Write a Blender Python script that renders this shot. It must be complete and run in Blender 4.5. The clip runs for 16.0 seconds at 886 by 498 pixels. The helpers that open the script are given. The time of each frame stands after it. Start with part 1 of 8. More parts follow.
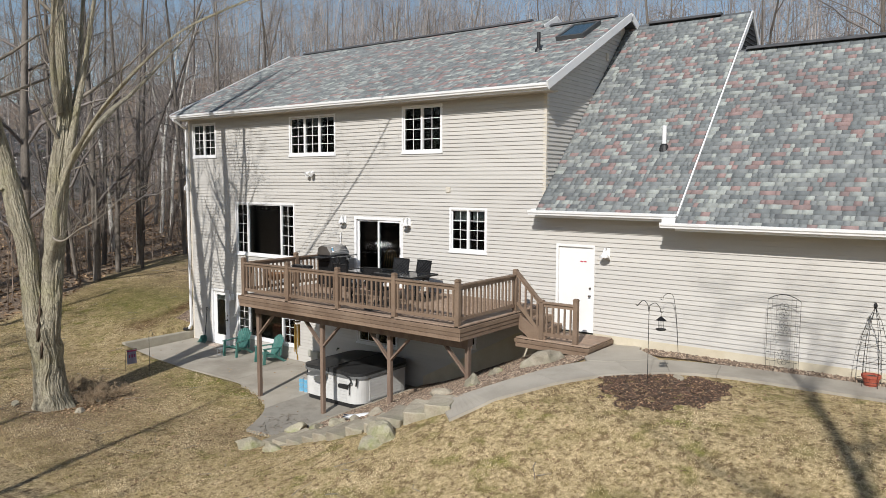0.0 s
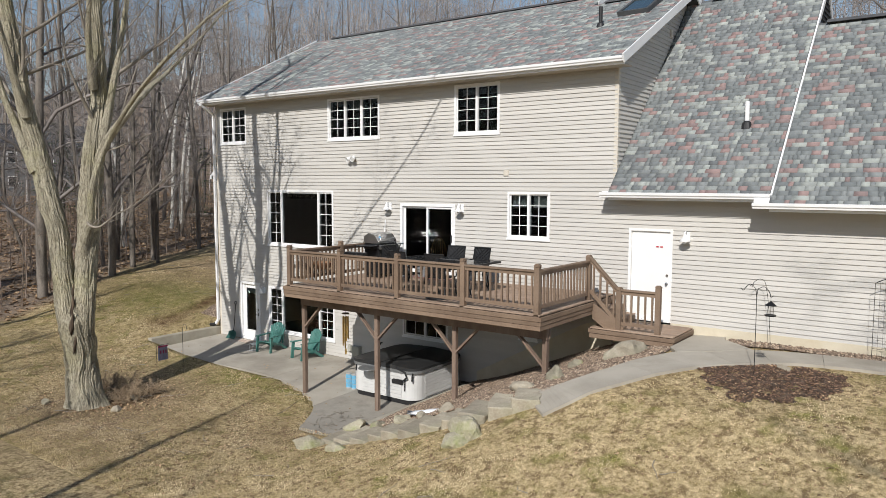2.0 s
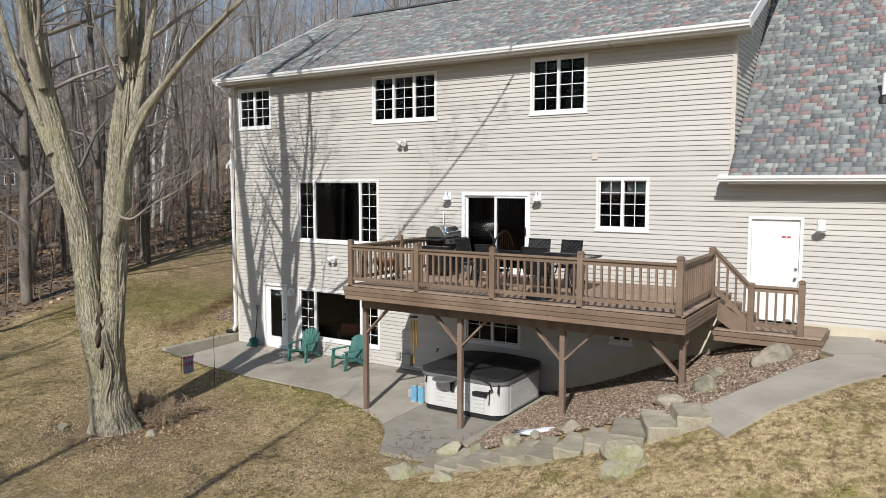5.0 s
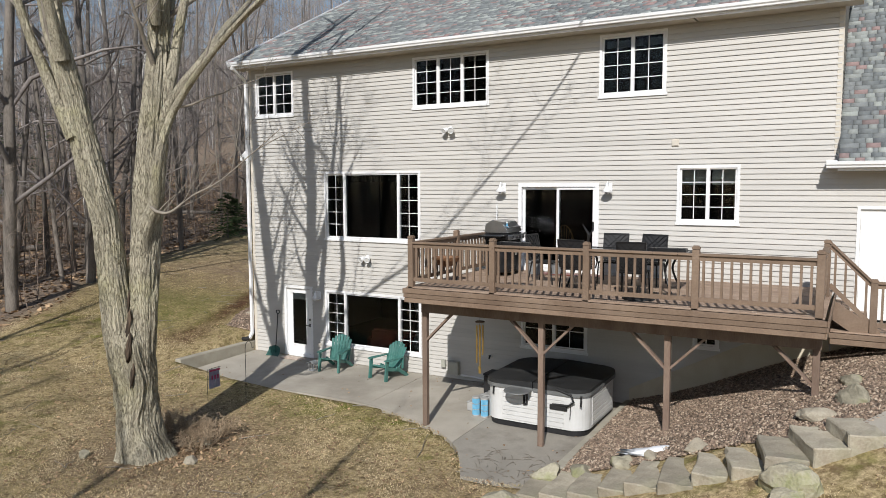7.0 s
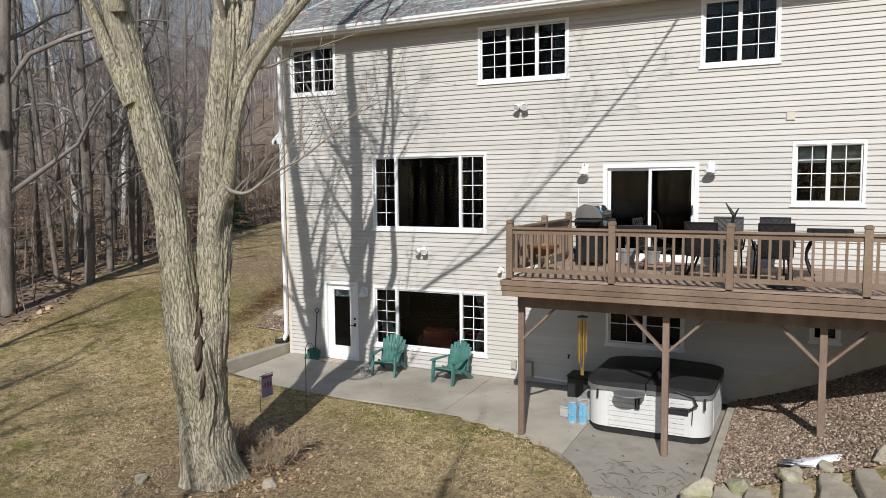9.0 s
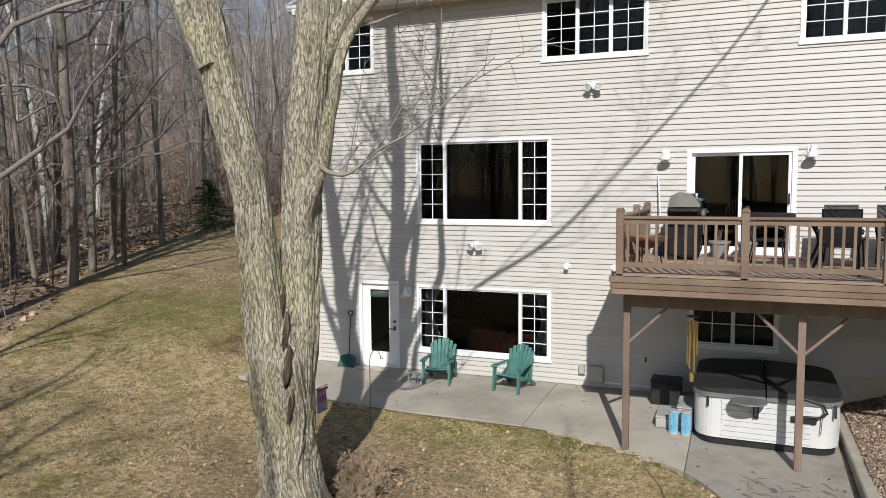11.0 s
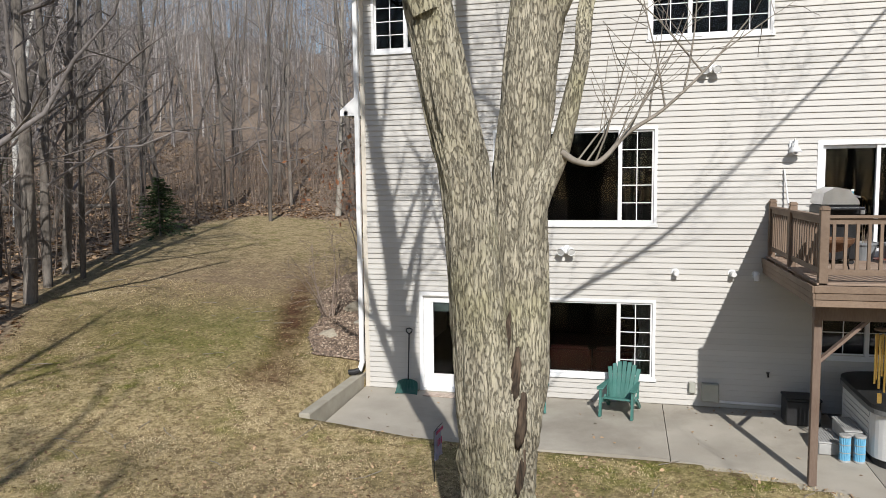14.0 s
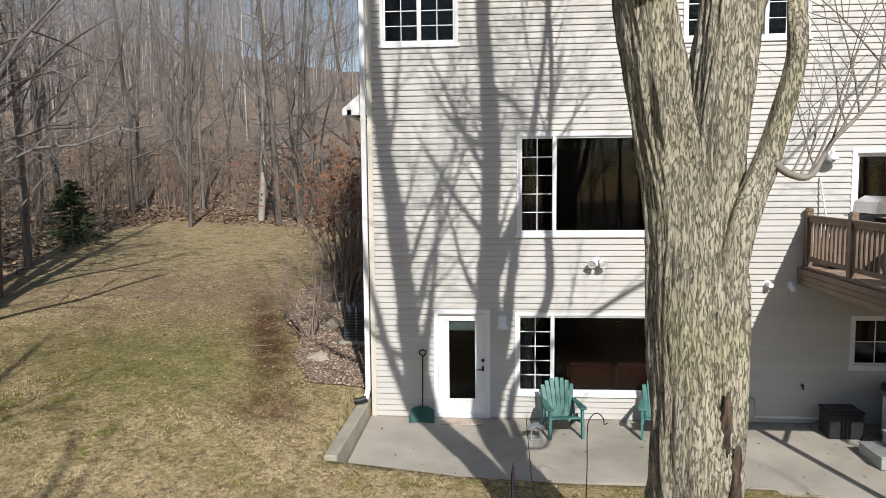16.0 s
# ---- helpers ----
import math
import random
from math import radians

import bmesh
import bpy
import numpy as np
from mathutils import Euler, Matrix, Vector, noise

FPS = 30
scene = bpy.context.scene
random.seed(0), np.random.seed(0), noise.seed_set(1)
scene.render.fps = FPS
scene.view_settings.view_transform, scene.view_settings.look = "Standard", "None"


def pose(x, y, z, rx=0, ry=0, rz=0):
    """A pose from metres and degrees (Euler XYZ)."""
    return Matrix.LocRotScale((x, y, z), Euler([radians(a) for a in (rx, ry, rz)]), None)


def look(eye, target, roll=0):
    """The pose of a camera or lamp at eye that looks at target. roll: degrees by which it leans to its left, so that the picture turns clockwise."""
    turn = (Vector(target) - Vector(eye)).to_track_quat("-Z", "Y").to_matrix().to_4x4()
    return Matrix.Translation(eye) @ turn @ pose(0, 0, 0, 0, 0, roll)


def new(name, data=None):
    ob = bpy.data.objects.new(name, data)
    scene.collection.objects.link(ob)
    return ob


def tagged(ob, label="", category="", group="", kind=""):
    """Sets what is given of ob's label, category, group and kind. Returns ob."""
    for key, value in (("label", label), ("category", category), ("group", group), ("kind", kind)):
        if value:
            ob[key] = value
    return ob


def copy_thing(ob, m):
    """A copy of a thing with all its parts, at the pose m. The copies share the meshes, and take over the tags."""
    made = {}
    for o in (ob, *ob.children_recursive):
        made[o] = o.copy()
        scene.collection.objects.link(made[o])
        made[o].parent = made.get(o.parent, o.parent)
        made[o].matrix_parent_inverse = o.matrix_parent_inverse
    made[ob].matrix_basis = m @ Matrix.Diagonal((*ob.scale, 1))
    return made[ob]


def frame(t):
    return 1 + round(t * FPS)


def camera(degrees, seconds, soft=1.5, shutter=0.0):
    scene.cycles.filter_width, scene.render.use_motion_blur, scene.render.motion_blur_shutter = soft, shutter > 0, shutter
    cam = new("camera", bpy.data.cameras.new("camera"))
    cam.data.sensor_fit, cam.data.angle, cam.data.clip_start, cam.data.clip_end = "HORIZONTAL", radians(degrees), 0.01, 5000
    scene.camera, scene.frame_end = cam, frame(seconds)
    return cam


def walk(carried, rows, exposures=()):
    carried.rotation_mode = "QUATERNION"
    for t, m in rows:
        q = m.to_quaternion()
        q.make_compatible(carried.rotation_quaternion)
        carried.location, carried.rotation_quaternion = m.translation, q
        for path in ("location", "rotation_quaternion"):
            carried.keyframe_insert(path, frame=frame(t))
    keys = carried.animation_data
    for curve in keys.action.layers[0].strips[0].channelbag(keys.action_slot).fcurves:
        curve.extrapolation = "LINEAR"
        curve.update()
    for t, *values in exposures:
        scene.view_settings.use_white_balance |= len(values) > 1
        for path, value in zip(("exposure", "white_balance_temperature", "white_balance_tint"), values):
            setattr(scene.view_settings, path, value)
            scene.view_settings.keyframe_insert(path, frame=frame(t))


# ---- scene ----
cam = camera(62.4, 16.0, soft=0.8)
METRES, EYE, TILT, LEAN, TURN = 21.7, 5.83, 0.0, 0.0, 37.1
ROWS = [
    (0.0, 0.0, 0.0, 0.0, 0.02, -5.21, -0.22),
    (0.5, -0.0195, 0.0115, -0.005, -0.06, -5.22, -0.18),
    (1.0, -0.0396, 0.0234, -0.0103, -0.22, -5.22, -0.17),
    (1.5, -0.0591, 0.0362, -0.0161, -0.46, -5.18, -0.19),
    (2.0, -0.0792, 0.0505, -0.0216, -0.74, -5.12, -0.15),
    (2.5, -0.1001, 0.0665, -0.0259, -1.25, -5.06, -0.14),
    (3.0, -0.1219, 0.0836, -0.0296, -1.97, -5.04, -0.11),
    (3.5, -0.1451, 0.1017, -0.0321, -2.76, -5.04, -0.11),
    (4.0, -0.1675, 0.1201, -0.0343, -3.26, -5.05, -0.08),
    (6.5, -0.2791, 0.2244, -0.0458, -6.71, -4.98, 0.12),
    (7.0, -0.3029, 0.2476, -0.0489, -7.42, -4.98, 0.21),
    (7.5, -0.3273, 0.2713, -0.0528, -8.16, -4.99, 0.31),
    (8.0, -0.3524, 0.2947, -0.0575, -8.92, -4.99, 0.38),
    (8.5, -0.3783, 0.3183, -0.0614, -9.68, -5.02, 0.42),
    (9.0, -0.4044, 0.3423, -0.0657, -10.55, -5.0, 0.47),
    (11.5, -0.5191, 0.4622, -0.0778, -16.11, -5.1, 0.52),
    (12.0, -0.5401, 0.4858, -0.0796, -17.31, -5.1, 0.58),
    (12.5, -0.5615, 0.5105, -0.0799, -18.48, -5.11, 0.62),
    (13.0, -0.5835, 0.5365, -0.0796, -19.81, -5.12, 0.68),
    (13.5, -0.6057, 0.5631, -0.0789, -21.27, -5.14, 0.69),
    (14.0, -0.6271, 0.5898, -0.0774, -23.21, -5.18, 0.62),
    (14.5, -0.6472, 0.6162, -0.075, -25.51, -5.21, 0.59),
    (15.0, -0.6658, 0.6424, -0.0729, -27.9, -5.23, 0.5),
    (15.5, -0.6841, 0.6688, -0.0716, -30.26, -5.26, 0.52),
    (16.0, -0.7023, 0.6958, -0.0705, -32.43, -5.26, 0.51),
]
walk(cam, [(t, pose(0, 0, EYE, TILT, LEAN, TURN) @ pose(METRES * x, METRES * y, METRES * z, 90 + pitch, roll, yaw)) for t, x, y, z, yaw, pitch, roll in ROWS],
     [(0.0, 0.0, 6720, 10), (6.0, 0.0, 6640, 10), (9.0, 0.02, 6600, 10), (12.5, 0.07, 6620, 10), (14.5, 0.11, 6640, 10), (16.0, 0.14, 6640, 10)])
SUN = Vector((0.315, -1.0, 0.775)).normalized()

# ---- light ----
world = bpy.data.worlds.new("sky_world")
scene.world = world
world.use_nodes = True
wn = world.node_tree
sky = wn.nodes.new("ShaderNodeTexSky")
sky.sky_type, sky.sun_disc = "NISHITA", False
sky.sun_elevation, sky.sun_rotation = math.asin(SUN.z), math.atan2(SUN.x, SUN.y)
sky.air_density, sky.dust_density, sky.ozone_density = 1.0, 0.5, 1.0
wn.links.new(sky.outputs[0], wn.nodes["Background"].inputs[0])
wn.nodes["Background"].inputs[1].default_value = 0.093
sun = new("sun", bpy.data.lights.new("sun", "SUN"))
sun.data.energy, sun.data.angle, sun.data.color = 4.2, radians(0.53), (1.0, 0.985, 0.958)
sun.matrix_world = look(SUN * 100, (0, 0, 0))


# ---- materials ----
def material(name, a, b, rough=0.8, scale=4.0, bump=0.15, fine=60.0, metal=0.0, rand="", spread=0.12, stain=None, stain_scale=0.6,
             stretch=(1, 1, 1), spec=0.4, tint="", ramp=None, disp_dist=0.01):
    """Two colours mixed by coarse and fine noise, with relief; rand: '', 'object' or 'island' changes the value piece by piece."""
    m = bpy.data.materials.new(name)
    m.use_nodes = True
    nt, n = m.node_tree, m.node_tree.nodes
    bs = n["Principled BSDF"]
    bs.inputs["Roughness"].default_value, bs.inputs["Metallic"].default_value = rough, metal
    bs.inputs["Specular IOR Level"].default_value = spec
    tc = n.new("ShaderNodeTexCoord")
    mp = n.new("ShaderNodeMapping")
    mp.inputs["Scale"].default_value = stretch
    nt.links.new(tc.outputs["Object"], mp.inputs[0])
    coarse, grain = n.new("ShaderNodeTexNoise"), n.new("ShaderNodeTexNoise")
    for node, s, d in ((coarse, scale, 4), (grain, fine, 3)):
        node.inputs["Scale"].default_value, node.inputs["Detail"].default_value = s, d
        nt.links.new(mp.outputs[0], node.inputs["Vector"])
    mixf = n.new("ShaderNodeMath")
    mixf.operation = "MULTIPLY_ADD"
    mixf.inputs[1].default_value, mixf.inputs[2].default_value = 0.5, -0.25
    nt.links.new(grain.outputs["Fac"], mixf.inputs[0])
    add = n.new("ShaderNodeMath")
    add.use_clamp = True
    nt.links.new(coarse.outputs["Fac"], add.inputs[0])
    nt.links.new(mixf.outputs[0], add.inputs[1])
    mr = n.new("ShaderNodeMapRange")
    mr.inputs[1].default_value, mr.inputs[2].default_value = 0.3, 0.7
    nt.links.new(add.outputs[0], mr.inputs[0])
    mix = n.new("ShaderNodeMix")
    mix.data_type = "RGBA"
    mix.inputs[6].default_value, mix.inputs[7].default_value = (*a, 1), (*b, 1)
    nt.links.new(mr.outputs[0], mix.inputs[0])
    col = mix.outputs[2]
    source = None
    if rand == "object":
        source = n.new("ShaderNodeObjectInfo").outputs["Random"]
    elif rand == "island":
        source = n.new("ShaderNodeNewGeometry").outputs["Random Per Island"]
    elif tint:
        at = n.new("ShaderNodeAttribute")
        at.attribute_name = tint
        source = at.outputs["Fac"]
    if ramp and source:
        cr = n.new("ShaderNodeValToRGB")
        cr.color_ramp.interpolation = "LINEAR" if tint else "CONSTANT"
        el = cr.color_ramp.elements
        el[0].position, el[0].color = ramp[0][0], (*ramp[0][1], 1)
        el[1].position, el[1].color = ramp[1][0], (*ramp[1][1], 1)
        for p, c in ramp[2:]:
            el.new(p).color = (*c, 1)
        nt.links.new(source, cr.inputs[0])
        mu = n.new("ShaderNodeMix")
        mu.data_type, mu.blend_type = "RGBA", "MULTIPLY"
        mu.inputs[0].default_value = 1.0
        nt.links.new(col, mu.inputs[6])
        nt.links.new(cr.outputs[0], mu.inputs[7])
        col = mu.outputs[2]
    elif source:
        hv = n.new("ShaderNodeHueSaturation")
        rm = n.new("ShaderNodeMapRange")
        rm.inputs[3].default_value, rm.inputs[4].default_value = 1 - spread, 1 + spread
        nt.links.new(source, rm.inputs[0])
        nt.links.new(rm.outputs[0], hv.inputs["Value"])
        nt.links.new(col, hv.inputs["Color"])
        col = hv.outputs[0]
    if stain:
        sn = n.new("ShaderNodeTexNoise")
        sn.inputs["Scale"].default_value, sn.inputs["Detail"].default_value, sn.inputs["Roughness"].default_value = stain_scale, 8, 0.65
        nt.links.new(tc.outputs["Object"], sn.inputs["Vector"])
        sr = n.new("ShaderNodeMapRange")
        sr.inputs[1].default_value, sr.inputs[2].default_value, sr.inputs[4].default_value = 0.5, 0.72, stain[1]
        nt.links.new(sn.outputs["Fac"], sr.inputs[0])
        sm = n.new("ShaderNodeMix")
        sm.data_type = "RGBA"
        sm.inputs[7].default_value = (*stain[0], 1)
        nt.links.new(sr.outputs[0], sm.inputs[0])
        nt.links.new(col, sm.inputs[6])
        col = sm.outputs[2]
    nt.links.new(col, bs.inputs["Base Color"])
    if bump:
        bp = n.new("ShaderNodeBump")
        bp.inputs["Strength"].default_value, bp.inputs["Distance"].default_value = bump, disp_dist
        nt.links.new(add.outputs[0], bp.inputs["Height"])
        nt.links.new(bp.outputs[0], bs.inputs["Normal"])
    return m


SIDING = material("cream_vinyl_siding", (0.505, 0.487, 0.456), (0.562, 0.543, 0.51), 0.55, 0.8, 0.05, 90, rand="object", spread=0.03, stretch=(0.3, 1, 4), stain=((0.46, 0.44, 0.405), 0.25), stain_scale=0.5)
WHITE = material("white_vinyl", (0.78, 0.79, 0.80), (0.84, 0.84, 0.84), 0.4, 3, 0.03, 80, stain=((0.6, 0.6, 0.58), 0.25))
DOOR_WHITE = material("white_painted_door", (0.80, 0.80, 0.79), (0.86, 0.86, 0.85), 0.4, 2, 0.03, 60, stain=((0.66, 0.65, 0.62), 0.2))
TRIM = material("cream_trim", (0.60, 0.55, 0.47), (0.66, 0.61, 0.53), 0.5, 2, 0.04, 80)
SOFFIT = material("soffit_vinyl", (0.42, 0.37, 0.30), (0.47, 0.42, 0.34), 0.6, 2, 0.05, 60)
SHINGLE_RAMP = [(0.0, (0.95, 0.98, 0.98)), (0.24, (0.72, 0.76, 0.77)), (0.44, (1.25, 1.28, 1.22)), (0.58, (0.82, 0.86, 0.86)), (0.72, (1.5, 1.55, 1.45)), (0.82, (1.28, 0.88, 0.83)), (0.92, (1.05, 0.76, 0.73)), (0.97, (0.62, 0.64, 0.66))]
SH_A, SH_B = (0.198, 0.208, 0.214), (0.258, 0.268, 0.272)
SHINGLE_OB = material("asphalt_shingle", SH_A, SH_B, 0.9, 6, 0.4, 160, rand="object", ramp=SHINGLE_RAMP, stain=((0.13, 0.135, 0.14), 0.35), stain_scale=0.4)
SHINGLE_IS = material("asphalt_shingle_field", SH_A, SH_B, 0.9, 6, 0.4, 160, rand="island", ramp=SHINGLE_RAMP, stain=((0.13, 0.135, 0.14), 0.35), stain_scale=0.4)
ROOF_FELT = material("roof_underlay", (0.08, 0.085, 0.09), (0.11, 0.115, 0.12), 0.95, 4, 0.2, 60)
RIDGE = material("ridge_cap", (0.06, 0.062, 0.066), (0.10, 0.10, 0.105), 0.9, 6, 0.4, 90)
DECK = material("brown_stained_wood", (0.165, 0.112, 0.078), (0.24, 0.172, 0.122), 0.7, 3, 0.25, 70, rand="object", spread=0.14, stretch=(0.5, 0.5, 0.5), stain=((0.29, 0.22, 0.17), 0.45), stain_scale=1.3)
DECK_TOP = material("worn_deck_board", (0.27, 0.19, 0.14), (0.36, 0.262, 0.195), 0.75, 3, 0.25, 70, rand="object", spread=0.16, stain=((0.36, 0.29, 0.23), 0.5), stain_scale=1.1)
POST = material("weathered_post", (0.17, 0.115, 0.085), (0.25, 0.185, 0.145), 0.8, 4, 0.3, 60, rand="object", spread=0.1, stretch=(1, 1, 0.2))
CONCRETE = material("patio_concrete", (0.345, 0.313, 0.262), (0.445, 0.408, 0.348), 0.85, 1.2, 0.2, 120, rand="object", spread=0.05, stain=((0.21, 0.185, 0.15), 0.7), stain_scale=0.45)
DARK_CONCRETE = material("dark_patio_concrete", (0.262, 0.242, 0.208), (0.375, 0.348, 0.302), 0.8, 0.9, 0.2, 120, stain=((0.13, 0.115, 0.095), 0.8), stain_scale=0.9)
FOUNDATION = material("painted_foundation", (0.55, 0.49, 0.37), (0.64, 0.58, 0.46), 0.85, 2, 0.25, 60, stain=((0.44, 0.35, 0.22), 0.6), stain_scale=0.8)
CURB = material("curb_concrete", (0.34, 0.31, 0.25), (0.43, 0.40, 0.33), 0.9, 3, 0.4, 80, stain=((0.24, 0.21, 0.15), 0.5), stain_scale=1.2)
STONE = material("limestone_slab", (0.30, 0.262, 0.20), (0.45, 0.405, 0.32), 0.9, 3.5, 0.6, 40, rand="object", spread=0.16, stain=((0.19, 0.19, 0.11), 0.6), stain_scale=1.5, disp_dist=0.03)
BOULDER = material("mossy_boulder", (0.27, 0.245, 0.18), (0.43, 0.395, 0.3), 0.9, 3, 0.8, 25, rand="object", spread=0.2, stain=((0.19, 0.22, 0.05), 0.9), stain_scale=1.8, disp_dist=0.04)
PEBBLE = material("river_pebble", (0.255, 0.212, 0.17), (0.365, 0.308, 0.252), 0.7, 8, 0.2, 60, tint="tint", ramp=[(0.0, (0.32, 0.28, 0.26)), (0.35, (0.75, 0.66, 0.6)), (0.7, (1.05, 0.9, 0.8)), (1.0, (1.8, 1.75, 1.65))])
GRAVEL_BASE = material("gravel_bed", (0.12, 0.09, 0.07), (0.24, 0.18, 0.14), 0.95, 9, 0.8, 45, disp_dist=0.03)
MULCH = material("bark_mulch", (0.08, 0.058, 0.043), (0.20, 0.145, 0.105), 0.95, 7, 0.9, 50, disp_dist=0.04, stain=((0.17, 0.12, 0.085), 0.5), stain_scale=2.5)
CHIP = material("mulch_chip", (0.08, 0.056, 0.042), (0.15, 0.105, 0.08), 0.9, 8, 0.2, 60, tint="tint", ramp=[(0.0, (0.5, 0.5, 0.5)), (0.75, (1.3, 1.1, 1.0)), (1.0, (3.2, 2.8, 2.4))])
BARK = material("furrowed_bark", (0.30, 0.272, 0.21), (0.475, 0.436, 0.345), 0.95, 5, 0.7, 60, stretch=(1.3, 1.3, 0.4), stain=((0.36, 0.35, 0.17), 0.45), stain_scale=1.1, disp_dist=0.02)


def bark_plates(m):
    """Long cracked plates: a stretched, warped cell pattern drives relief and the colour of the cracks."""
    nt, n = m.node_tree, m.node_tree.nodes
    bs = n["Principled BSDF"]
    tc, mp, wob, addv, vor = (n.new(k) for k in ("ShaderNodeTexCoord", "ShaderNodeMapping", "ShaderNodeTexNoise", "ShaderNodeVectorMath", "ShaderNodeTexVoronoi"))
    mp.inputs["Scale"].default_value = (30, 30, 6.5)
    nt.links.new(tc.outputs["Object"], mp.inputs[0])
    wob.inputs["Scale"].default_value, wob.inputs["Detail"].default_value = 0.9, 4
    nt.links.new(mp.outputs[0], wob.inputs["Vector"])
    addv.operation = "MULTIPLY_ADD"
    addv.inputs[1].default_value = (2.2, 2.2, 2.2)
    nt.links.new(wob.outputs["Color"], addv.inputs[0])
    nt.links.new(mp.outputs[0], addv.inputs[2])
    vor.feature = "DISTANCE_TO_EDGE"
    vor.inputs["Scale"].default_value = 1.0
    nt.links.new(addv.outputs[0], vor.inputs["Vector"])
    mr = n.new("ShaderNodeMapRange")
    mr.inputs[1].default_value, mr.inputs[2].default_value = 0.03, 0.31
    ribs, mp2, add2 = n.new("ShaderNodeTexNoise"), n.new("ShaderNodeMapping"), n.new("ShaderNodeMath")
    mp2.inputs["Scale"].default_value = (64, 64, 16)
    nt.links.new(tc.outputs["Object"], mp2.inputs[0])
    nt.links.new(mp2.outputs[0], ribs.inputs["Vector"])
    ribs.inputs["Scale"].default_value, ribs.inputs["Detail"].default_value, ribs.inputs["Roughness"].default_value = 1.0, 8, 0.72
    add2.operation = "MULTIPLY_ADD"
    add2.inputs[1].default_value = 0.75
    nt.links.new(vor.outputs["Distance"], add2.inputs[0])
    shift = n.new("ShaderNodeMath")
    shift.operation = "SUBTRACT"
    shift.inputs[1].default_value = 0.28
    nt.links.new(ribs.outputs[0], shift.inputs[0])
    nt.links.new(shift.outputs[0], add2.inputs[2])
    nt.links.new(add2.outputs[0], mr.inputs[0])
    bp = n.new("ShaderNodeBump")
    bp.inputs["Strength"].default_value, bp.inputs["Distance"].default_value = 0.9, 0.035
    nt.links.new(mr.outputs[0], bp.inputs["Height"])
    nt.links.new(bs.inputs["Normal"].links[0].from_socket, bp.inputs["Normal"])
    nt.links.new(bp.outputs[0], bs.inputs["Normal"])
    crack = n.new("ShaderNodeMix")
    crack.data_type, crack.blend_type = "RGBA", "MULTIPLY"
    crack.inputs[0].default_value = 1.0
    tone = n.new("ShaderNodeMix")
    tone.data_type = "RGBA"
    tone.inputs[6].default_value, tone.inputs[7].default_value = (0.36, 0.33, 0.29, 1), (1.1, 1.09, 1.06, 1)
    nt.links.new(mr.outputs[0], tone.inputs[0])
    nt.links.new(bs.inputs["Base Color"].links[0].from_socket, crack.inputs[6])
    nt.links.new(tone.outputs[2], crack.inputs[7])
    nt.links.new(crack.outputs[2], bs.inputs["Base Color"])


bark_plates(BARK)
HOLLOW_DARK = material("dark_hollow_wood", (0.02, 0.015, 0.011), (0.15, 0.105, 0.072), 0.9, 9, 0.9, 40, stretch=(1, 1, 0.25), disp_dist=0.03)
TWIG = material("main_twig", (0.19, 0.165, 0.135), (0.31, 0.275, 0.23), 0.9, 4, 0.2, 40)
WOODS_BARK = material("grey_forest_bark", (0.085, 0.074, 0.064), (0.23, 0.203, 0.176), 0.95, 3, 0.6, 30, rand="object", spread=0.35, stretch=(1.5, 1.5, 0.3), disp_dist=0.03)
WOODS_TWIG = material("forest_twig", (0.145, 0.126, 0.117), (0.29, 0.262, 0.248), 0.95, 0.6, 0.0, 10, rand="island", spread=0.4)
# Paler than near bark and twigs: distance haze put into the colour.
FAR_HAZE_BARK = material("hazed_far_bark", (0.22, 0.198, 0.186), (0.42, 0.39, 0.376), 0.95, 0.25, 0.0, 3, rand="island", spread=0.45)
PALE_BARK = material("pale_grey_bark", (0.26, 0.24, 0.205), (0.42, 0.385, 0.335), 0.9, 3, 0.4, 30, stretch=(1.5, 1.5, 0.4))
BIRCH = material("white_birch_bark", (0.55, 0.53, 0.49), (0.72, 0.70, 0.66), 0.8, 5, 0.3, 30, stretch=(0.5, 0.5, 3), stain=((0.1, 0.09, 0.08), 0.8), stain_scale=3)
DRY_STEM = material("dry_stem", (0.33, 0.245, 0.16), (0.50, 0.385, 0.265), 0.9, 3, 0.0, 20, rand="island", spread=0.3)
BRUSH = material("brush_stem", (0.17, 0.128, 0.102), (0.31, 0.245, 0.20), 0.9, 3, 0.0, 20, rand="island", spread=0.4)
GREEN_PLASTIC = material("green_resin", (0.042, 0.155, 0.132), (0.075, 0.205, 0.18), 0.5, 5, 0.08, 90, rand="object", spread=0.08, stain=((0.14, 0.25, 0.225), 0.5), stain_scale=3)
BLACK_METAL = material("black_metal", (0.012, 0.012, 0.013), (0.03, 0.03, 0.032), 0.45, 6, 0.1, 90, metal=0.4)
BLACK_PLASTIC = material("black_plastic", (0.014, 0.014, 0.015), (0.028, 0.028, 0.03), 0.5, 5, 0.1, 80)
STEEL = material("stainless_steel", (0.55, 0.55, 0.56), (0.68, 0.68, 0.69), 0.28, 4, 0.04, 120, metal=1.0)
GALV = material("galvanised_steel", (0.38, 0.40, 0.41), (0.50, 0.51, 0.52), 0.5, 6, 0.08, 70, metal=0.6)
GREY_BOX = material("grey_enamel", (0.36, 0.36, 0.31), (0.42, 0.42, 0.37), 0.5, 4, 0.05, 60)
TUB_WHITE = material("tub_acrylic_panel", (0.60, 0.60, 0.59), (0.68, 0.68, 0.67), 0.45, 3, 0.04, 60, stain=((0.5, 0.5, 0.48), 0.3))
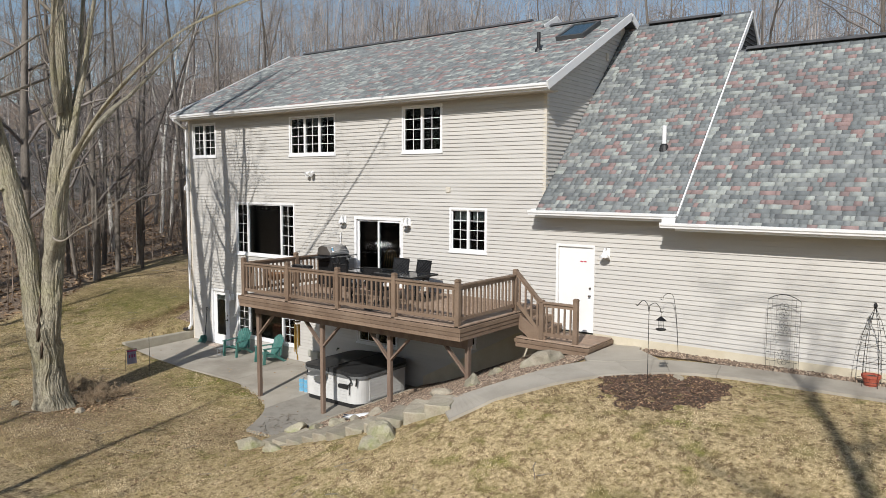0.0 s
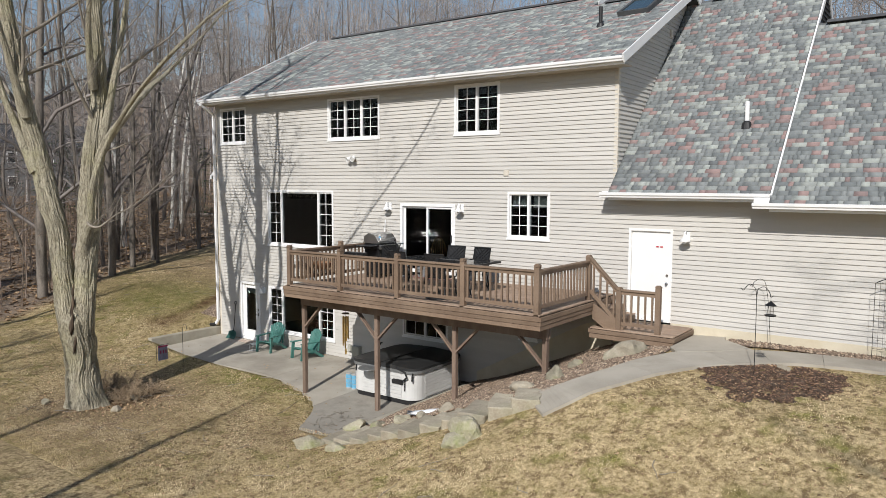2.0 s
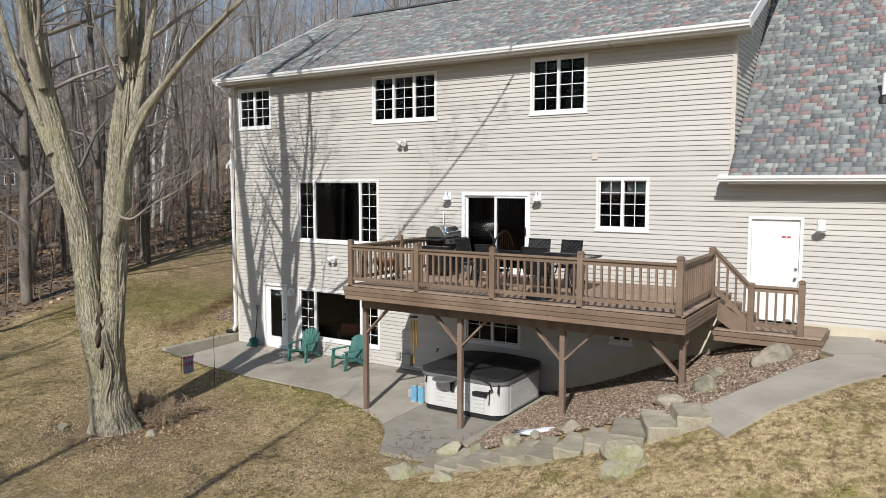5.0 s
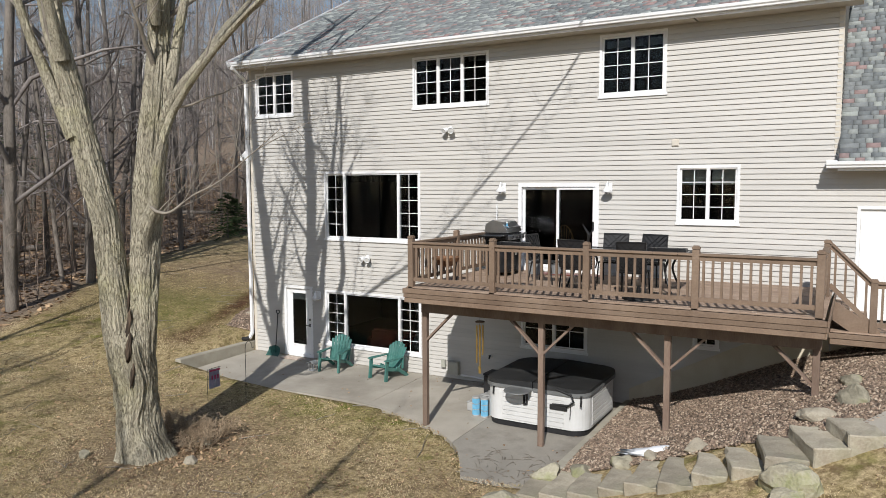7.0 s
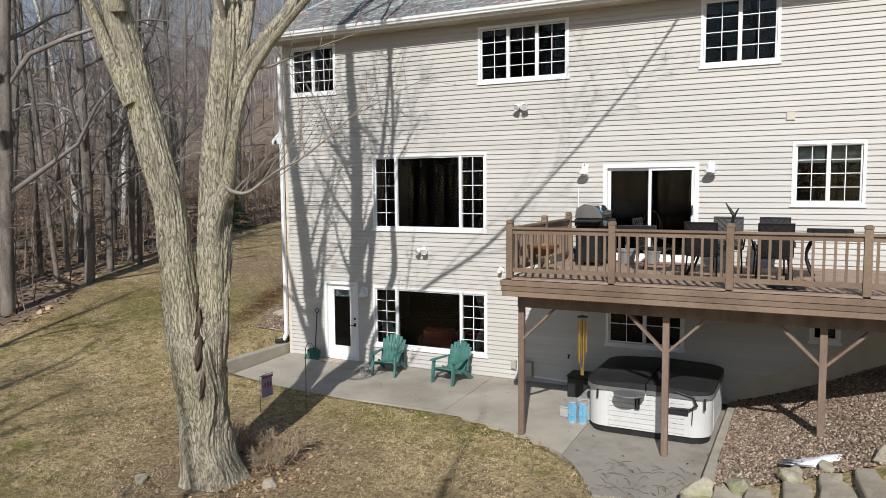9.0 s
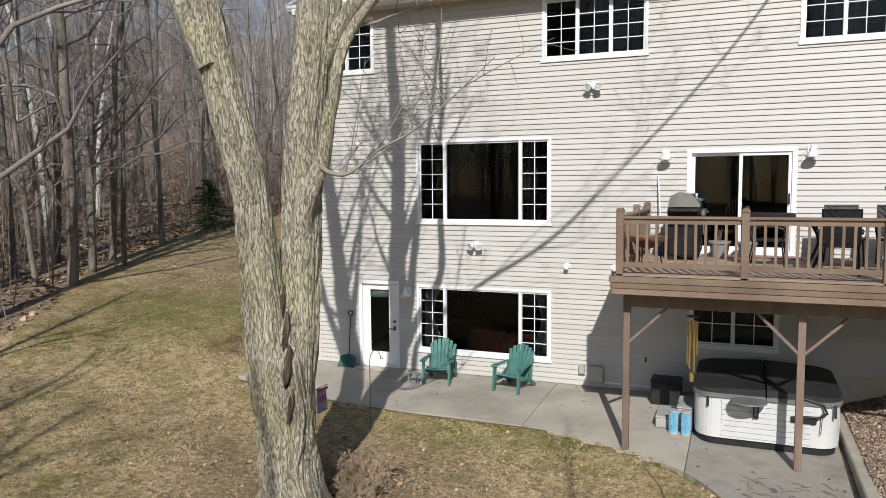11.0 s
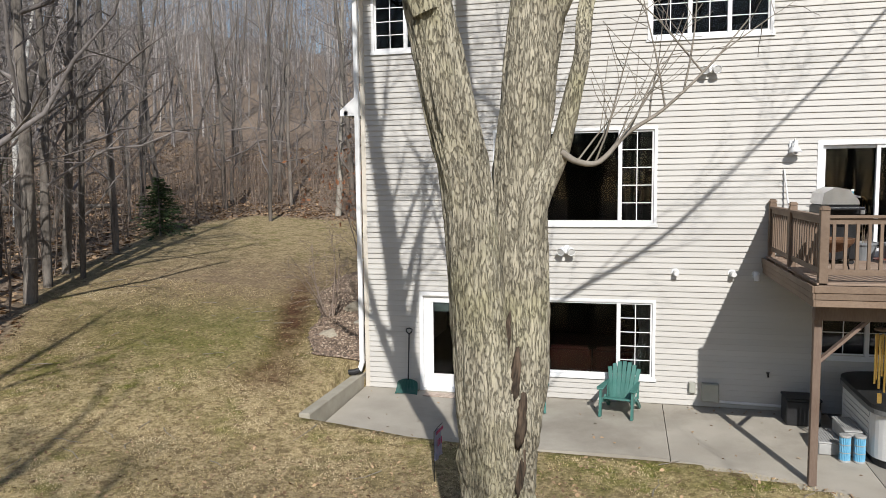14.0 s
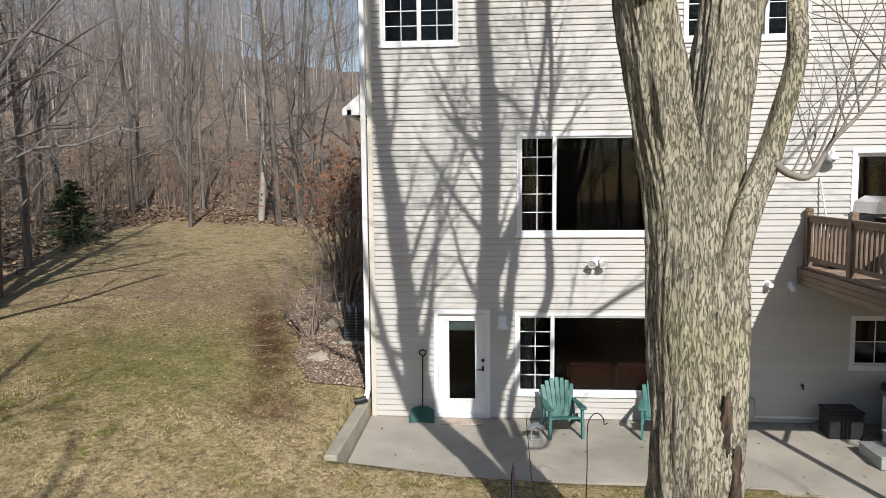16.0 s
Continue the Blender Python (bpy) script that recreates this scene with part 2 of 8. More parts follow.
TUB_COVER = material("tub_cover_vinyl", (0.018, 0.019, 0.02), (0.032, 0.033, 0.034), 0.5, 3, 0.2, 50, stain=((0.055, 0.055, 0.055), 0.5), stain_scale=1.2)
TUB_TRIM = material("tub_cover_edge", (0.13, 0.135, 0.135), (0.18, 0.185, 0.185), 0.5, 3, 0.1, 50)
BLUE = material("blue_filter", (0.10, 0.36, 0.56), (0.22, 0.48, 0.66), 0.5, 9, 0.2, 60)
CLEAR_GREY = material("grey_plastic_step", (0.34, 0.34, 0.33), (0.42, 0.42, 0.41), 0.5, 5, 0.05, 60)
BRASS = material("brass_tube", (0.62, 0.42, 0.12), (0.75, 0.52, 0.18), 0.35, 5, 0.05, 60, metal=0.85)
TERRA = material("terracotta", (0.33, 0.07, 0.04), (0.42, 0.11, 0.07), 0.7, 5, 0.1, 60)
POT_GREY = material("grey_pot", (0.20, 0.21, 0.22), (0.27, 0.28, 0.29), 0.6, 5, 0.1, 60)
POT_BLUE = material("blue_glazed_pot", (0.015, 0.03, 0.10), (0.03, 0.05, 0.16), 0.25, 5, 0.05, 60)
COPPER = material("rusty_copper", (0.17, 0.085, 0.045), (0.27, 0.15, 0.085), 0.6, 6, 0.3, 40, metal=0.3)
SKY_GLASS = material("skylight_glazing", (0.03, 0.06, 0.08), (0.04, 0.07, 0.09), 0.06, 3, 0.0, 40, spec=1.0)
GLASS_TOP = material("smoked_table_top", (0.02, 0.022, 0.024), (0.03, 0.032, 0.034), 0.12, 3, 0.0, 40)
# Near-black wall and floor: the unlit rooms' darkness is in these colours.
DIM_WALL = material("dim_interior_wall", (0.032, 0.028, 0.025), (0.05, 0.043, 0.037), 0.9, 2, 0.05, 50)
DIM_FLOOR = material("dim_interior_floor", (0.03, 0.021, 0.016), (0.05, 0.035, 0.025), 0.6, 2, 0.1, 40)
CURTAIN = material("sheer_curtain", (0.50, 0.50, 0.49), (0.62, 0.62, 0.60), 0.9, 6, 0.1, 80)
DRAPE = material("dark_drape", (0.035, 0.04, 0.037), (0.06, 0.066, 0.062), 0.9, 6, 0.1, 80)
BLIND = material("roller_blind", (0.58, 0.62, 0.58), (0.66, 0.70, 0.66), 0.8, 4, 0.05, 80)
LEATHER = material("red_brown_leather", (0.15, 0.035, 0.025), (0.22, 0.06, 0.04), 0.4, 4, 0.3, 40)
WOOD_CHAIR = material("honey_oak", (0.32, 0.19, 0.08), (0.42, 0.26, 0.12), 0.5, 5, 0.1, 50)
MAT = material("door_mat", (0.40, 0.30, 0.24), (0.62, 0.52, 0.44), 0.95, 14, 0.5, 60)
SNOW = material("old_snow", (0.78, 0.80, 0.83), (0.88, 0.89, 0.91), 0.6, 6, 0.5, 40)
FLAG = material("garden_flag", (0.30, 0.36, 0.46), (0.50, 0.44, 0.56), 0.85, 9, 0.1, 60)
FLAG_RED = material("flag_red_band", (0.40, 0.06, 0.13), (0.5, 0.1, 0.17), 0.85, 9, 0.1, 60)
NEEDLES = material("spruce_needles", (0.032, 0.055, 0.024), (0.07, 0.105, 0.045), 0.9, 5, 0.2, 60, tint="tint", ramp=[(0.0, (0.5, 0.5, 0.5)), (1.0, (1.4, 1.4, 1.2))])
NEIGHBOUR = material("grey_lap_siding", (0.13, 0.135, 0.14), (0.17, 0.175, 0.18), 0.7, 2, 0.1, 40)
DARK_VENT = material("dark_louvre", (0.05, 0.053, 0.056), (0.08, 0.083, 0.086), 0.7, 4, 0.1, 60)
RED_STICKER = material("red_sticker", (0.45, 0.03, 0.06), (0.5, 0.05, 0.08), 0.5, 5, 0.0, 40)
RUST_LEAF = material("rusty_leaf", (0.20, 0.085, 0.045), (0.30, 0.14, 0.075), 0.9, 5, 0.1, 40, tint="tint", ramp=[(0.0, (0.6, 0.6, 0.6)), (1.0, (1.4, 1.35, 1.3))])
LEAF = material("dead_leaf", (0.28, 0.19, 0.115), (0.40, 0.29, 0.19), 0.9, 5, 0.1, 40, tint="tint", ramp=[(0.0, (0.42, 0.36, 0.33)), (0.6, (1.0, 0.95, 0.9)), (1.0, (1.7, 1.65, 1.55))])
BLADE = material("grass_blade", (0.9, 0.9, 0.9), (1.0, 1.0, 1.0), 0.9, 5, 0.0, 40, tint="tint", ramp=[(0.0, (0.10, 0.115, 0.026)), (0.35, (0.32, 0.255, 0.10)), (0.7, (0.62, 0.485, 0.265)), (1.0, (0.86, 0.72, 0.48))])

GLASS = bpy.data.materials.new("window_glass")
GLASS.use_nodes = True
_g = GLASS.node_tree.nodes["Principled BSDF"]
_g.inputs["Transmission Weight"].default_value, _g.inputs["Roughness"].default_value, _g.inputs["IOR"].default_value = 1.0, 0.0, 1.33
_g.inputs["Base Color"].default_value = (0.36, 0.4, 0.41, 1)


# ---- building helpers ----
def place(ob, parent):
    ob.parent = parent
    return ob


def mesh_ob(name, bm, mat, parent=None, label="", smooth=False):
    me = bpy.data.meshes.new(name)
    bm.to_mesh(me)
    bm.free()
    me.materials.append(mat)
    if smooth:
        me.shade_smooth()
    ob = new(name, me)
    if parent is not None:
        ob.parent = parent
    if label:
        tagged(ob, label)
    return ob


def part(name, bm, mat, parent, label="", smooth=False):
    return mesh_ob(name, bm, mat, parent, label, smooth)


def thing(name, m, label, category, group="", kind=""):
    ob = new(name)
    ob.matrix_world = m
    ob.empty_display_size = 0.1
    return tagged(ob, label, category, group, kind)


def raw_ob(name, verts, faces, mat, parent=None, tint=None, smooth=False):
    me = bpy.data.meshes.new(name)
    verts, faces = np.asarray(verts, np.float32), np.asarray(faces, np.int32)
    k = faces.shape[1]
    me.vertices.add(len(verts))
    me.vertices.foreach_set("co", verts.ravel())
    me.loops.add(faces.size)
    me.loops.foreach_set("vertex_index", faces.ravel())
    me.polygons.add(len(faces))
    me.polygons.foreach_set("loop_start", np.arange(0, faces.size, k, dtype=np.int32))
    me.update(calc_edges=True)
    if tint is not None:
        me.attributes.new("tint", "FLOAT", "POINT").data.foreach_set("value", np.asarray(tint, np.float32))
    if smooth:
        me.shade_smooth()
    me.materials.append(mat)
    ob = new(name, me)
    if parent is not None:
        ob.parent = parent
    return ob


def box(bm, x0, x1, y0, y1, z0, z1, m=None):
    v = [Vector((x, y, z)) for z in (z0, z1) for y in (y0, y1) for x in (x0, x1)]
    if m is not None:
        v = [m @ p for p in v]
    v = [bm.verts.new(p) for p in v]
    for f in ((0, 2, 3, 1), (4, 5, 7, 6), (0, 1, 5, 4), (2, 6, 7, 3), (0, 4, 6, 2), (1, 3, 7, 5)):
        bm.faces.new([v[i] for i in f])
    return v


def bevelled(x0, x1, y0, y1, z0, z1, w=0.008, m=None, seg=1):
    bm = bmesh.new()
    box(bm, x0, x1, y0, y1, z0, z1)
    bmesh.ops.bevel(bm, geom=bm.edges[:], offset=w, segments=seg, affect="EDGES")
    if m is not None:
        bm.transform(m)
    return bm


def beam(bm, p, q, w, d, up=Vector((0, 0, 1))):
    """A straight bar of section w x d from p to q."""
    p, q = Vector(p), Vector(q)
    a = (q - p).normalized()
    s = a.cross(up)
    s = s.normalized() if s.length > 1e-4 else Vector((1, 0, 0))
    u = s.cross(a)
    v = [bm.verts.new(c + s * (w / 2) * i + u * (d / 2) * j) for c in (p, q) for i, j in ((-1, -1), (1, -1), (1, 1), (-1, 1))]
    for f in ((0, 1, 2, 3), (7, 6, 5, 4), (0, 4, 5, 1), (1, 5, 6, 2), (2, 6, 7, 3), (3, 7, 4, 0)):
        bm.faces.new([v[i] for i in f])


def tube(bm, pts, radii, n=8, caps=True):
    pts = [Vector(p) for p in pts]
    if not isinstance(radii, (list, tuple)):
        radii = [radii] * len(pts)
    rings, s = [], None
    for i, p in enumerate(pts):
        a = (pts[min(i + 1, len(pts) - 1)] - pts[max(i - 1, 0)]).normalized()
        s = a.orthogonal().normalized() if s is None else (s - a * s.dot(a)).normalized()
        u = a.cross(s)
        rings.append([bm.verts.new(p + (s * math.cos(2 * math.pi * k / n) + u * math.sin(2 * math.pi * k / n)) * radii[i]) for k in range(n)])
    for r0, r1 in zip(rings, rings[1:]):
        for k in range(n):
            bm.faces.new((r0[k], r0[(k + 1) % n], r1[(k + 1) % n], r1[k]))
    if caps:
        bm.faces.new(rings[0][::-1])
        bm.faces.new(rings[-1])


def lathe(bm, profile, n=20, at=(0, 0, 0)):
    rings = [[bm.verts.new((at[0] + r * math.cos(2 * math.pi * k / n), at[1] + r * math.sin(2 * math.pi * k / n), at[2] + z)) for k in range(n)] for r, z in profile]
    for r0, r1 in zip(rings, rings[1:]):
        for k in range(n):
            bm.faces.new((r0[k], r0[(k + 1) % n], r1[(k + 1) % n], r1[k]))
    bm.faces.new(rings[0][::-1])
    bm.faces.new(rings[-1])


def prism(bm, poly, z0, z1):
    """An upright prism over a polygon (counter-clockwise); z0, z1 may be functions of x, y."""
    f0 = z0 if callable(z0) else (lambda x, y: z0)
    f1 = z1 if callable(z1) else (lambda x, y: z1)
    lo = [bm.verts.new((x, y, f0(x, y))) for x, y in poly]
    hi = [bm.verts.new((x, y, f1(x, y))) for x, y in poly]
    n = len(poly)
    for i in range(n):
        bm.faces.new((lo[i], lo[(i + 1) % n], hi[(i + 1) % n], hi[i]))
    bm.faces.new(hi)
    bm.faces.new(lo[::-1])


def rounded(x0, x1, y0, y1, r, n=5):
    out = []
    for cx, cy, a in ((x1 - r, y1 - r, 0), (x0 + r, y1 - r, 90), (x0 + r, y0 + r, 180), (x1 - r, y0 + r, 270)):
        for k in range(n + 1):
            t = radians(a + 90 * k / n)
            out.append((cx + r * math.cos(t), cy + r * math.sin(t)))
    return out


def smooth_line(pts, step=6):
    """Catmull-Rom curve through points of any dimension."""
    p = [np.array(q, float) for q in pts]
    p = [2 * p[0] - p[1]] + p + [2 * p[-1] - p[-2]]
    out = []
    for i in range(1, len(p) - 2):
        for k in range(step):
            t = k / step
            a, b, c, d = p[i - 1], p[i], p[i + 1], p[i + 2]
            out.append(0.5 * (2 * b + (c - a) * t + (2 * a - 5 * b + 4 * c - d) * t * t + (3 * b - a - 3 * c + d) * t ** 3))
    out.append(p[-2])
    return out


def ss(t):
    t = np.clip(t, 0, 1)
    return t * t * (3 - 2 * t)


# ---- ground ----
WALL_Y, WEST, EAST, CORNER = 15.9, -23.66, 4.5, -8.88


def patio_z(x, y):
    return -0.028 * (WALL_Y - y)


def wavy(x, y):
    return 0.5 * np.sin(x * 0.31 + y * 0.17) + 0.3 * np.sin(x * 0.83 - y * 0.61 + 1.3) + 0.2 * np.sin(x * 1.7 + y * 1.9 + 0.4)


def land(x, y):
    """Height of the natural ground, numpy arrays or numbers."""
    x, y = np.asarray(x, float), np.asarray(y, float)
    fall = np.interp(y, [4, 6, 8, 9.2, 10.4, 11.2, 12.2, 13], [0.06, 0.12, 0.30, 0.51, 0.74, 0.90, 0.97, 1.0])
    rise = 2.03 * ss((x + 14) / 7.5) * fall
    base = (-0.09 - 0.06 * ss((13 - y) / 2.5)) * (1 - ss((x + 13) / 4))
    north = np.maximum(ss((-20 - x) / 4), ss((y - 26) / 6))
    west = 0.07 * np.clip(-22 - x, 0, 25) + 2.34 * (1 - np.exp(-np.clip(y - 12, 0, 200) / 18)) * north
    hill = (0.24 + 0.025 * np.sin(x * 0.045 + 0.6)) * np.clip(y - 42, 0, 95) + 0.12 * np.clip(-50 - x, 0, 85) * ss((y - 4) / 14)
    return rise + base + west + hill + 0.03 * wavy(x, y)


def in_house(x, y):
    return (x > WEST + 0.05) & (x < EAST) & (y > WALL_Y + 0.06) & (y < 25.1)


PATIO_EDGE = [tuple(p) for p in smooth_line([(-23.72, 13.28), (-22.6, 13.28), (-21.0, 13.2), (-19.4, 13.3), (-18.0, 13.28), (-16.7, 13.0), (-15.6, 12.55), (-14.9, 12.0), (-14.45, 11.35), (-14.2, 10.9)], 4)]


def on_patio(x, y):
    ex, ey = np.array([p[0] for p in PATIO_EDGE]), np.array([p[1] for p in PATIO_EDGE])
    return (x > -23.97) & (x < -12.7) & (y < WALL_Y + 0.1) & (y > np.interp(x, ex, ey) + 0.02) & (y > 10.95)


def woods(x, y):
    n = 0.8 * wavy(x * 0.7, y * 0.7)
    border = np.interp(y, [0, 8, 11, 13, 16.7, 20.3, 26, 31], [-25, -27.2, -29.0, -30.6, -32.7, -34.2, -36.2, -36.2])
    return np.maximum(np.maximum(ss((border - x + n) / 1.4), ss((y - 34.5 + n) / 2.0)), ss((-9 - y) / 3))


def sheet():
    xs = np.concatenate([np.linspace(-240, -60, 31)[:-1], np.linspace(-60, -40, 28)[:-1], np.linspace(-40, 4, 221)[:-1], np.linspace(4, 160, 40)])
    ys = np.concatenate([np.linspace(-120, 5, 40)[:-1], np.linspace(5, 24, 96)[:-1], np.linspace(24, 50, 53)[:-1], np.linspace(50, 320, 60)])
    X, Y = np.meshgrid(xs, ys)
    Z = land(X, Y)
    Z = np.where(in_house(X, Y), -0.6, Z)
    Z = np.where(on_patio(X, Y), -0.35, Z)
    V = np.stack([X, Y, Z], -1).reshape(-1, 3)
    w = len(xs)
    i = (np.arange(len(ys) - 1)[:, None] * w + np.arange(w - 1)[None]).ravel()
    ob = raw_ob("ground", V, np.stack([i, i + 1, i + 1 + w, i + w], -1), GROUND, smooth=True)
    me = ob.data
    x, y = V[:, 0], V[:, 1]
    litter = woods(x, y)
    bare = np.exp(-((x + 19.9) ** 2 / 7 + (y - 10.2) ** 2 / 5)) * 1.0 + 0.7 * np.exp(-((x + 14.2) ** 2 / 1.6 + (y - 10.3) ** 2 / 0.8)) + 0.85 * np.exp(-((x + 18.0) ** 2 / 12 + (y - 7.6) ** 2 / 4)) + 0.7 * np.exp(-((x + 29.5) ** 2 / 18 + (y - 21.0) ** 2 / 14)) + 0.4 * np.exp(-((x + 24.5) ** 2 / 10 + (y - 11.2) ** 2 / 3)) + 0.3 * ss((-22 - x) / 3) * ss((y - 12) / 4)
    mud = 1.3 * np.exp(-((x + 25.55 + 0.37 * (y - 16)) ** 2 / 0.2 + (y - 18.5) ** 2 / 10)) + 0.8 * np.exp(-((x + 25.3) ** 2 / 0.4 + (y - 14.7) ** 2 / 0.5)) + 0.3 * np.exp(-((x + 30.5) ** 2 / 6 + (y - 14.5) ** 2 / 8))
    green = 1.15 * np.exp(-((x + 28.2) ** 2 / 7 + (y - 17.0) ** 2 / 6)) + 0.45 * np.exp(-((x + 17.3) ** 2 / 14 + (y - 12.4) ** 2 / 0.9)) + 0.14 * ss((-14 - x) / 6) * (1 - litter)
    for name, val in (("litter", litter), ("bare", np.clip(bare, 0, 1)), ("green", np.clip(green, 0, 1)), ("mud", np.clip(mud, 0, 1))):
        me.attributes.new(name, "FLOAT", "POINT").data.foreach_set("value", val.astype(np.float32))
    return tagged(ob, "dormant tan lawn with green patches and leaf litter under the woods", "ground", kind="structure")


def ground_material():
    m = bpy.data.materials.new("lawn_and_litter")
    m.use_nodes = True
    nt, n = m.node_tree, m.node_tree.nodes
    bs = n["Principled BSDF"]
    bs.inputs["Roughness"].default_value, bs.inputs["Specular IOR Level"].default_value = 0.95, 0.15
    tc = n.new("ShaderNodeTexCoord")

    def noise_node(s, d=5, r=0.6):
        t = n.new("ShaderNodeTexNoise")
        t.inputs["Scale"].default_value, t.inputs["Detail"].default_value, t.inputs["Roughness"].default_value = s, d, r
        nt.links.new(tc.outputs["Object"], t.inputs["Vector"])
        return t.outputs["Fac"]

    def span(fac, lo, hi, to0=0.0, to1=1.0):
        r = n.new("ShaderNodeMapRange")
        for i, v in enumerate((lo, hi, to0, to1)):
            r.inputs[1 + i].default_value = v
        nt.links.new(fac, r.inputs[0])
        return r.outputs[0]

    def blend(fac, a, b):
        x = n.new("ShaderNodeMix")
        x.data_type = "RGBA"
        nt.links.new(fac, x.inputs[0])
        for sock, c in ((6, a), (7, b)):
            if isinstance(c, tuple):
                x.inputs[sock].default_value = (*c, 1)
            else:
                nt.links.new(c, x.inputs[sock])
        return x.outputs[2]

    def calc(op, a, b):
        x = n.new("ShaderNodeMath")
        x.operation, x.use_clamp = op, True
        for sock, c in ((0, a), (1, b)):
            if isinstance(c, float):
                x.inputs[sock].default_value = c
            else:
                nt.links.new(c, x.inputs[sock])
        return x.outputs[0]

    def attr(name):
        a = n.new("ShaderNodeAttribute")
        a.attribute_name = name
        return a.outputs["Fac"]

    fine, mid, big, tiny = noise_node(14, 6, 0.7), noise_node(2.2), noise_node(0.45), noise_node(70, 3)
    straw = blend(span(fine, 0.35, 0.68), (0.24, 0.18, 0.085), (0.74, 0.585, 0.355))
    straw = blend(span(mid, 0.5, 0.7, 0.0, 0.75), straw, (0.28, 0.21, 0.11))
    straw = blend(span(noise_node(5.5, 5, 0.65), 0.5, 0.62, 0.0, 0.85), straw, (0.17, 0.115, 0.062))
    greenish = blend(span(fine, 0.35, 0.7), (0.085, 0.105, 0.018), (0.30, 0.30, 0.06))
    g = calc("ADD", calc("MULTIPLY", span(mid, 0.5, 0.66), span(big, 0.42, 0.6, 0.0, 0.75)), calc("MULTIPLY", attr("green"), span(mid, 0.3, 0.6, 0.3, 1.1)))
    col = blend(g, straw, greenish)
    soil = blend(span(fine, 0.35, 0.7), (0.125, 0.088, 0.056), (0.40, 0.30, 0.195))
    col = blend(calc("MULTIPLY", attr("bare"), span(mid, 0.25, 0.6, 0.35, 1.0)), col, soil)
    wet = blend(span(fine, 0.35, 0.7), (0.045, 0.022, 0.012), (0.19, 0.10, 0.055))
    col = blend(calc("MULTIPLY", attr("mud"), span(mid, 0.25, 0.6, 0.4, 1.0)), col, wet)
    dead = blend(span(fine, 0.32, 0.68), (0.12, 0.089, 0.066), (0.36, 0.278, 0.21))
    dead = blend(span(tiny, 0.55, 0.7, 0.0, 0.7), dead, (0.40, 0.32, 0.24))
    col = blend(attr("litter"), col, dead)
    nt.links.new(col, bs.inputs["Base Color"])
    bp = n.new("ShaderNodeBump")
    bp.inputs["Strength"].default_value, bp.inputs["Distance"].default_value = 0.9, 0.05
    nt.links.new(calc("ADD", calc("MULTIPLY", fine, 0.6), calc("MULTIPLY", tiny, 0.4)), bp.inputs["Height"])
    nt.links.new(bp.outputs[0], bs.inputs["Normal"])
    return m


GROUND = ground_material()
sheet()


# ---- house shell ----
def wall_cells(bm, u0, u1, z0, z1, holes, a, b):
    """A wall along x with openings, between y = a and y = b."""
    us = sorted({u0, u1, *[h[0] for h in holes], *[h[1] for h in holes]})
    zs = sorted({z0, z1, *[h[2] for h in holes], *[h[3] for h in holes]})
    us, zs = [u for u in us if u0 <= u <= u1], [z for z in zs if z0 <= z <= z1]
    for p, q in zip(us, us[1:]):
        for r, s in zip(zs, zs[1:]):
            cu, cz = (p + q) / 2, (r + s) / 2
            if not any(h[0] < cu < h[1] and h[2] < cz < h[3] for h in holes):
                box(bm, p, q, a, b, r, s)


# x0, x1, z0, z1
W_UP1, W_UP2, W_UP3 = (-23.42, -22.04, 6.68, 7.89), (-18.2, -16.11, 6.65, 7.89), (-13.47, -12.05, 6.64, 7.95)
W_MAIN, W_KIT = (-21.02, -18.0, 3.33, 5.13), (-11.79, -10.575, 3.965, 5.155)
SLIDER = (-15.35, -13.44, 2.81, 4.81)
W_LOW, W_BASE, W_SMALL = (-21.05, -17.99, 0.45, 1.95), (-15.26, -13.66, 1.0, 1.93), (-11.40, -10.88, 1.40, 1.76)
DOOR_LOW, DOOR_GAR = (-22.52, -21.5, 0.0, 2.0), (-8.53, -7.51, 2.22, 4.36)
HOLES = [W_UP1, W_UP2, W_UP3, W_MAIN, W_KIT, SLIDER, W_LOW, W_BASE, W_SMALL, DOOR_LOW, DOOR_GAR]

bm = bmesh.new()
wall_cells(bm, WEST, CORNER, -0.4, 8.15, HOLES, WALL_Y + 0.004, WALL_Y + 0.2)
WALL_S = tagged(mesh_ob("wall_south", bm, TRIM), "cream vinyl-sided main wall of the house", "wall", kind="structure")
bm = bmesh.new()
wall_cells(bm, CORNER, EAST, 1.5, 5.1, HOLES, WALL_Y + 0.004, WALL_Y + 0.2)
WALL_G = tagged(mesh_ob("wall_garage", bm, TRIM), "cream vinyl-sided garage wall", "wall", kind="structure")
bm = bmesh.new()
box(bm, WEST, WEST + 0.2, WALL_Y + 0.2, 25, -0.4, 8.15)
v = [bm.verts.new(p) for p in ((WEST, 16.1, 8.15), (WEST, 25, 8.15), (WEST, 20.55, 10.55), (WEST + 0.2, 16.1, 8.15), (WEST + 0.2, 25, 8.15), (WEST + 0.2, 20.55, 10.55))]
for f in ((0, 2, 1), (3, 4, 5), (0, 3, 5, 2), (1, 2, 5, 4)):
    bm.faces.new([v[i] for i in f])
tagged(mesh_ob("wall_west", bm, SIDING), "cream vinyl-sided west end wall", "wall", kind="structure")
bm = bmesh.new()
box(bm, WEST, EAST, 25, 25.2, -0.4, 8.15)
tagged(mesh_ob("wall_north", bm, SIDING), "cream vinyl-sided rear wall", "wall", kind="structure")
bm = bmesh.new()
box(bm, EAST, EAST + 0.2, WALL_Y, 25.2, 1.0, 5.4)
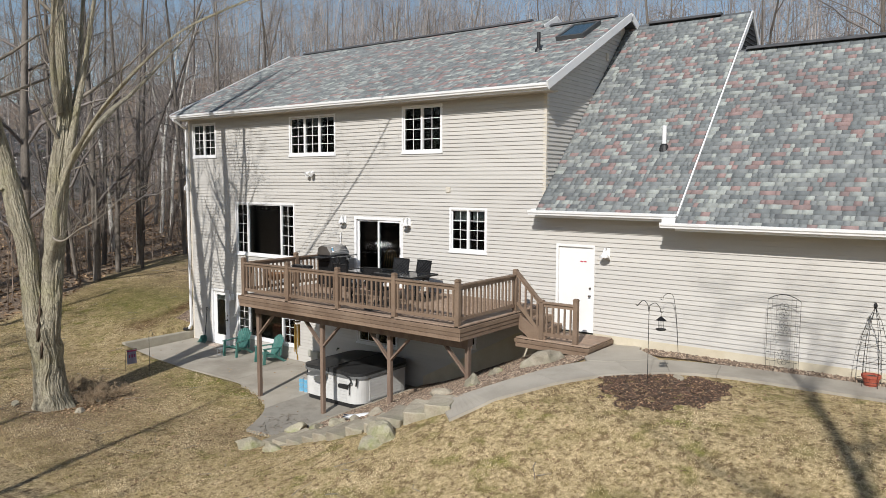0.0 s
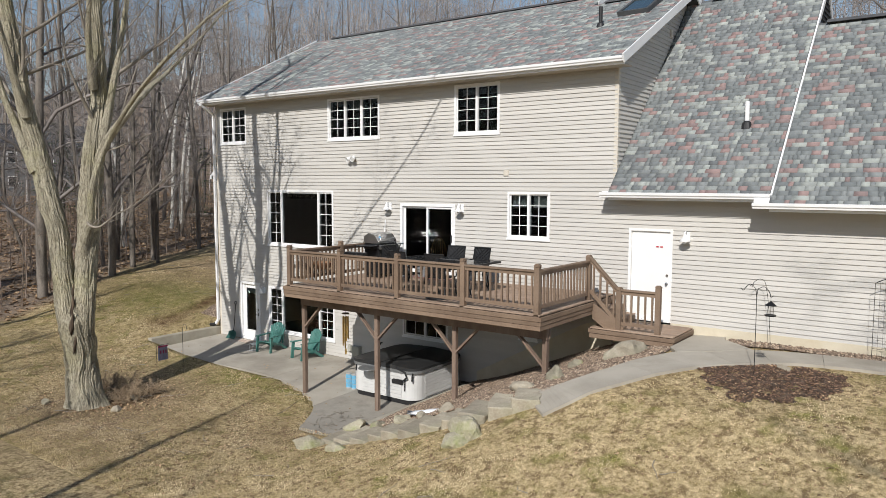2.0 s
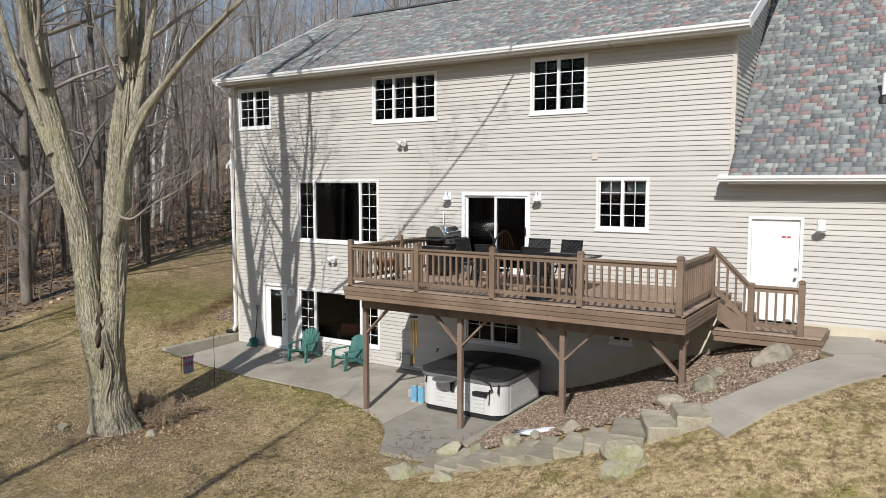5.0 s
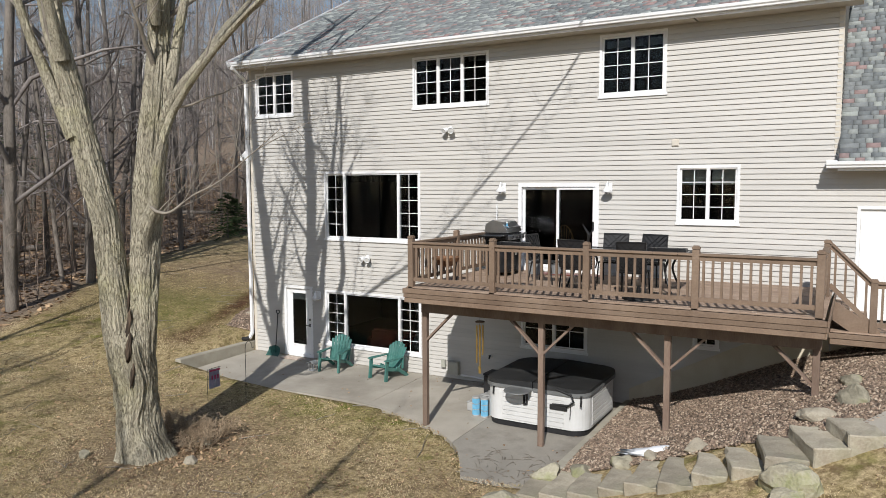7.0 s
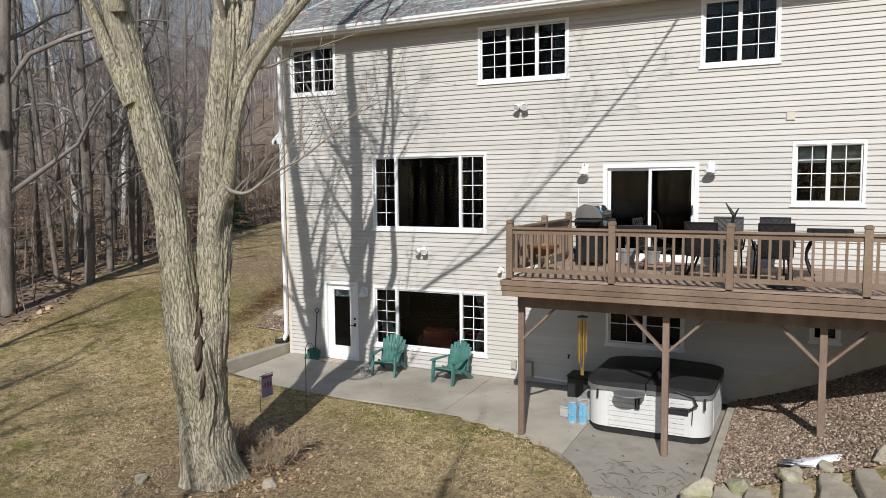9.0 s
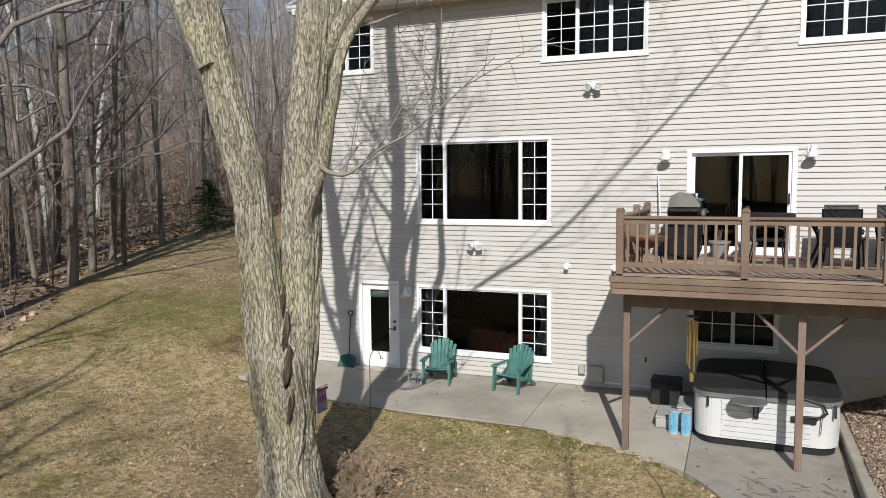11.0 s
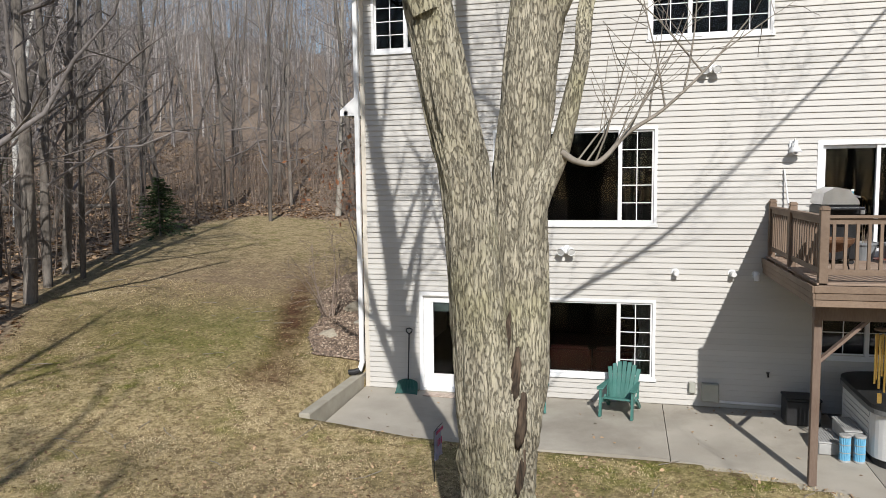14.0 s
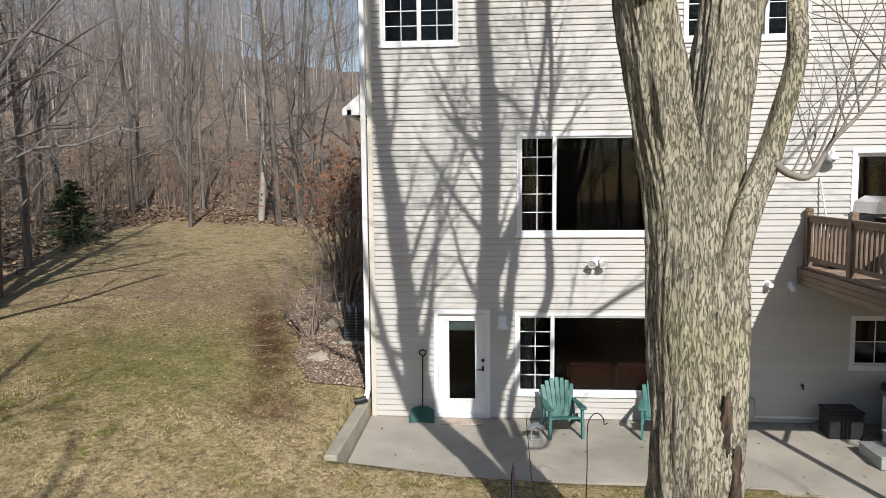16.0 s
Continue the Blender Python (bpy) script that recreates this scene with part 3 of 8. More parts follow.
v = [bm.verts.new(p) for p in ((EAST, 15.9, 5.4), (EAST, 25, 5.4), (EAST, 19.45, 9.0), (EAST + 0.2, 15.9, 5.4), (EAST + 0.2, 25, 5.4), (EAST + 0.2, 19.45, 9.0))]
for f in ((0, 2, 1), (3, 4, 5), (0, 3, 5, 2), (1, 2, 5, 4)):
    bm.faces.new([v[i] for i in f])
tagged(mesh_ob("wall_east", bm, SIDING), "cream vinyl-sided garage end wall", "wall", kind="structure")


def main_roof(y):
    return 8.2 + 0.503 * (y - 15.4)


def garage_roof(y):
    return 5.2 + 1.0 * (y - 15.45)


def garage_roof_low(y):
    return 5.02 + 1.0 * (y - 15.3)


bm = bmesh.new()
v = [bm.verts.new(p) for x in (CORNER, CORNER - 0.15) for p in ((x, 15.92, 5.2), (x, 24.7, 5.2), (x, 24.7, 8.1), (x, 20.1, 10.42), (x, 15.92, 8.25))]
for f in ((0, 1, 2, 3, 4), (9, 8, 7, 6, 5), (4, 3, 8, 9), (3, 2, 7, 8), (0, 4, 9, 5), (1, 6, 7, 2)):
    bm.faces.new([v[i] for i in f])
WALL_E = tagged(mesh_ob("wall_gable", bm, TRIM), "cream vinyl-sided gable above the garage roof", "wall", kind="structure")

# rooms behind the windows; their dimness is painted into the near-black colours
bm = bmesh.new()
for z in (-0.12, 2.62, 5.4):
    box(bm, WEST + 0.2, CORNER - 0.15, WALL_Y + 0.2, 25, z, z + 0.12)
tagged(mesh_ob("floor", bm, DIM_FLOOR), "wooden floors inside the house, darkened for unlit rooms", "floor", kind="structure")
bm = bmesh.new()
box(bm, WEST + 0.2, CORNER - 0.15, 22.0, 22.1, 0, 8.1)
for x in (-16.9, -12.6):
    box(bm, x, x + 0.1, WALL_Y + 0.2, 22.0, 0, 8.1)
tagged(mesh_ob("wall_inside", bm, DIM_WALL), "plain interior walls, beige darkened to near-black for unlit rooms", "wall", kind="structure")
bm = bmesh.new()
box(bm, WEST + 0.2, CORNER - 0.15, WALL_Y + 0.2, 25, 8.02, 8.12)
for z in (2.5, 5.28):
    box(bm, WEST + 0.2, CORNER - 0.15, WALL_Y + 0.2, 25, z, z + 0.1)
tagged(mesh_ob("ceiling", bm, DIM_WALL), "plain room ceilings, beige darkened to near-black for unlit rooms", "ceiling", kind="structure")


# ---- roofs ----
def roof_slab(name, x0, x1, ye, yr, f, mat, label, back=True, thick=0.12):
    bm = bmesh.new()
    zr = f(yr)
    lo = 2 * yr - ye
    profile = [(ye, f(ye)), (yr, zr), (lo, f(ye)), (lo, f(ye) - thick), (yr, zr - thick), (ye, f(ye) - thick)]
    a, b = [bm.verts.new((x0, y, z)) for y, z in profile], [bm.verts.new((x1, y, z)) for y, z in profile]
    for i in range(6):
        j = (i + 1) % 6
        bm.faces.new((a[i], b[i], b[j], a[j]))
    for r, s in ((a, 1), (b, -1)):
        bm.faces.new([r[i] for i in (0, 1, 4, 5)][::s])
        bm.faces.new([r[i] for i in (1, 2, 3, 4)][::s])
    bmesh.ops.recalc_face_normals(bm, faces=bm.faces[:])
    return tagged(mesh_ob(name, bm, mat), label, "roof", kind="structure")


ROOF_MAIN = roof_slab("roof_main", -23.9, -11.45, 15.4, 21.0, main_roof, ROOF_FELT, "grey and red asphalt-shingle main roof")
ROOF_SIDE = roof_slab("roof_main_side", -11.45, -8.55, 15.4, 20.1, main_roof, ROOF_FELT, "grey asphalt-shingle end of the main roof with a lower ridge")
ROOF_GAR = roof_slab("roof_garage", -8.87, -5.42, 15.45, 20.6, garage_roof, ROOF_FELT, "steep grey and red asphalt-shingle garage roof")
ROOF_LOW = roof_slab("roof_garage_lower", -5.42, EAST + 0.3, 15.3, 19.45, garage_roof_low, ROOF_FELT, "grey and red asphalt-shingle garage roof with lower ridge")


def ridge(parent, x0, x1, y, z):
    bm = bmesh.new()
    pts = [(-0.16, -0.05), (-0.06, 0.03), (0.06, 0.03), (0.16, -0.05)]
    a, b = [bm.verts.new((x0, y + p, z + q)) for p, q in pts], [bm.verts.new((x1, y + p, z + q)) for p, q in pts]
    for i in range(3):
        bm.faces.new((a[i], b[i], b[i + 1], a[i + 1]))
    bm.faces.new(a), bm.faces.new(b[::-1]), bm.faces.new((a[0], a[3], b[3], b[0]))
    part("ridge_vent", bm, RIDGE, parent)


ridge(ROOF_MAIN, -23.0, -12.3, 21.0, main_roof(21.0) + 0.03)
ridge(ROOF_SIDE, -11.1, -9.0, 20.1, main_roof(20.1) + 0.03)
ridge(ROOF_GAR, -8.2, -6.2, 20.6, garage_roof(20.6) + 0.03)
ridge(ROOF_LOW, -5.2, EAST + 0.3, 19.45, garage_roof_low(19.45) + 0.03)
# the taller part's end gable above the lower ridge
bm = bmesh.new()
v = [bm.verts.new(p) for x in (-11.46, -11.4) for p in ((x, 19.95, 10.4), (x, 22.05, 10.4), (x, 21.0, 10.93))]
for f in ((0, 1, 2), (5, 4, 3), (0, 3, 4, 1), (1, 4, 5, 2), (2, 5, 3, 0)):
    bm.faces.new([v[i] for i in f])
bmesh.ops.recalc_face_normals(bm, faces=bm.faces[:])
part("end_gable", bm, DARK_VENT, ROOF_MAIN, "small dark gable end between two ridges")


def trim_bar(name, p, q, w, d, mat, parent, label=""):
    bm = bmesh.new()
    beam(bm, p, q, w, d)
    return part(name, bm, mat, parent, label)


def gutter(parent, x0, x1, y, z):
    """A K-style gutter: face with an ogee, lip and end caps, hung under the shingle edge."""
    prof = [(0.0, 0.0), (-0.085, 0.0), (-0.09, 0.03), (-0.115, 0.055), (-0.12, 0.11), (-0.105, 0.115), (-0.105, 0.105), (-0.09, 0.06), (-0.01, 0.015), (0.0, 0.115)]
    bm = bmesh.new()
    a, b = [bm.verts.new((x0, y + p, z + q)) for p, q in prof], [bm.verts.new((x1, y + p, z + q)) for p, q in prof]
    n = len(prof)
    for i in range(n):
        j = (i + 1) % n
        bm.faces.new((a[i], b[i], b[j], a[j]))
    bm.faces.new(a[::-1]), bm.faces.new(b)
    bmesh.ops.recalc_face_normals(bm, faces=bm.faces[:])
    part("gutter", bm, WHITE, parent, "white aluminium gutter")


gutter(ROOF_MAIN, -23.9, -11.45, 15.4, 8.06)
gutter(ROOF_SIDE, -11.448, -8.55, 15.4, 8.06)
gutter(ROOF_GAR, -9.05, -5.42, 15.45, 5.06)
gutter(ROOF_LOW, -5.72, EAST + 0.3, 15.3, 4.88)
for parent, x0, x1, y, z in ((ROOF_MAIN, -23.9, -11.45, 15.41, 8.12), (ROOF_SIDE, -11.448, -8.55, 15.41, 8.12), (ROOF_GAR, -8.87, -5.42, 15.46, 5.12), (ROOF_LOW, -5.42, EAST + 0.3, 15.31, 4.94)):
    bm = bmesh.new()
    box(bm, x0, x1, y + 0.003, y + 0.03, z - 0.12, z + 0.02)
    part("fascia", bm, WHITE, parent)
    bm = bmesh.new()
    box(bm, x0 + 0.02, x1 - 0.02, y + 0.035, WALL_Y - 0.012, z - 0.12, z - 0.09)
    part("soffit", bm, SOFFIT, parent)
for parent, x, y0, y1, f in ((ROOF_SIDE, -8.535, 15.32, 20.1, main_roof), (ROOF_MAIN, -23.915, 15.32, 21.0, main_roof), (ROOF_MAIN, -11.38, 20.2, 21.0, main_roof), (ROOF_GAR, -5.405, 15.4, 20.6, garage_roof)):
    trim_bar("rake_board", (x, y0, f(y0) - 0.05), (x, y1, f(y1) - 0.05), 0.035, 0.20 if f is main_roof else 0.13, WHITE, parent, "white rake board")
trim_bar("rake_board", (-8.535, 24.8, main_roof(15.4) - 0.05), (-8.535, 20.1, main_roof(20.1) - 0.05), 0.035, 0.2, WHITE, ROOF_SIDE)
trim_bar("rake_board", (-11.38, 21.9, main_roof(20.1) - 0.05), (-11.38, 21.0, main_roof(21.0) - 0.05), 0.035, 0.12, WHITE, ROOF_MAIN)
trim_bar("rake_board", (-5.405, 22.2, garage_roof(19.0) - 0.05), (-5.405, 20.6, garage_roof(20.6) - 0.05), 0.035, 0.13, WHITE, ROOF_GAR)
bm = bmesh.new()
box(bm, -5.72, -5.42, 15.33, 15.6, 4.9, 5.08)
part("eave_return", bm, WHITE, ROOF_LOW)
bm = bmesh.new()
box(bm, -9.06, -8.87, 15.52, 15.885, 5.05, 5.2)
part("eave_return", bm, WHITE, ROOF_GAR)
# gable louvre at the garage roof's end
bm = bmesh.new()
v = [bm.verts.new(p) for x in (-5.5, -5.43) for p in ((x, 19.42, 9.0), (x, 21.78, 9.0), (x, 20.6, 10.2))]
for f in ((0, 1, 2), (5, 4, 3), (0, 3, 4, 1), (1, 4, 5, 2), (2, 5, 3, 0)):
    bm.faces.new([v[i] for i in f])
bmesh.ops.recalc_face_normals(bm, faces=bm.faces[:])
part("gable_louvre", bm, DARK_VENT, ROOF_GAR, "dark louvred gable vent")
for k in range(8):
    z = 9.25 + 0.12 * k
    trim_bar("louvre_slat", (-5.41, 19.72 + 0.12 * k, z), (-5.41, 21.48 - 0.12 * k, z), 0.03, 0.02, DARK_VENT, ROOF_GAR)


# ---- windows and doors ----
def pane(x0, x1, y, z0, z1, parent):
    bm = bmesh.new()
    box(bm, x0, x1, y, y + 0.006, z0, z1)
    ob = part("pane", bm, GLASS, parent)
    return ob


def ring(bm, x0, x1, y0, y1, z0, z1, w):
    box(bm, x0, x1, y0, y1, z0, z0 + w)
    box(bm, x0, x1, y0, y1, z1 - w, z1)
    box(bm, x0, x0 + w, y0, y1, z0 + w, z1 - w)
    box(bm, x1 - w, x1, y0, y1, z0 + w, z1 - w)


def window(name, hole, sashes, label, casing=0.055):
    """sashes: (share of the width, grille columns, grille rows)."""
    x0, x1, z0, z1 = hole
    win = thing(name, pose((x0 + x1) / 2, WALL_Y, z0), label, "window", kind="structure")
    cx = (x0 + x1) / 2
    X = lambda x: x - cx
    bm = bmesh.new()
    ring(bm, X(x0), X(x1), -0.034, 0.09, 0, z1 - z0, casing)
    part("window_frame", bm, WHITE, win)
    bm = bmesh.new()
    box(bm, X(x0) - 0.025, X(x1) + 0.025, -0.05, -0.03, -0.03, 0.02)
    part("window_sill", bm, WHITE, win)
    inner0, inner1, total = x0 + casing, x1 - casing, sum(s[0] for s in sashes)
    x = inner0
    for i, (share, cols, rows) in enumerate(sashes):
        w = (inner1 - inner0) * share / total
        a, b = X(x) + 0.002, X(x + w) - 0.002
        if i:
            bm = bmesh.new()
            box(bm, a - 0.035, a + 0.03, -0.028, 0.088, casing, z1 - z0 - casing)
            part("mullion", bm, WHITE, win)
        bm = bmesh.new()
        f = 0.035
        ring(bm, a, b, 0.0, 0.05, casing + 0.002, z1 - z0 - casing - 0.002, f)
        sash = part("sash", bm, WHITE, win)
        a, b, c, d = a + f, b - f, casing + f, z1 - z0 - casing - f
        pane(a, b, 0.024, c, d, sash)
        if cols > 1 or rows > 1:
            bm = bmesh.new()
            for k in range(1, cols):
                u = a + (b - a) * k / cols
                box(bm, u - 0.008, u + 0.008, 0.012, 0.022, c, d)
            for k in range(1, rows):
                u = c + (d - c) * k / rows
                box(bm, a, b, 0.011, 0.021, u - 0.008, u + 0.008)
            part("grille", bm, WHITE, sash)
        x += w
    return win


window("window_1", W_UP1, [(1, 2, 4), (1, 2, 4)], "white double casement window with grilles")
window("window_2", W_UP2, [(1, 2, 4), (1, 2, 4), (1, 2, 4)], "white triple casement window with grilles")
window("window_3", W_UP3, [(1, 2, 4), (1, 2, 4)], "white double casement window with grilles")
window("window_4", W_MAIN, [(0.62, 2, 5), (1.75, 1, 1), (0.62, 2, 5)], "white picture window between two grilled casements")
window("window_5", W_KIT, [(1, 2, 4), (1, 2, 4)], "white double kitchen window with grilles")
window("window_6", W_LOW, [(0.62, 2, 5), (1.75, 1, 1), (0.62, 2, 5)], "white basement picture window between grilled casements")
window("window_7", W_BASE, [(1, 2, 2), (1, 2, 2)], "white basement slider window with grilles")
window("window_8", W_SMALL, [(1, 2, 1)], "small white basement window", 0.05)


def sliding_door():
    x0, x1, z0, z1 = SLIDER
    d = thing("door_1", pose(x0, WALL_Y, z0), "white sliding glass patio door with dark glass", "door", kind="structure")
    w, h = x1 - x0, z1 - z0
    bm = bmesh.new()
    ring(bm, 0, w, -0.03, 0.12, 0, h, 0.085)
    part("door_frame", bm, WHITE, d)
    for a, b, y in ((0.086, w / 2 + 0.03, 0.05), (w / 2 - 0.03, w - 0.086, 0.0)):
        bm = bmesh.new()
        ring(bm, a, b, y, y + 0.04, 0.087, h - 0.087, 0.06)
        leaf = part("door_leaf", bm, WHITE, d)
        pane(a + 0.06, b - 0.06, y + 0.018, 0.147, h - 0.147, leaf)
    bm = bevelled(w - 0.135, w - 0.11, -0.045, 0.0, 0.95, 1.15, 0.006)
    part("door_handle", bm, BLACK_PLASTIC, d, "black pull handle")


def patio_door():
    x0, x1, z0, z1 = DOOR_LOW
    d = thing("door_2", pose(x0, WALL_Y, z0), "white basement door with full glass and roller blind", "door", kind="structure")
    w, h = x1 - x0, z1 - z0
    bm = bmesh.new()
    ring(bm, 0, w, -0.03, 0.14, 0, h, 0.075)
    part("door_frame", bm, WHITE, d)
    bm = bmesh.new()
    a, b, c, e = 0.077, w - 0.077, 0.08, h - 0.078
    g = (0.26, w - 0.26, 0.33, h - 0.2)
    for q in ((a, g[0], c, e), (g[1], b, c, e), (g[0], g[1], c, g[2]), (g[0], g[1], g[3], e)):
        box(bm, q[0], q[1], 0.03, 0.075, q[2], q[3])
    leaf = part("door_leaf", bm, DOOR_WHITE, d)
    bm = bmesh.new()
    ring(bm, g[0] - 0.02, g[1] + 0.02, 0.018, 0.03, g[2] - 0.02, g[3] + 0.02, 0.035)
    part("glass_frame", bm, DOOR_WHITE, leaf)
    pane(g[0], g[1], 0.05, g[2], g[3], leaf)
    bm = bmesh.new()
    box(bm, g[0], g[1], 0.066, 0.07, g[3] - 0.2, g[3])
    part("roller_blind", bm, BLIND, leaf, "pale green roller blind")
    bm = bmesh.new()
    box(bm, b - 0.075, b - 0.035, 0.0, 0.03, 0.86, 0.95)
    tube(bm, [(b - 0.055, 0.0, 0.9), (b - 0.055, -0.04, 0.9), (b - 0.16, -0.045, 0.9)], 0.012, 8)
    part("door_handle", bm, BLACK_METAL, leaf, "dark lever handle")
    bm = bmesh.new()
    tube(bm, [(b - 0.055, 0.03, 1.06), (b - 0.055, 0.005, 1.06)], 0.03, 12)
    part("deadbolt", bm, BLACK_METAL, leaf)


def garage_door():
    x0, x1, z0, z1 = DOOR_GAR
    d = thing("door_3", pose(x0, WALL_Y, z0), "plain white steel service door with small red stickers", "door", kind="structure")
    w, h = x1 - x0, z1 - z0
    bm = bmesh.new()
    ring(bm, 0, w, -0.03, 0.14, 0, h, 0.06)
    part("door_frame", bm, DOOR_WHITE, d)
    bm = bevelled(0.063, w - 0.063, 0.02, 0.065, 0.062, h - 0.062, 0.004)
    leaf = part("door_leaf", bm, DOOR_WHITE, d)
    bm = bmesh.new()
    lathe(bm, [(0.026, 0), (0.026, 0.008), (0.012, 0.012), (0.012, 0.035), (0.028, 0.05), (0.026, 0.07), (0.0, 0.075)], 12)
    bm.transform(pose(w - 0.12, 0.02, 0.92, 90, 0, 0))
    part("door_knob", bm, STEEL, leaf, "round steel knob")
    bm = bmesh.new()
    tube(bm, [(w - 0.12, 0.02, 1.1), (w - 0.12, -0.005, 1.1)], 0.028, 12)
    part("deadbolt", bm, STEEL, leaf)
    for k in (0, 1):
        bm = bmesh.new()
        box(bm, 0.63 + 0.09 * k, 0.70 + 0.09 * k, 0.014, 0.018, 1.72, 1.75)
        part("sticker", bm, RED_STICKER, leaf)


sliding_door(), patio_door(), garage_door()


# ---- deck ----
DZ, DX0, DX1, DY0 = 2.8, -16.15, -8.86, 12.30


def bar(name, parent, mat, x0, x1, y0, y1, z0, z1, w=0.006):
    return part(name, bevelled(x0, x1, y0, y1, z0, z1, w), mat, parent)


def fence_post(parent, x, y, z0, z1):
    p = bar("rail_post", parent, DECK, x - 0.055, x + 0.055, y - 0.055, y + 0.055, z0, z1 - 0.06, 0.006)
    bm = bevelled(x - 0.062, x + 0.062, y - 0.062, y + 0.062, z1 - 0.075, z1, 0.02, seg=2)
    part("post_cap", bm, DECK, p)


def rail_run(parent, p, q, n, bottom=0.1, top=0.83):
    """Rails and balusters between two points at floor height."""
    p, q = Vector(p), Vector(q)
    up = Vector((0, 0, 1))
    for z, w, d, name in ((top + 0.03, 0.11, 0.035, "cap_rail"), (top - 0.03, 0.04, 0.075, "top_rail"), (bottom + 0.04, 0.04, 0.075, "bottom_rail")):
        bm = bmesh.new()
        beam(bm, p + up * z, q + up * z, w, d)
        part(name, bm, DECK, parent)
    for k in range(n):
        c = p.lerp(q, (k + 0.5) / n)
        bm = bmesh.new()
        box(bm, c.x - 0.019, c.x + 0.019, c.y - 0.019, c.y + 0.019, c.z + bottom + 0.002, c.z + top - 0.02)
        part("baluster", bm, DECK, parent)


def deck():
    d = thing("deck", Matrix.Identity(4), "raised brown-stained wooden deck with railing", "deck", kind="structure")
    y = DY0 + 0.005
    k = 0
    while y < WALL_Y - 0.03:
        e = min(y + 0.138, WALL_Y - 0.03)
        part("deck_board", bevelled(DX0 + 0.01, DX1 - 0.01, y, e, DZ - 0.03, DZ + 0.0015 * (k % 3), 0.004), DECK_TOP, d)
        y, k = y + 0.144, k + 1
    # banded rim: three courses of fascia boards
    for z0, z1, out in ((DZ - 0.125, DZ - 0.032, 0.025), (DZ - 0.215, DZ - 0.13, 0.012), (DZ - 0.31, DZ - 0.22, 0.0)):
        bar("fascia_board", d, DECK, DX0 - out, DX1 + out, DY0 - out - 0.03, DY0 - out, z0, z1)
        bar("fascia_board", d, DECK, DX0 - out - 0.03, DX0 - out, DY0 - out - 0.03, WALL_Y - 0.03, z0, z1)
        bar("fascia_board", d, DECK, DX1 + out, DX1 + out + 0.03, DY0 - out - 0.03, WALL_Y - 0.03, z0, z1)
    x = DX0 + 0.2
    while x < DX1 - 0.1:
        bar("joist", d, POST, x - 0.02, x + 0.02, DY0 + 0.02, WALL_Y - 0.05, DZ - 0.28, DZ - 0.035, 0.003)
        x += 0.406
    for y in (12.72, 12.84):
        bar("beam", d, POST, DX0 + 0.1, DX1 - 0.05, y - 0.022, y + 0.022, DZ - 0.56, DZ - 0.285, 0.004)
    for x, z in ((-16.0, -0.1), (-13.5, -0.1), (-11.22, 0.45), (-8.98, 1.35)):
        y = 12.78
        bar("support_post", d, POST, x - 0.052, x + 0.052, y - 0.052, y + 0.052, z, DZ - 0.3)
        for s in (-1, 1):
            if (x < -15.5 and s < 0) or (x > -9.5 and s > 0):
                continue
            bm = bmesh.new()
            beam(bm, (x + s * 0.04, y, DZ - 1.13), (x + s * 0.62, y, DZ - 0.55), 0.04, 0.1, Vector((0, 1, 0)))
            part("knee_brace", bm, POST, d)
    xs = [DX0 + 0.09, -14.3, -12.52, -10.72, DX1 - 0.09]
    for x in xs:
        fence_post(d, x, DY0 + 0.06, DZ - 0.12, DZ + 1.0)
    for a, b in zip(xs, xs[1:]):
        rail_run(d, (a + 0.05, DY0 + 0.06, DZ), (b - 0.05, DY0 + 0.06, DZ), 12)
    x = DX0 + 0.09
    for y in (14.2, 15.78):
        fence_post(d, x, y, DZ - 0.12, DZ + 1.0)
    rail_run(d, (x, DY0 + 0.11, DZ), (x, 14.15, DZ), 12)
    rail_run(d, (x, 14.25, DZ), (x, 15.73, DZ), 10)
    x = DX1 - 0.09
    fence_post(d, x, 14.68, DZ - 0.12, DZ + 1.0)
    rail_run(d, (x, DY0 + 0.11, DZ), (x, 14.63, DZ), 15)
    # steps and landing
    LZ = 2.22
    for i in (1, 2):
        z, x0 = DZ - 0.193 * i, DX1 + 0.28 * (i - 1)
        for k in (0, 1):
            bar("tread", d, DECK_TOP, x0 + 0.005 + 0.14 * k, x0 + 0.14 + 0.14 * k, 14.72, 15.82, z - 0.035, z)
        bar("riser", d, DECK, x0 + 0.26, x0 + 0.275, 14.72, 15.82, z - 0.19, z - 0.037)
    bm = bmesh.new()
    prof = [(DX1 + 0.03, DZ - 0.05), (DX1 + 0.75, LZ + 0.06), (DX1 + 0.75, LZ), (DX1 + 0.3, LZ), (DX1 + 0.03, LZ + 0.18)]
    a, b = [bm.verts.new((x, 14.64, z)) for x, z in prof], [bm.verts.new((x, 14.69, z)) for x, z in prof]
    for i in range(5):
        bm.faces.new((a[i], a[(i + 1) % 5], b[(i + 1) % 5], b[i]))
    bm.faces.new(a[::-1]), bm.faces.new(b)
    bmesh.ops.recalc_face_normals(bm, faces=bm.faces[:])
    part("stringer", bm, DECK, d)
    y = 14.58
    while y < 15.8:
        bar("landing_board", d, DECK_TOP, DX1 + 0.0, -7.0, y, min(y + 0.138, 15.84), LZ - 0.03, LZ)
        y += 0.144
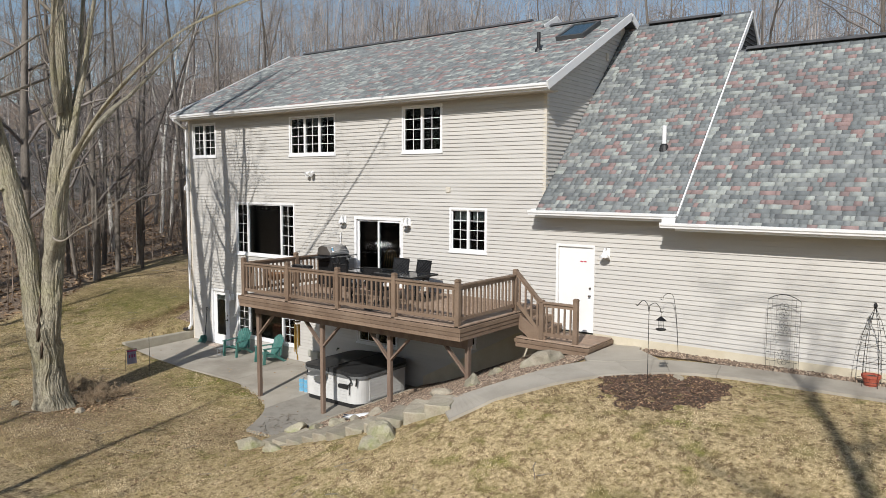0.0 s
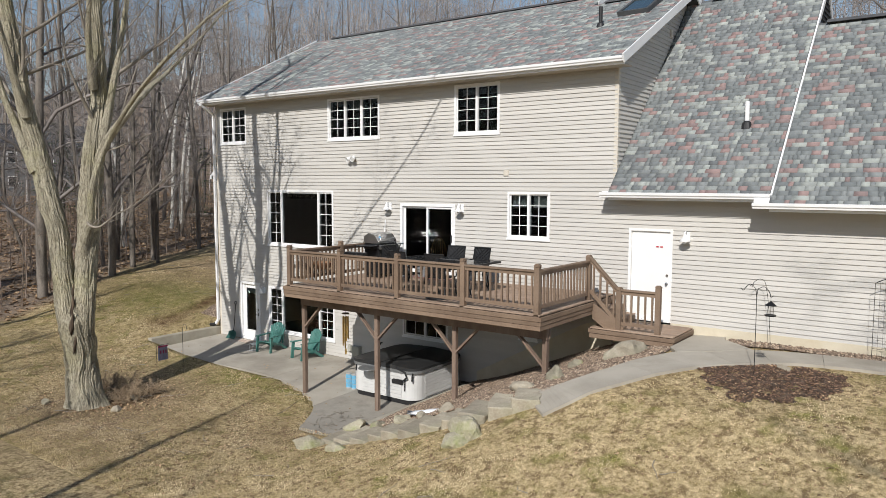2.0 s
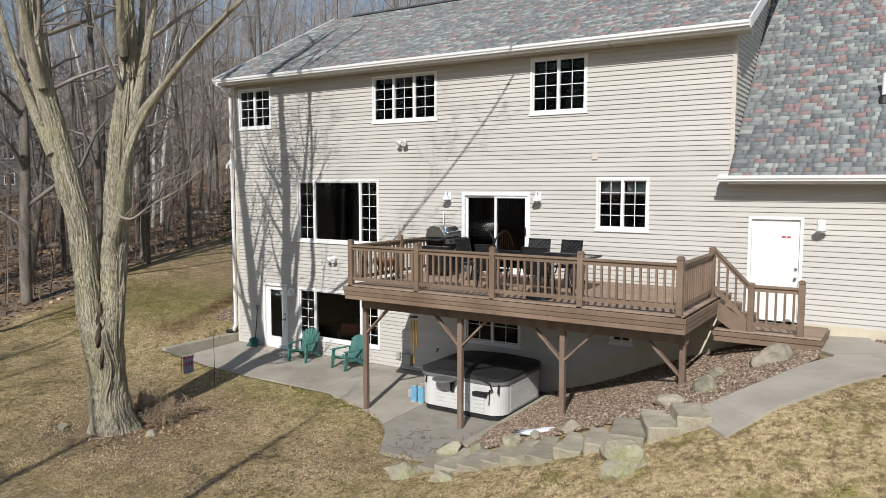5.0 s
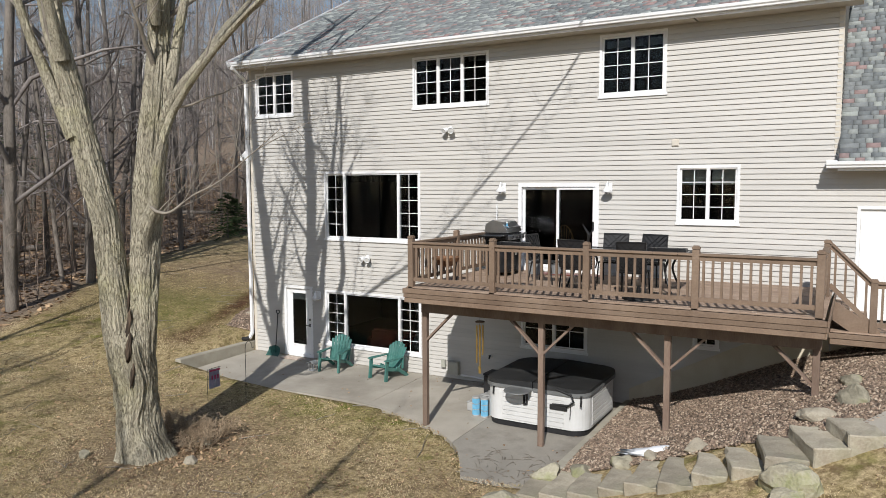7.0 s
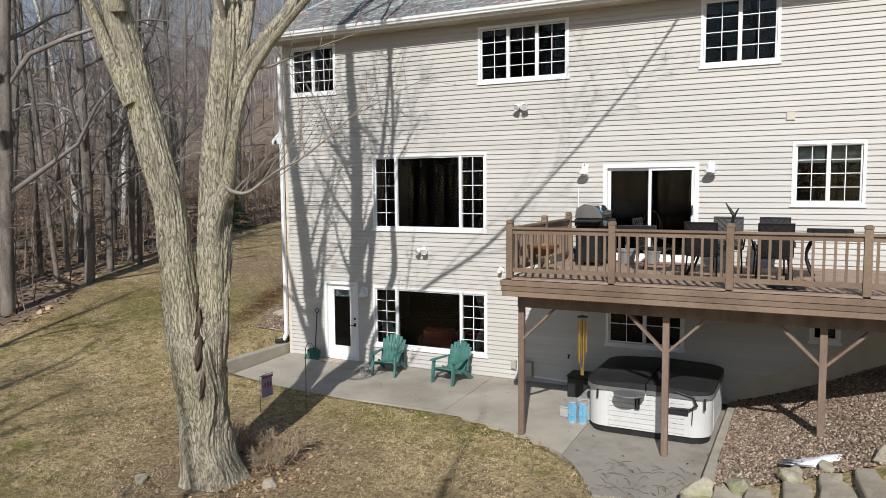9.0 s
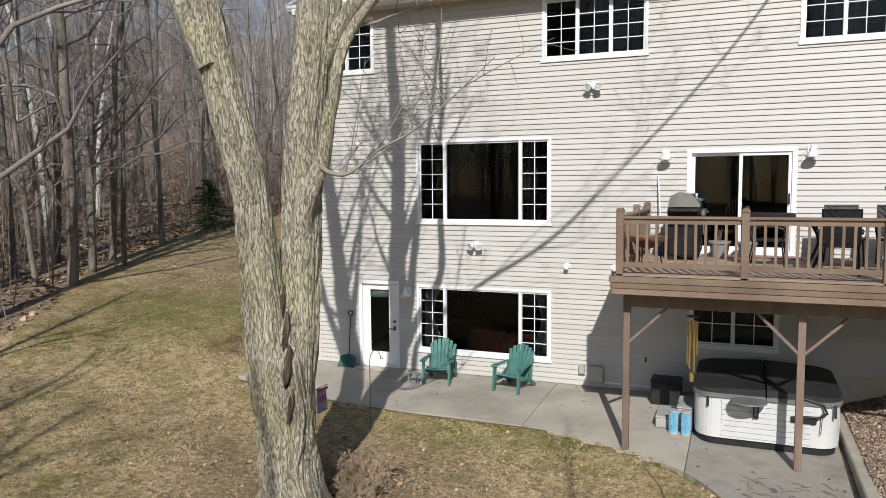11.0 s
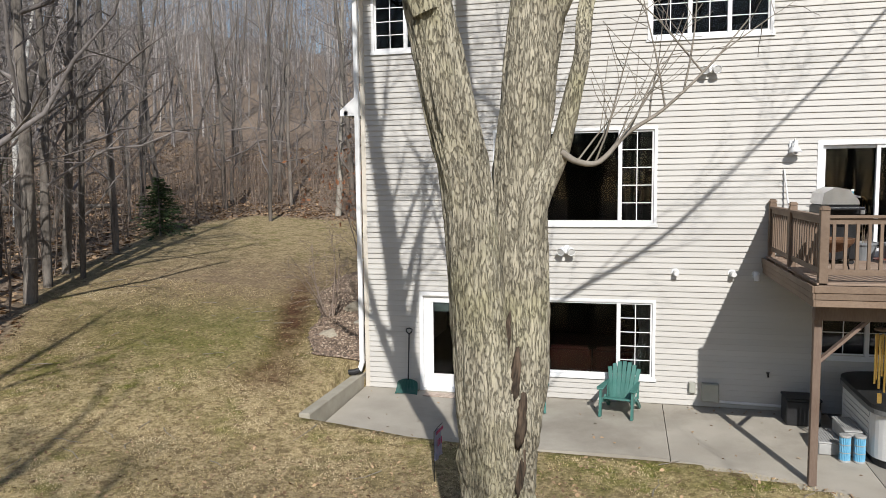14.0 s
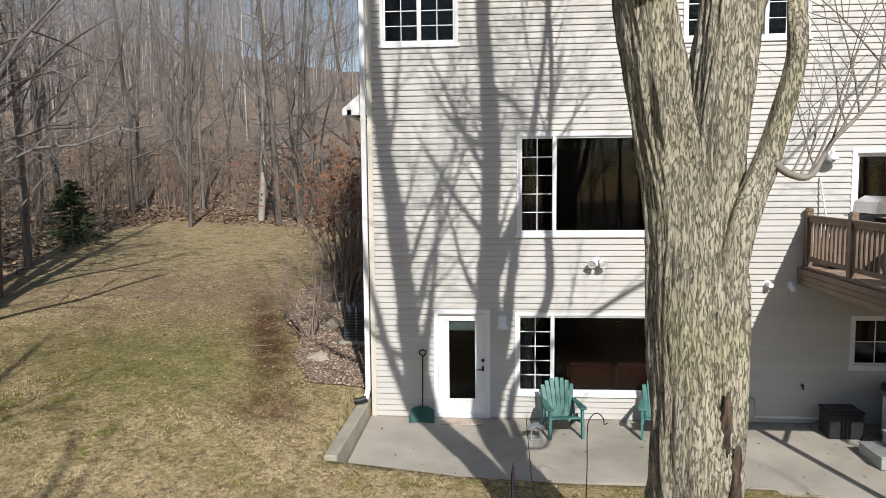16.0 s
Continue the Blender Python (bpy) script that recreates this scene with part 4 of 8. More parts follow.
    for z0, z1, o in ((LZ - 0.12, LZ - 0.032, 0.02), (LZ - 0.23, LZ - 0.125, 0.0)):
        bar("fascia_board", d, DECK, DX1 - o, -6.99 + o, 14.55 - o, 14.58 - o, z0, z1)
        bar("fascia_board", d, DECK, -7.02 + o, -6.99 + o, 14.585 - o, 15.84, z0, z1)
        bar("fascia_board", d, DECK, DX1 - o, DX1 + 0.03 - o, 14.585 - o, 15.84, z0, z1)
    fence_post(d, -8.22, 14.66, LZ, LZ + 0.93)
    fence_post(d, -7.36, 14.66, LZ - 0.1, LZ + 1.03)
    rail_run(d, (-8.17, 14.66, LZ), (-7.41, 14.66, LZ), 5, 0.1, 0.84)
    rail_run(d, (DX1 - 0.04, 14.66, DZ + 0.06), (-8.26, 14.66, LZ), 4, 0.12, 0.86)


deck()

# ---- paving ----
PATIO = thing("patio", Matrix.Identity(4), "stained grey concrete patio with a curved edge", "patio", kind="structure")


def slab(poly, parent, top, name="slab", depth=0.3, mat=None):
    bm = bmesh.new()
    prism(bm, poly, lambda x, y: top(x, y) - depth, top)
    bmesh.ops.triangulate(bm, faces=[f for f in bm.faces if len(f.verts) > 4])
    part(name, bm, mat or CONCRETE, parent)


def patio():
    cuts = [-23.7, -20.85, -17.85, -15.05, -12.78]
    for a, b in zip(cuts, cuts[1:]):
        a, b = a + 0.006, b - 0.006
        edge = [p for p in PATIO_EDGE if a < p[0] < b]
        ex, ey = [p[0] for p in PATIO_EDGE], [p[1] for p in PATIO_EDGE]
        ya, yb = float(np.interp(a, ex, ey)), float(np.interp(b, ex, ey)) if b < -14.2 else 11.05
        poly = [(a, ya)] + edge + ([(b, yb)] if b < -14.2 else [(-13.9, 10.95), (b, 11.0)]) + [(b, WALL_Y + 0.02), (a, WALL_Y + 0.02)]
        # the easternmost slab, by the tub, gets the darker grey concrete
        slab(poly, PATIO, patio_z, mat=DARK_CONCRETE if a > -15.2 else CONCRETE)


patio()
WALKWAY = thing("walkway", Matrix.Identity(4), "curving pale concrete walkway", "path", kind="structure")


def walkway():
    mid = smooth_line([(-8.15, 10.85), (-7.75, 11.3), (-7.2, 12.05), (-6.65, 12.95), (-6.05, 13.85), (-5.2, 14.5), (-4.0, 14.85), (-2.0, 15.0), (0.5, 15.0), (4.4, 15.0)], 6)
    mid = [np.array(p) for p in mid]
    L, R = [], []
    for i, p in enumerate(mid):
        t = mid[min(i + 1, len(mid) - 1)] - mid[max(i - 1, 0)]
        t = t / np.linalg.norm(t)
        nrm = np.array([-t[1], t[0]])
        w = 0.46 + 0.12 * math.exp(-((i - 24) / 7) ** 2)
        L.append(p + nrm * w), R.append(p - nrm * w)
    top = lambda x, y: float(land(x, y)) + 0.055
    for i in range(0, len(mid) - 1, 5):
        j = min(i + 5, len(mid) - 1)
        trim = lambda u, v: tuple(u + (v - u) * 0.006 / max(np.linalg.norm(v - u), 1e-6))
        poly = [tuple(R[k]) for k in range(i, j + 1)] + [tuple(L[k]) for k in range(j, i - 1, -1)]
        n = j - i
        poly[n], poly[n + 1] = trim(R[j], R[j - 1]), trim(L[j], L[j - 1])
        slab(poly, WALKWAY, top, depth=0.25)
    slab([(-6.98, 14.35), (-6.75, 14.0), (-6.35, 14.15), (-5.9, 14.6), (-5.55, 14.95), (-5.9, 15.3), (-6.25, 15.6), (-6.3, 15.88), (-6.97, 15.88)], WALKWAY, lambda x, y: float(land(x, y)) + 0.062, depth=0.25)


walkway()
bm = bevelled(-23.93, -23.725, 13.2, 16.3, -0.4, 0.27, 0.02)
tagged(mesh_ob("curb_west", bm, CURB), "low concrete retaining curb beside the patio", "curb", kind="structure")
bm = bevelled(-12.77, -12.57, 11.5, 15.85, -0.3, 0.1, 0.02)
tagged(mesh_ob("curb_gravel", bm, CURB), "low concrete edging curb between patio and gravel", "curb", kind="structure")
bm = bmesh.new()
box(bm, CORNER + 0.02, EAST, WALL_Y - 0.03, WALL_Y + 0.002, 1.4, 2.26)
tagged(mesh_ob("foundation_garage", bm, FOUNDATION), "cream-painted concrete foundation strip", "foundation", kind="structure")


# ---- trees ----
def tubes(branches):
    """Joins many tapered tubes: (points, radii, sides)."""
    VV, FF, base = [], [], 0
    for pts, rad, n in branches:
        pts, rad = np.asarray(pts, float), np.asarray(rad, float)
        t = np.gradient(pts, axis=0)
        t /= np.linalg.norm(t, axis=1, keepdims=True) + 1e-9
        ref = np.array([1.0, 0.0, 0.0]) if abs(t[0, 0]) < 0.8 else np.array([0.0, 1.0, 0.0])
        s = np.cross(t, ref)
        s /= np.linalg.norm(s, axis=1, keepdims=True) + 1e-9
        u = np.cross(t, s)
        a = np.arange(n) * 2 * np.pi / n
        ringv = pts[:, None] + rad[:, None, None] * (s[:, None] * np.cos(a)[None, :, None] + u[:, None] * np.sin(a)[None, :, None])
        m = len(pts)
        VV.append(ringv.reshape(-1, 3))
        i = np.arange(m - 1)[:, None] * n
        k = np.arange(n)[None]
        FF.append((np.stack([i + k, i + (k + 1) % n, i + n + (k + 1) % n, i + n + k], -1) + base).reshape(-1, 4))
        base += m * n
    return np.concatenate(VV), np.concatenate(FF)


def grow(rng, start, way, length, radius, level, out, spec, lift=0.12):
    """spec[level]: segments, sides, number of shoots, share of the parent's length, first place of a shoot, wobble."""
    segs, sides, kids, share, first, wob = spec[level]
    p, d = np.array(start, float), np.array(way, float) / np.linalg.norm(way)
    pts, rads = [p.copy()], [radius]
    for i in range(segs):
        d = d + rng.normal(0, wob, 3) + np.array([0, 0, lift])
        d /= np.linalg.norm(d)
        p = p + d * length / segs
        f = (i + 1) / segs
        pts.append(p.copy())
        rads.append(max(radius * (1 - f) ** 0.8 + radius * 0.1, 0.0035))
    out.append((level, pts, rads, sides))
    if level + 1 < len(spec):
        pa = np.array(pts)
        for k in range(kids):
            f = first + (1 - first) * (k + rng.random()) / kids
            i = min(int(f * segs), segs - 1)
            q = pa[i] + (pa[i + 1] - pa[i]) * (f * segs - i)
            dd = pa[i + 1] - pa[i]
            dd /= np.linalg.norm(dd)
            side = rng.normal(0, 1, 3)
            side -= dd * side.dot(dd)
            side /= np.linalg.norm(side)
            ang = rng.uniform(0.5, 1.2)
            nl = length * share * rng.uniform(0.6, 1.2) * (1.15 - 0.6 * f)
            nr = max(rads[i] * rng.uniform(0.3, 0.5), 0.005)
            grow(rng, q, dd * math.cos(ang) + side * math.sin(ang), nl, nr, level + 1, out, spec, lift)


def forest_tree(seed, height, radius, detail, crook=0.035, lift=0.035, low=0.25, bend=0.2):
    rng = np.random.default_rng(seed)
    out = []
    if detail == 2:
        spec = [(12, 7, 15, 0.27, low, crook), (5, 4, 7, 0.5, 0.2, bend), (3, 3, 5, 0.6, 0.15, 0.16), (1, 3, 0, 0, 0, 0.15)]
    elif detail == 1:
        spec = [(6, 3, 11, 0.30, 0.22, crook), (2, 3, 6, 0.6, 0.15, 0.16), (1, 3, 0, 0, 0, 0.1)]
    else:
        spec = [(5, 3, 6, 0.4, 0.2, 0.09), (3, 3, 4, 0.5, 0.2, 0.14), (2, 3, 0, 0, 0, 0.15)]
    grow(rng, (0, 0, -0.3), (rng.normal(0, 0.05), rng.normal(0, 0.05), 1), height, radius, 0, out, spec, lift)
    return out


def split_tree(out, cut):
    trunk = tubes([(p, r, s) for l, p, r, s in out if l <= cut])
    crown = tubes([(p, r, s) for l, p, r, s in out if l > cut])
    return trunk, crown


def tree_thing(name, out, bark, twig, label, m):
    t = thing(name, m, label, "tree", "trees of the woods")
    (v, f), (v2, f2) = split_tree(out, 0)
    raw_ob("trunk", v, f, bark, t, smooth=True)
    raw_ob("crown", v2, f2, twig, t)
    return t


def forest():
    rng = np.random.default_rng(7)
    protos = []
    for k in range(7):
        h = (15, 18, 13, 20, 16, 12, 17)[k]
        protos.append((forest_tree(100 + k, h, (0.0095, 0.006, 0.009, 0.007, 0.005, 0.008, 0.006)[k] * h, 2, (0.03, 0.05, 0.08, 0.03, 0.06, 0.09, 0.05)[k], (0.012, 0.02, 0.0, 0.02, 0.005, 0.0, 0.012)[k], 0.13, 0.27), h))
    made = [None] * len(protos)
    spots = []

    def take(x, y, gap):
        if all((x - a) ** 2 + (y - b) ** 2 > gap * gap for a, b in spots):
            spots.append((x, y))
            return True
        return False

    tries = 0
    while len(spots) < 92 and tries < 20000:
        tries += 1
        if rng.random() < 0.72:
            y = rng.uniform(9, 60)
            x = float(np.interp(y, [0, 8, 11, 13, 16.7, 20.3, 26, 31], [-25, -27.2, -29.0, -30.6, -32.7, -34.2, -36.2, -36.2])) - 2.6 - rng.gamma(1.5, 6.5)
        else:
            x, y = rng.uniform(-40, 12), 35.5 + rng.gamma(1.5, 7.0)
        if woods(x, y) < 0.6 or not take(x, y, 1.8):
            continue
        k = int(rng.integers(len(protos)))
        s = rng.uniform(0.7, 1.15)
        m = Matrix.LocRotScale((x, y, float(land(x, y))), Euler((rng.normal(0, 0.03), rng.normal(0, 0.03), rng.uniform(0, 6.28))), (s, s, s))
        if made[k] is None:
            made[k] = tree_thing("forest_tree", protos[k][0], WOODS_BARK, WOODS_TWIG, "leafless grey-barked forest tree standing in leaf litter", m)
        else:
            t = copy_thing(made[k], m)
            t.scale = (s, s, s)
    # slender trees along the lawn's edge
    for k, (x, y, r, h, lean) in enumerate(((-33.0, 17.1, 0.17, 18, 0.0), (-33.8, 18.6, 0.125, 17, 0.02), (-34.5, 20.1, 0.125, 17, 0.16), (-35.2, 23.2, 0.115, 18, 0.03), (-33.7, 19.8, 0.085, 15, -0.04), (-35.1, 17.9, 0.09, 16, 0.0), (-32.1, 13.7, 0.2, 19, 0.02), (-34.0, 16.7, 0.085, 16, -0.02), (-35.2, 16.9, 0.09, 16, 0.03), (-35.9, 19.0, 0.12, 17, 0.0), (-34.7, 33.4, 0.09, 15, 0.05), (-31.0, 37.2, 0.1, 15, -0.03), (-39.5, 31.9, 0.13, 16, -0.1))):
        m = pose(x, y, float(land(x, y)), 0, math.degrees(lean), 0)
        tree_thing("forest_tree", forest_tree(800 + k, h, r, 2, 0.018, 0.0, 0.12, 0.2), WOODS_BARK, WOODS_TWIG, "slender leafless tree at the edge of the lawn", m)
        spots.append((x, y))
    m = pose(-33.0, 37.5, float(land(-33.0, 37.5)))
    tree_thing("forest_tree", forest_tree(830, 15, 0.17, 2, 0.03, 0.0, 0.2, 0.25), PALE_BARK, WOODS_TWIG, "pale grey leafless tree beyond the lawn", m)
    # pale birches among the others
    birch = None
    for x, y, h in ((-42, 26, 1.0), (-43.2, 27.5, 0.85), (-47, 30, 1.1), (-38.5, 21.0, 0.8), (-52, 34, 1.1)):
        m = pose(x, y, float(land(x, y)), 0, 0, x * 40)
        if birch is None:
            birch = tree_thing("birch_tree", forest_tree(55, 14, 0.12, 2), BIRCH, WOODS_TWIG, "slender white-barked birch without leaves", m)
        else:
            copy_thing(birch, m)
    # the far woods, one body, in bark paled to stand for haze
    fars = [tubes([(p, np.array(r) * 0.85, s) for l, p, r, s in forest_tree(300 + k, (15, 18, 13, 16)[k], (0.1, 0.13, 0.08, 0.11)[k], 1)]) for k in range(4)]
    brush = [tubes([(p, r, s) for l, p, r, s in forest_tree(400 + k, (3.2, 4.5, 2.6)[k], 0.022, 0)]) for k in range(3)]
    for kind, sets, count in (("far", fars, 2100), ("brush", brush, 900)):
        VV, FF, base = [], [], 0
        while count:
            if kind == "far":
                q = rng.random()
                if q < 0.34:
                    x, y = rng.uniform(-150, -52), rng.uniform(-5, 130)
                elif q < 0.76:
                    x, y = rng.uniform(-105, 35), 48 + 95 * rng.random() ** 0.62
                else:
                    x, y = rng.uniform(-85, 60), rng.uniform(-60, -17)
                if (-60 < x < -44 and 6 < y < 16):
                    continue
            else:
                if rng.random() < 0.3:
                    # unseen band behind the camera, added to darken reflections in the windows
                    x, y = rng.uniform(-60, 30), rng.uniform(-34, -16)
                elif rng.random() < 0.7:
                    y = rng.uniform(9, 50)
                    x = -29.5 - 0.35 * min(y - 9, 18) - rng.gamma(1.4, 6.0)
                else:
                    x, y = rng.uniform(-45, -18), 38.5 + rng.gamma(1.5, 6.0)
                if woods(x, y) < 0.35:
                    continue
            count -= 1
            v, f = sets[int(rng.integers(len(sets)))]
            a, s = rng.uniform(0, 6.28), rng.uniform(0.7, 1.25)
            c, sn = math.cos(a), math.sin(a)
            w = v @ np.array([[c, sn, 0], [-sn, c, 0], [0, 0, 1]]) * s + np.array([x, y, float(land(x, y))])
            VV.append(w), FF.append(f + base)
            base += len(v)
        ob = raw_ob("far_woods" if kind == "far" else "undergrowth", np.concatenate(VV), np.concatenate(FF), FAR_HAZE_BARK if kind == "far" else BRUSH)
        if kind == "far":
            tagged(ob, "distant leafless grey-brown hillside woods, bark paled for haze", "woods", kind="stuff")
        else:
            tagged(ob, "thin leafless brush and saplings at the wood's edge, plus an unseen southern band", "undergrowth", kind="stuff")


forest()


def bark_mesh(name, line, rad, n, parent, rng, flare=0.0, furrow=0.034):
    """A trunk whose section is lobed and furrowed along its length."""
    k = len(line)
    t = np.gradient(line, axis=0)
    t /= np.linalg.norm(t, axis=1, keepdims=True)
    s = np.cross(t, [0.0, 1.0, 0.0])
    s /= np.linalg.norm(s, axis=1, keepdims=True)
    u = np.cross(t, s)
    a = np.arange(n) * 2 * np.pi / n
    V = []
    for i in range(k):
        z = line[i][2]
        r = np.array([noise.noise(Vector((math.cos(b) * 1.1 + 7 * r0k, math.sin(b) * 1.1, z * 0.45))) for b, r0k in zip(a, [len(name)] * n)])
        q = 24 * rad[i] + 1.5
        warp = 0.35 * noise.noise(Vector((z * 1.1, 4.0, len(name))))
        ridge_ = np.array([abs(noise.noise(Vector((math.cos(b + warp) * q, math.sin(b + warp) * q, z * 0.8 + 3)))) for b in a])
        fine_ = np.array([noise.noise(Vector((math.cos(b) * q * 2.2, math.sin(b) * q * 2.2, z * 3.2))) for b in a])
        root = flare * math.exp(-max(z - line[0][2], 0) / 0.35) * (1 + 0.5 * np.cos(5 * a + 0.7))
        lump = np.array([max(0.0, noise.noise(Vector((math.cos(b) * 2.2, math.sin(b) * 2.2, z * 1.6 + 11))) - 0.25) for b in a])
        rr = rad[i] * (1 + 0.10 * r + root + 0.35 * lump) + furrow * (2.0 * ridge_ - 0.4) + furrow * 0.45 * fine_
        V.append(line[i] + rr[:, None] * (s[i] * np.cos(a)[:, None] + u[i] * np.sin(a)[:, None]))
    i = np.arange(k - 1)[:, None] * n
    q = np.arange(n)[None]
    F = np.stack([i + q, i + (q + 1) % n, i + n + (q + 1) % n, i + n + q], -1).reshape(-1, 4)
    return raw_ob(name, np.concatenate(V), F, BARK, parent, smooth=True)


def big_tree():
    rng = np.random.default_rng(21)
    T = thing("maple_tree", Matrix.Identity(4), "large old leafless tree with a twin furrowed trunk on the lawn", "tree")
    base = [(-19.68, 8.92, -0.25), (-19.72, 8.9, 0.2), (-19.745, 8.88, 0.6), (-19.755, 8.87, 1.0), (-19.73, 8.82, 1.5), (-19.71, 8.74, 2.0), (-19.70, 8.76, 2.4), (-19.70, 8.78, 2.65)]
    line = np.array(smooth_line(base, 26))
    rad = np.interp(line[:, 2], [-0.25, 0.2, 0.6, 1.0, 1.5, 2.0, 2.4, 2.65], [0.43, 0.40, 0.365, 0.34, 0.36, 0.34, 0.22, 0.08])
    bark_mesh("trunk", line, rad, 170, T, rng, 0.2)
    A = [(-19.75, 8.84, 0.6), (-19.78, 8.72, 1.2), (-19.82, 8.65, 1.8), (-19.86, 8.6, 2.6), (-19.91, 8.56, 3.4), (-19.98, 8.52, 4.2), (-20.17, 8.39, 5.2), (-20.35, 8.3, 6.2), (-20.48, 8.12, 7.2), (-20.6, 7.9, 9.2), (-20.8, 7.6, 11.6), (-20.95, 7.4, 14.5), (-21.2, 7.2, 18.5)]
    line = np.array(smooth_line(A, 34))
    rad = np.interp(line[:, 2], [0.6, 1.2, 1.8, 2.6, 3.4, 4.2, 5.2, 6.2, 7.2, 9.2, 11.6, 14.5, 18.5], [0.14, 0.22, 0.25, 0.238, 0.222, 0.215, 0.225, 0.195, 0.18, 0.15, 0.12, 0.08, 0.03])
    bark_mesh("trunk", line, rad, 120, T, rng, 0.0)
    Bp = [(-19.72, 8.87, 0.6), (-19.62, 8.86, 1.2), (-19.53, 8.86, 1.9), (-19.5, 8.88, 2.6), (-19.53, 8.96, 3.4), (-19.56, 9.06, 4.2), (-19.46, 9.1, 5.2), (-19.37, 9.17, 6.2), (-19.5, 9.4, 7.2), (-19.45, 9.4, 8.6), (-19.4, 9.3, 10.5), (-19.5, 9.2, 13.0), (-19.3, 9.4, 18.0)]
    line = np.array(smooth_line(Bp, 34))
    rad = np.interp(line[:, 2], [0.6, 1.2, 1.9, 2.6, 3.4, 4.2, 5.2, 6.2, 7.2, 8.6, 10.5, 13, 18], [0.14, 0.19, 0.2, 0.215, 0.238, 0.235, 0.25, 0.235, 0.19, 0.15, 0.125, 0.09, 0.03])
    bark_mesh("trunk", line, rad, 120, T, rng, 0.0)
    limbs = [
        ([(-19.5, 8.88, 2.5), (-19.5, 8.86, 3.1), (-19.38, 8.82, 3.9), (-19.15, 8.9, 4.5), (-18.98, 8.88, 5.2), (-18.78, 9.1, 6.1), (-17.5, 9.1, 7.2), (-15.9, 9.2, 8.2), (-14.63, 9.8, 9.2), (-13.2, 11.2, 10.2), (-12.2, 12.2, 11.3)], 0.165, 0.014),
        ([(-19.4, 9.05, 5.3), (-19.2, 9.3, 6.4), (-19.1, 9.55, 7.6), (-18.9, 9.8, 9.3), (-18.6, 10.2, 12.5), (-18.4, 10.6, 17.0)], 0.15, 0.03),
        ([(-19.38, 9.1, 5.8), (-19.55, 9.5, 7.0), (-19.65, 9.9, 8.5), (-19.9, 10.3, 11.5), (-20.1, 10.8, 16.5)], 0.13, 0.03),
        ([(-20.24, 8.2, 5.6), (-20.6, 8.0, 6.6), (-20.9, 7.7, 8.0), (-21.5, 7.5, 11.0), (-22.2, 7.2, 16.0)], 0.13, 0.03),
        ([(-20.27, 8.05, 6.9), (-20.0, 7.6, 8.2), (-19.7, 7.1, 9.8), (-19.4, 6.6, 11.8)], 0.11, 0.025),
        ([(-19.37, 9.1, 5.5), (-18.95, 9.25, 6.3), (-18.5, 9.6, 7.05), (-18.7, 10.3, 7.7), (-18.95, 11.0, 8.2), (-19.2, 12.0, 9.1), (-19.7, 13.2, 10.1), (-20.2, 14.2, 11.2)], 0.12, 0.025),
        ([(-19.35, 9.2, 7.6), (-18.9, 8.9, 8.8), (-18.3, 8.7, 10.4), (-17.9, 8.5, 12.3)], 0.1, 0.025),
    ]
    spec = [(6, 5, 5, 0.6, 0.25, 0.1), (5, 4, 5, 0.55, 0.2, 0.14), (4, 3, 4, 0.5, 0.1, 0.16), (3, 3, 0, 0, 0, 0.15)]
    twigs = []
    for pts, r0, r1 in limbs:
        line = np.array(smooth_line(pts, 16))
        rad = r1 * 0.8 + (r0 - r1 * 0.8) * (1 - np.linspace(0, 1, len(line))) ** 1.7
        bark_mesh("limb", line, rad, 36, T, rng, 0.0, 0.014)
        for k in range(8):
            i = int(len(line) * (0.5 + 0.48 * k / 8))
            d = line[i] - line[i - 1]
            side = rng.normal(0, 1, 3)
            grow(rng, line[i], d / np.linalg.norm(d) + 0.8 * side / np.linalg.norm(side), rng.uniform(1.6, 3.0), rad[i] * 0.36, 0, twigs, spec[:3], 0.08)
    for stem in (A, Bp):
        line = np.array(smooth_line(stem, 8))
        for k in range(14):
            i = int(len(line) * (0.62 + 0.37 * k / 14))
            side = rng.normal(0, 1, 3)
            side[2] = abs(side[2]) * 0.6
            grow(rng, line[i], side + np.array([0, 0, 0.9]), rng.uniform(2.0, 3.8), 0.05, 0, twigs, spec[:3], 0.08)
    # the thin branch that leaves the broken stub and reaches towards the house
    spray = [(-19.14, 8.82, 4.42), (-19.0, 8.84, 4.33), (-18.8, 8.95, 4.33), (-18.55, 9.2, 4.6), (-18.2, 9.5, 4.85), (-17.75, 9.8, 5.3), (-17.35, 10.2, 5.8)]
    line = np.array(smooth_line(spray, 5))
    rad = np.linspace(0.034, 0.006, len(line))
    twigs.append((0, line, rad, 6))
    for k in range(11):
        i = 5 + int((len(line) - 7) * k / 11)
        side = rng.normal(0, 0.4, 3) + np.array([0.35, 0.3, 0.9])
        grow(rng, line[i], side, rng.uniform(1.0, 2.0), 0.010, 0, twigs, [(5, 4, 4, 0.5, 0.15, 0.1), (3, 3, 0, 0, 0, 0.12)], 0.05)
    v, f = tubes([(p, r, s) for l, p, r, s in twigs])
    raw_ob("crown", v, f, TWIG, T)
    # torn wood on the camera side; the hollow's shade is in its dark colour
    for at, sx, sz, nm in (((-19.63, 8.65, 2.65), 0.03, 0.26, "hollow"), ((-19.54, 8.575, 2.3), 0.045, 0.3, "hollow"), ((-19.475, 8.515, 1.95), 0.05, 0.26, "hollow"), ((-19.485, 8.585, 1.5), 0.035, 0.28, "hollow")):
        bm = bmesh.new()
        bmesh.ops.create_icosphere(bm, subdivisions=3, radius=1.0)
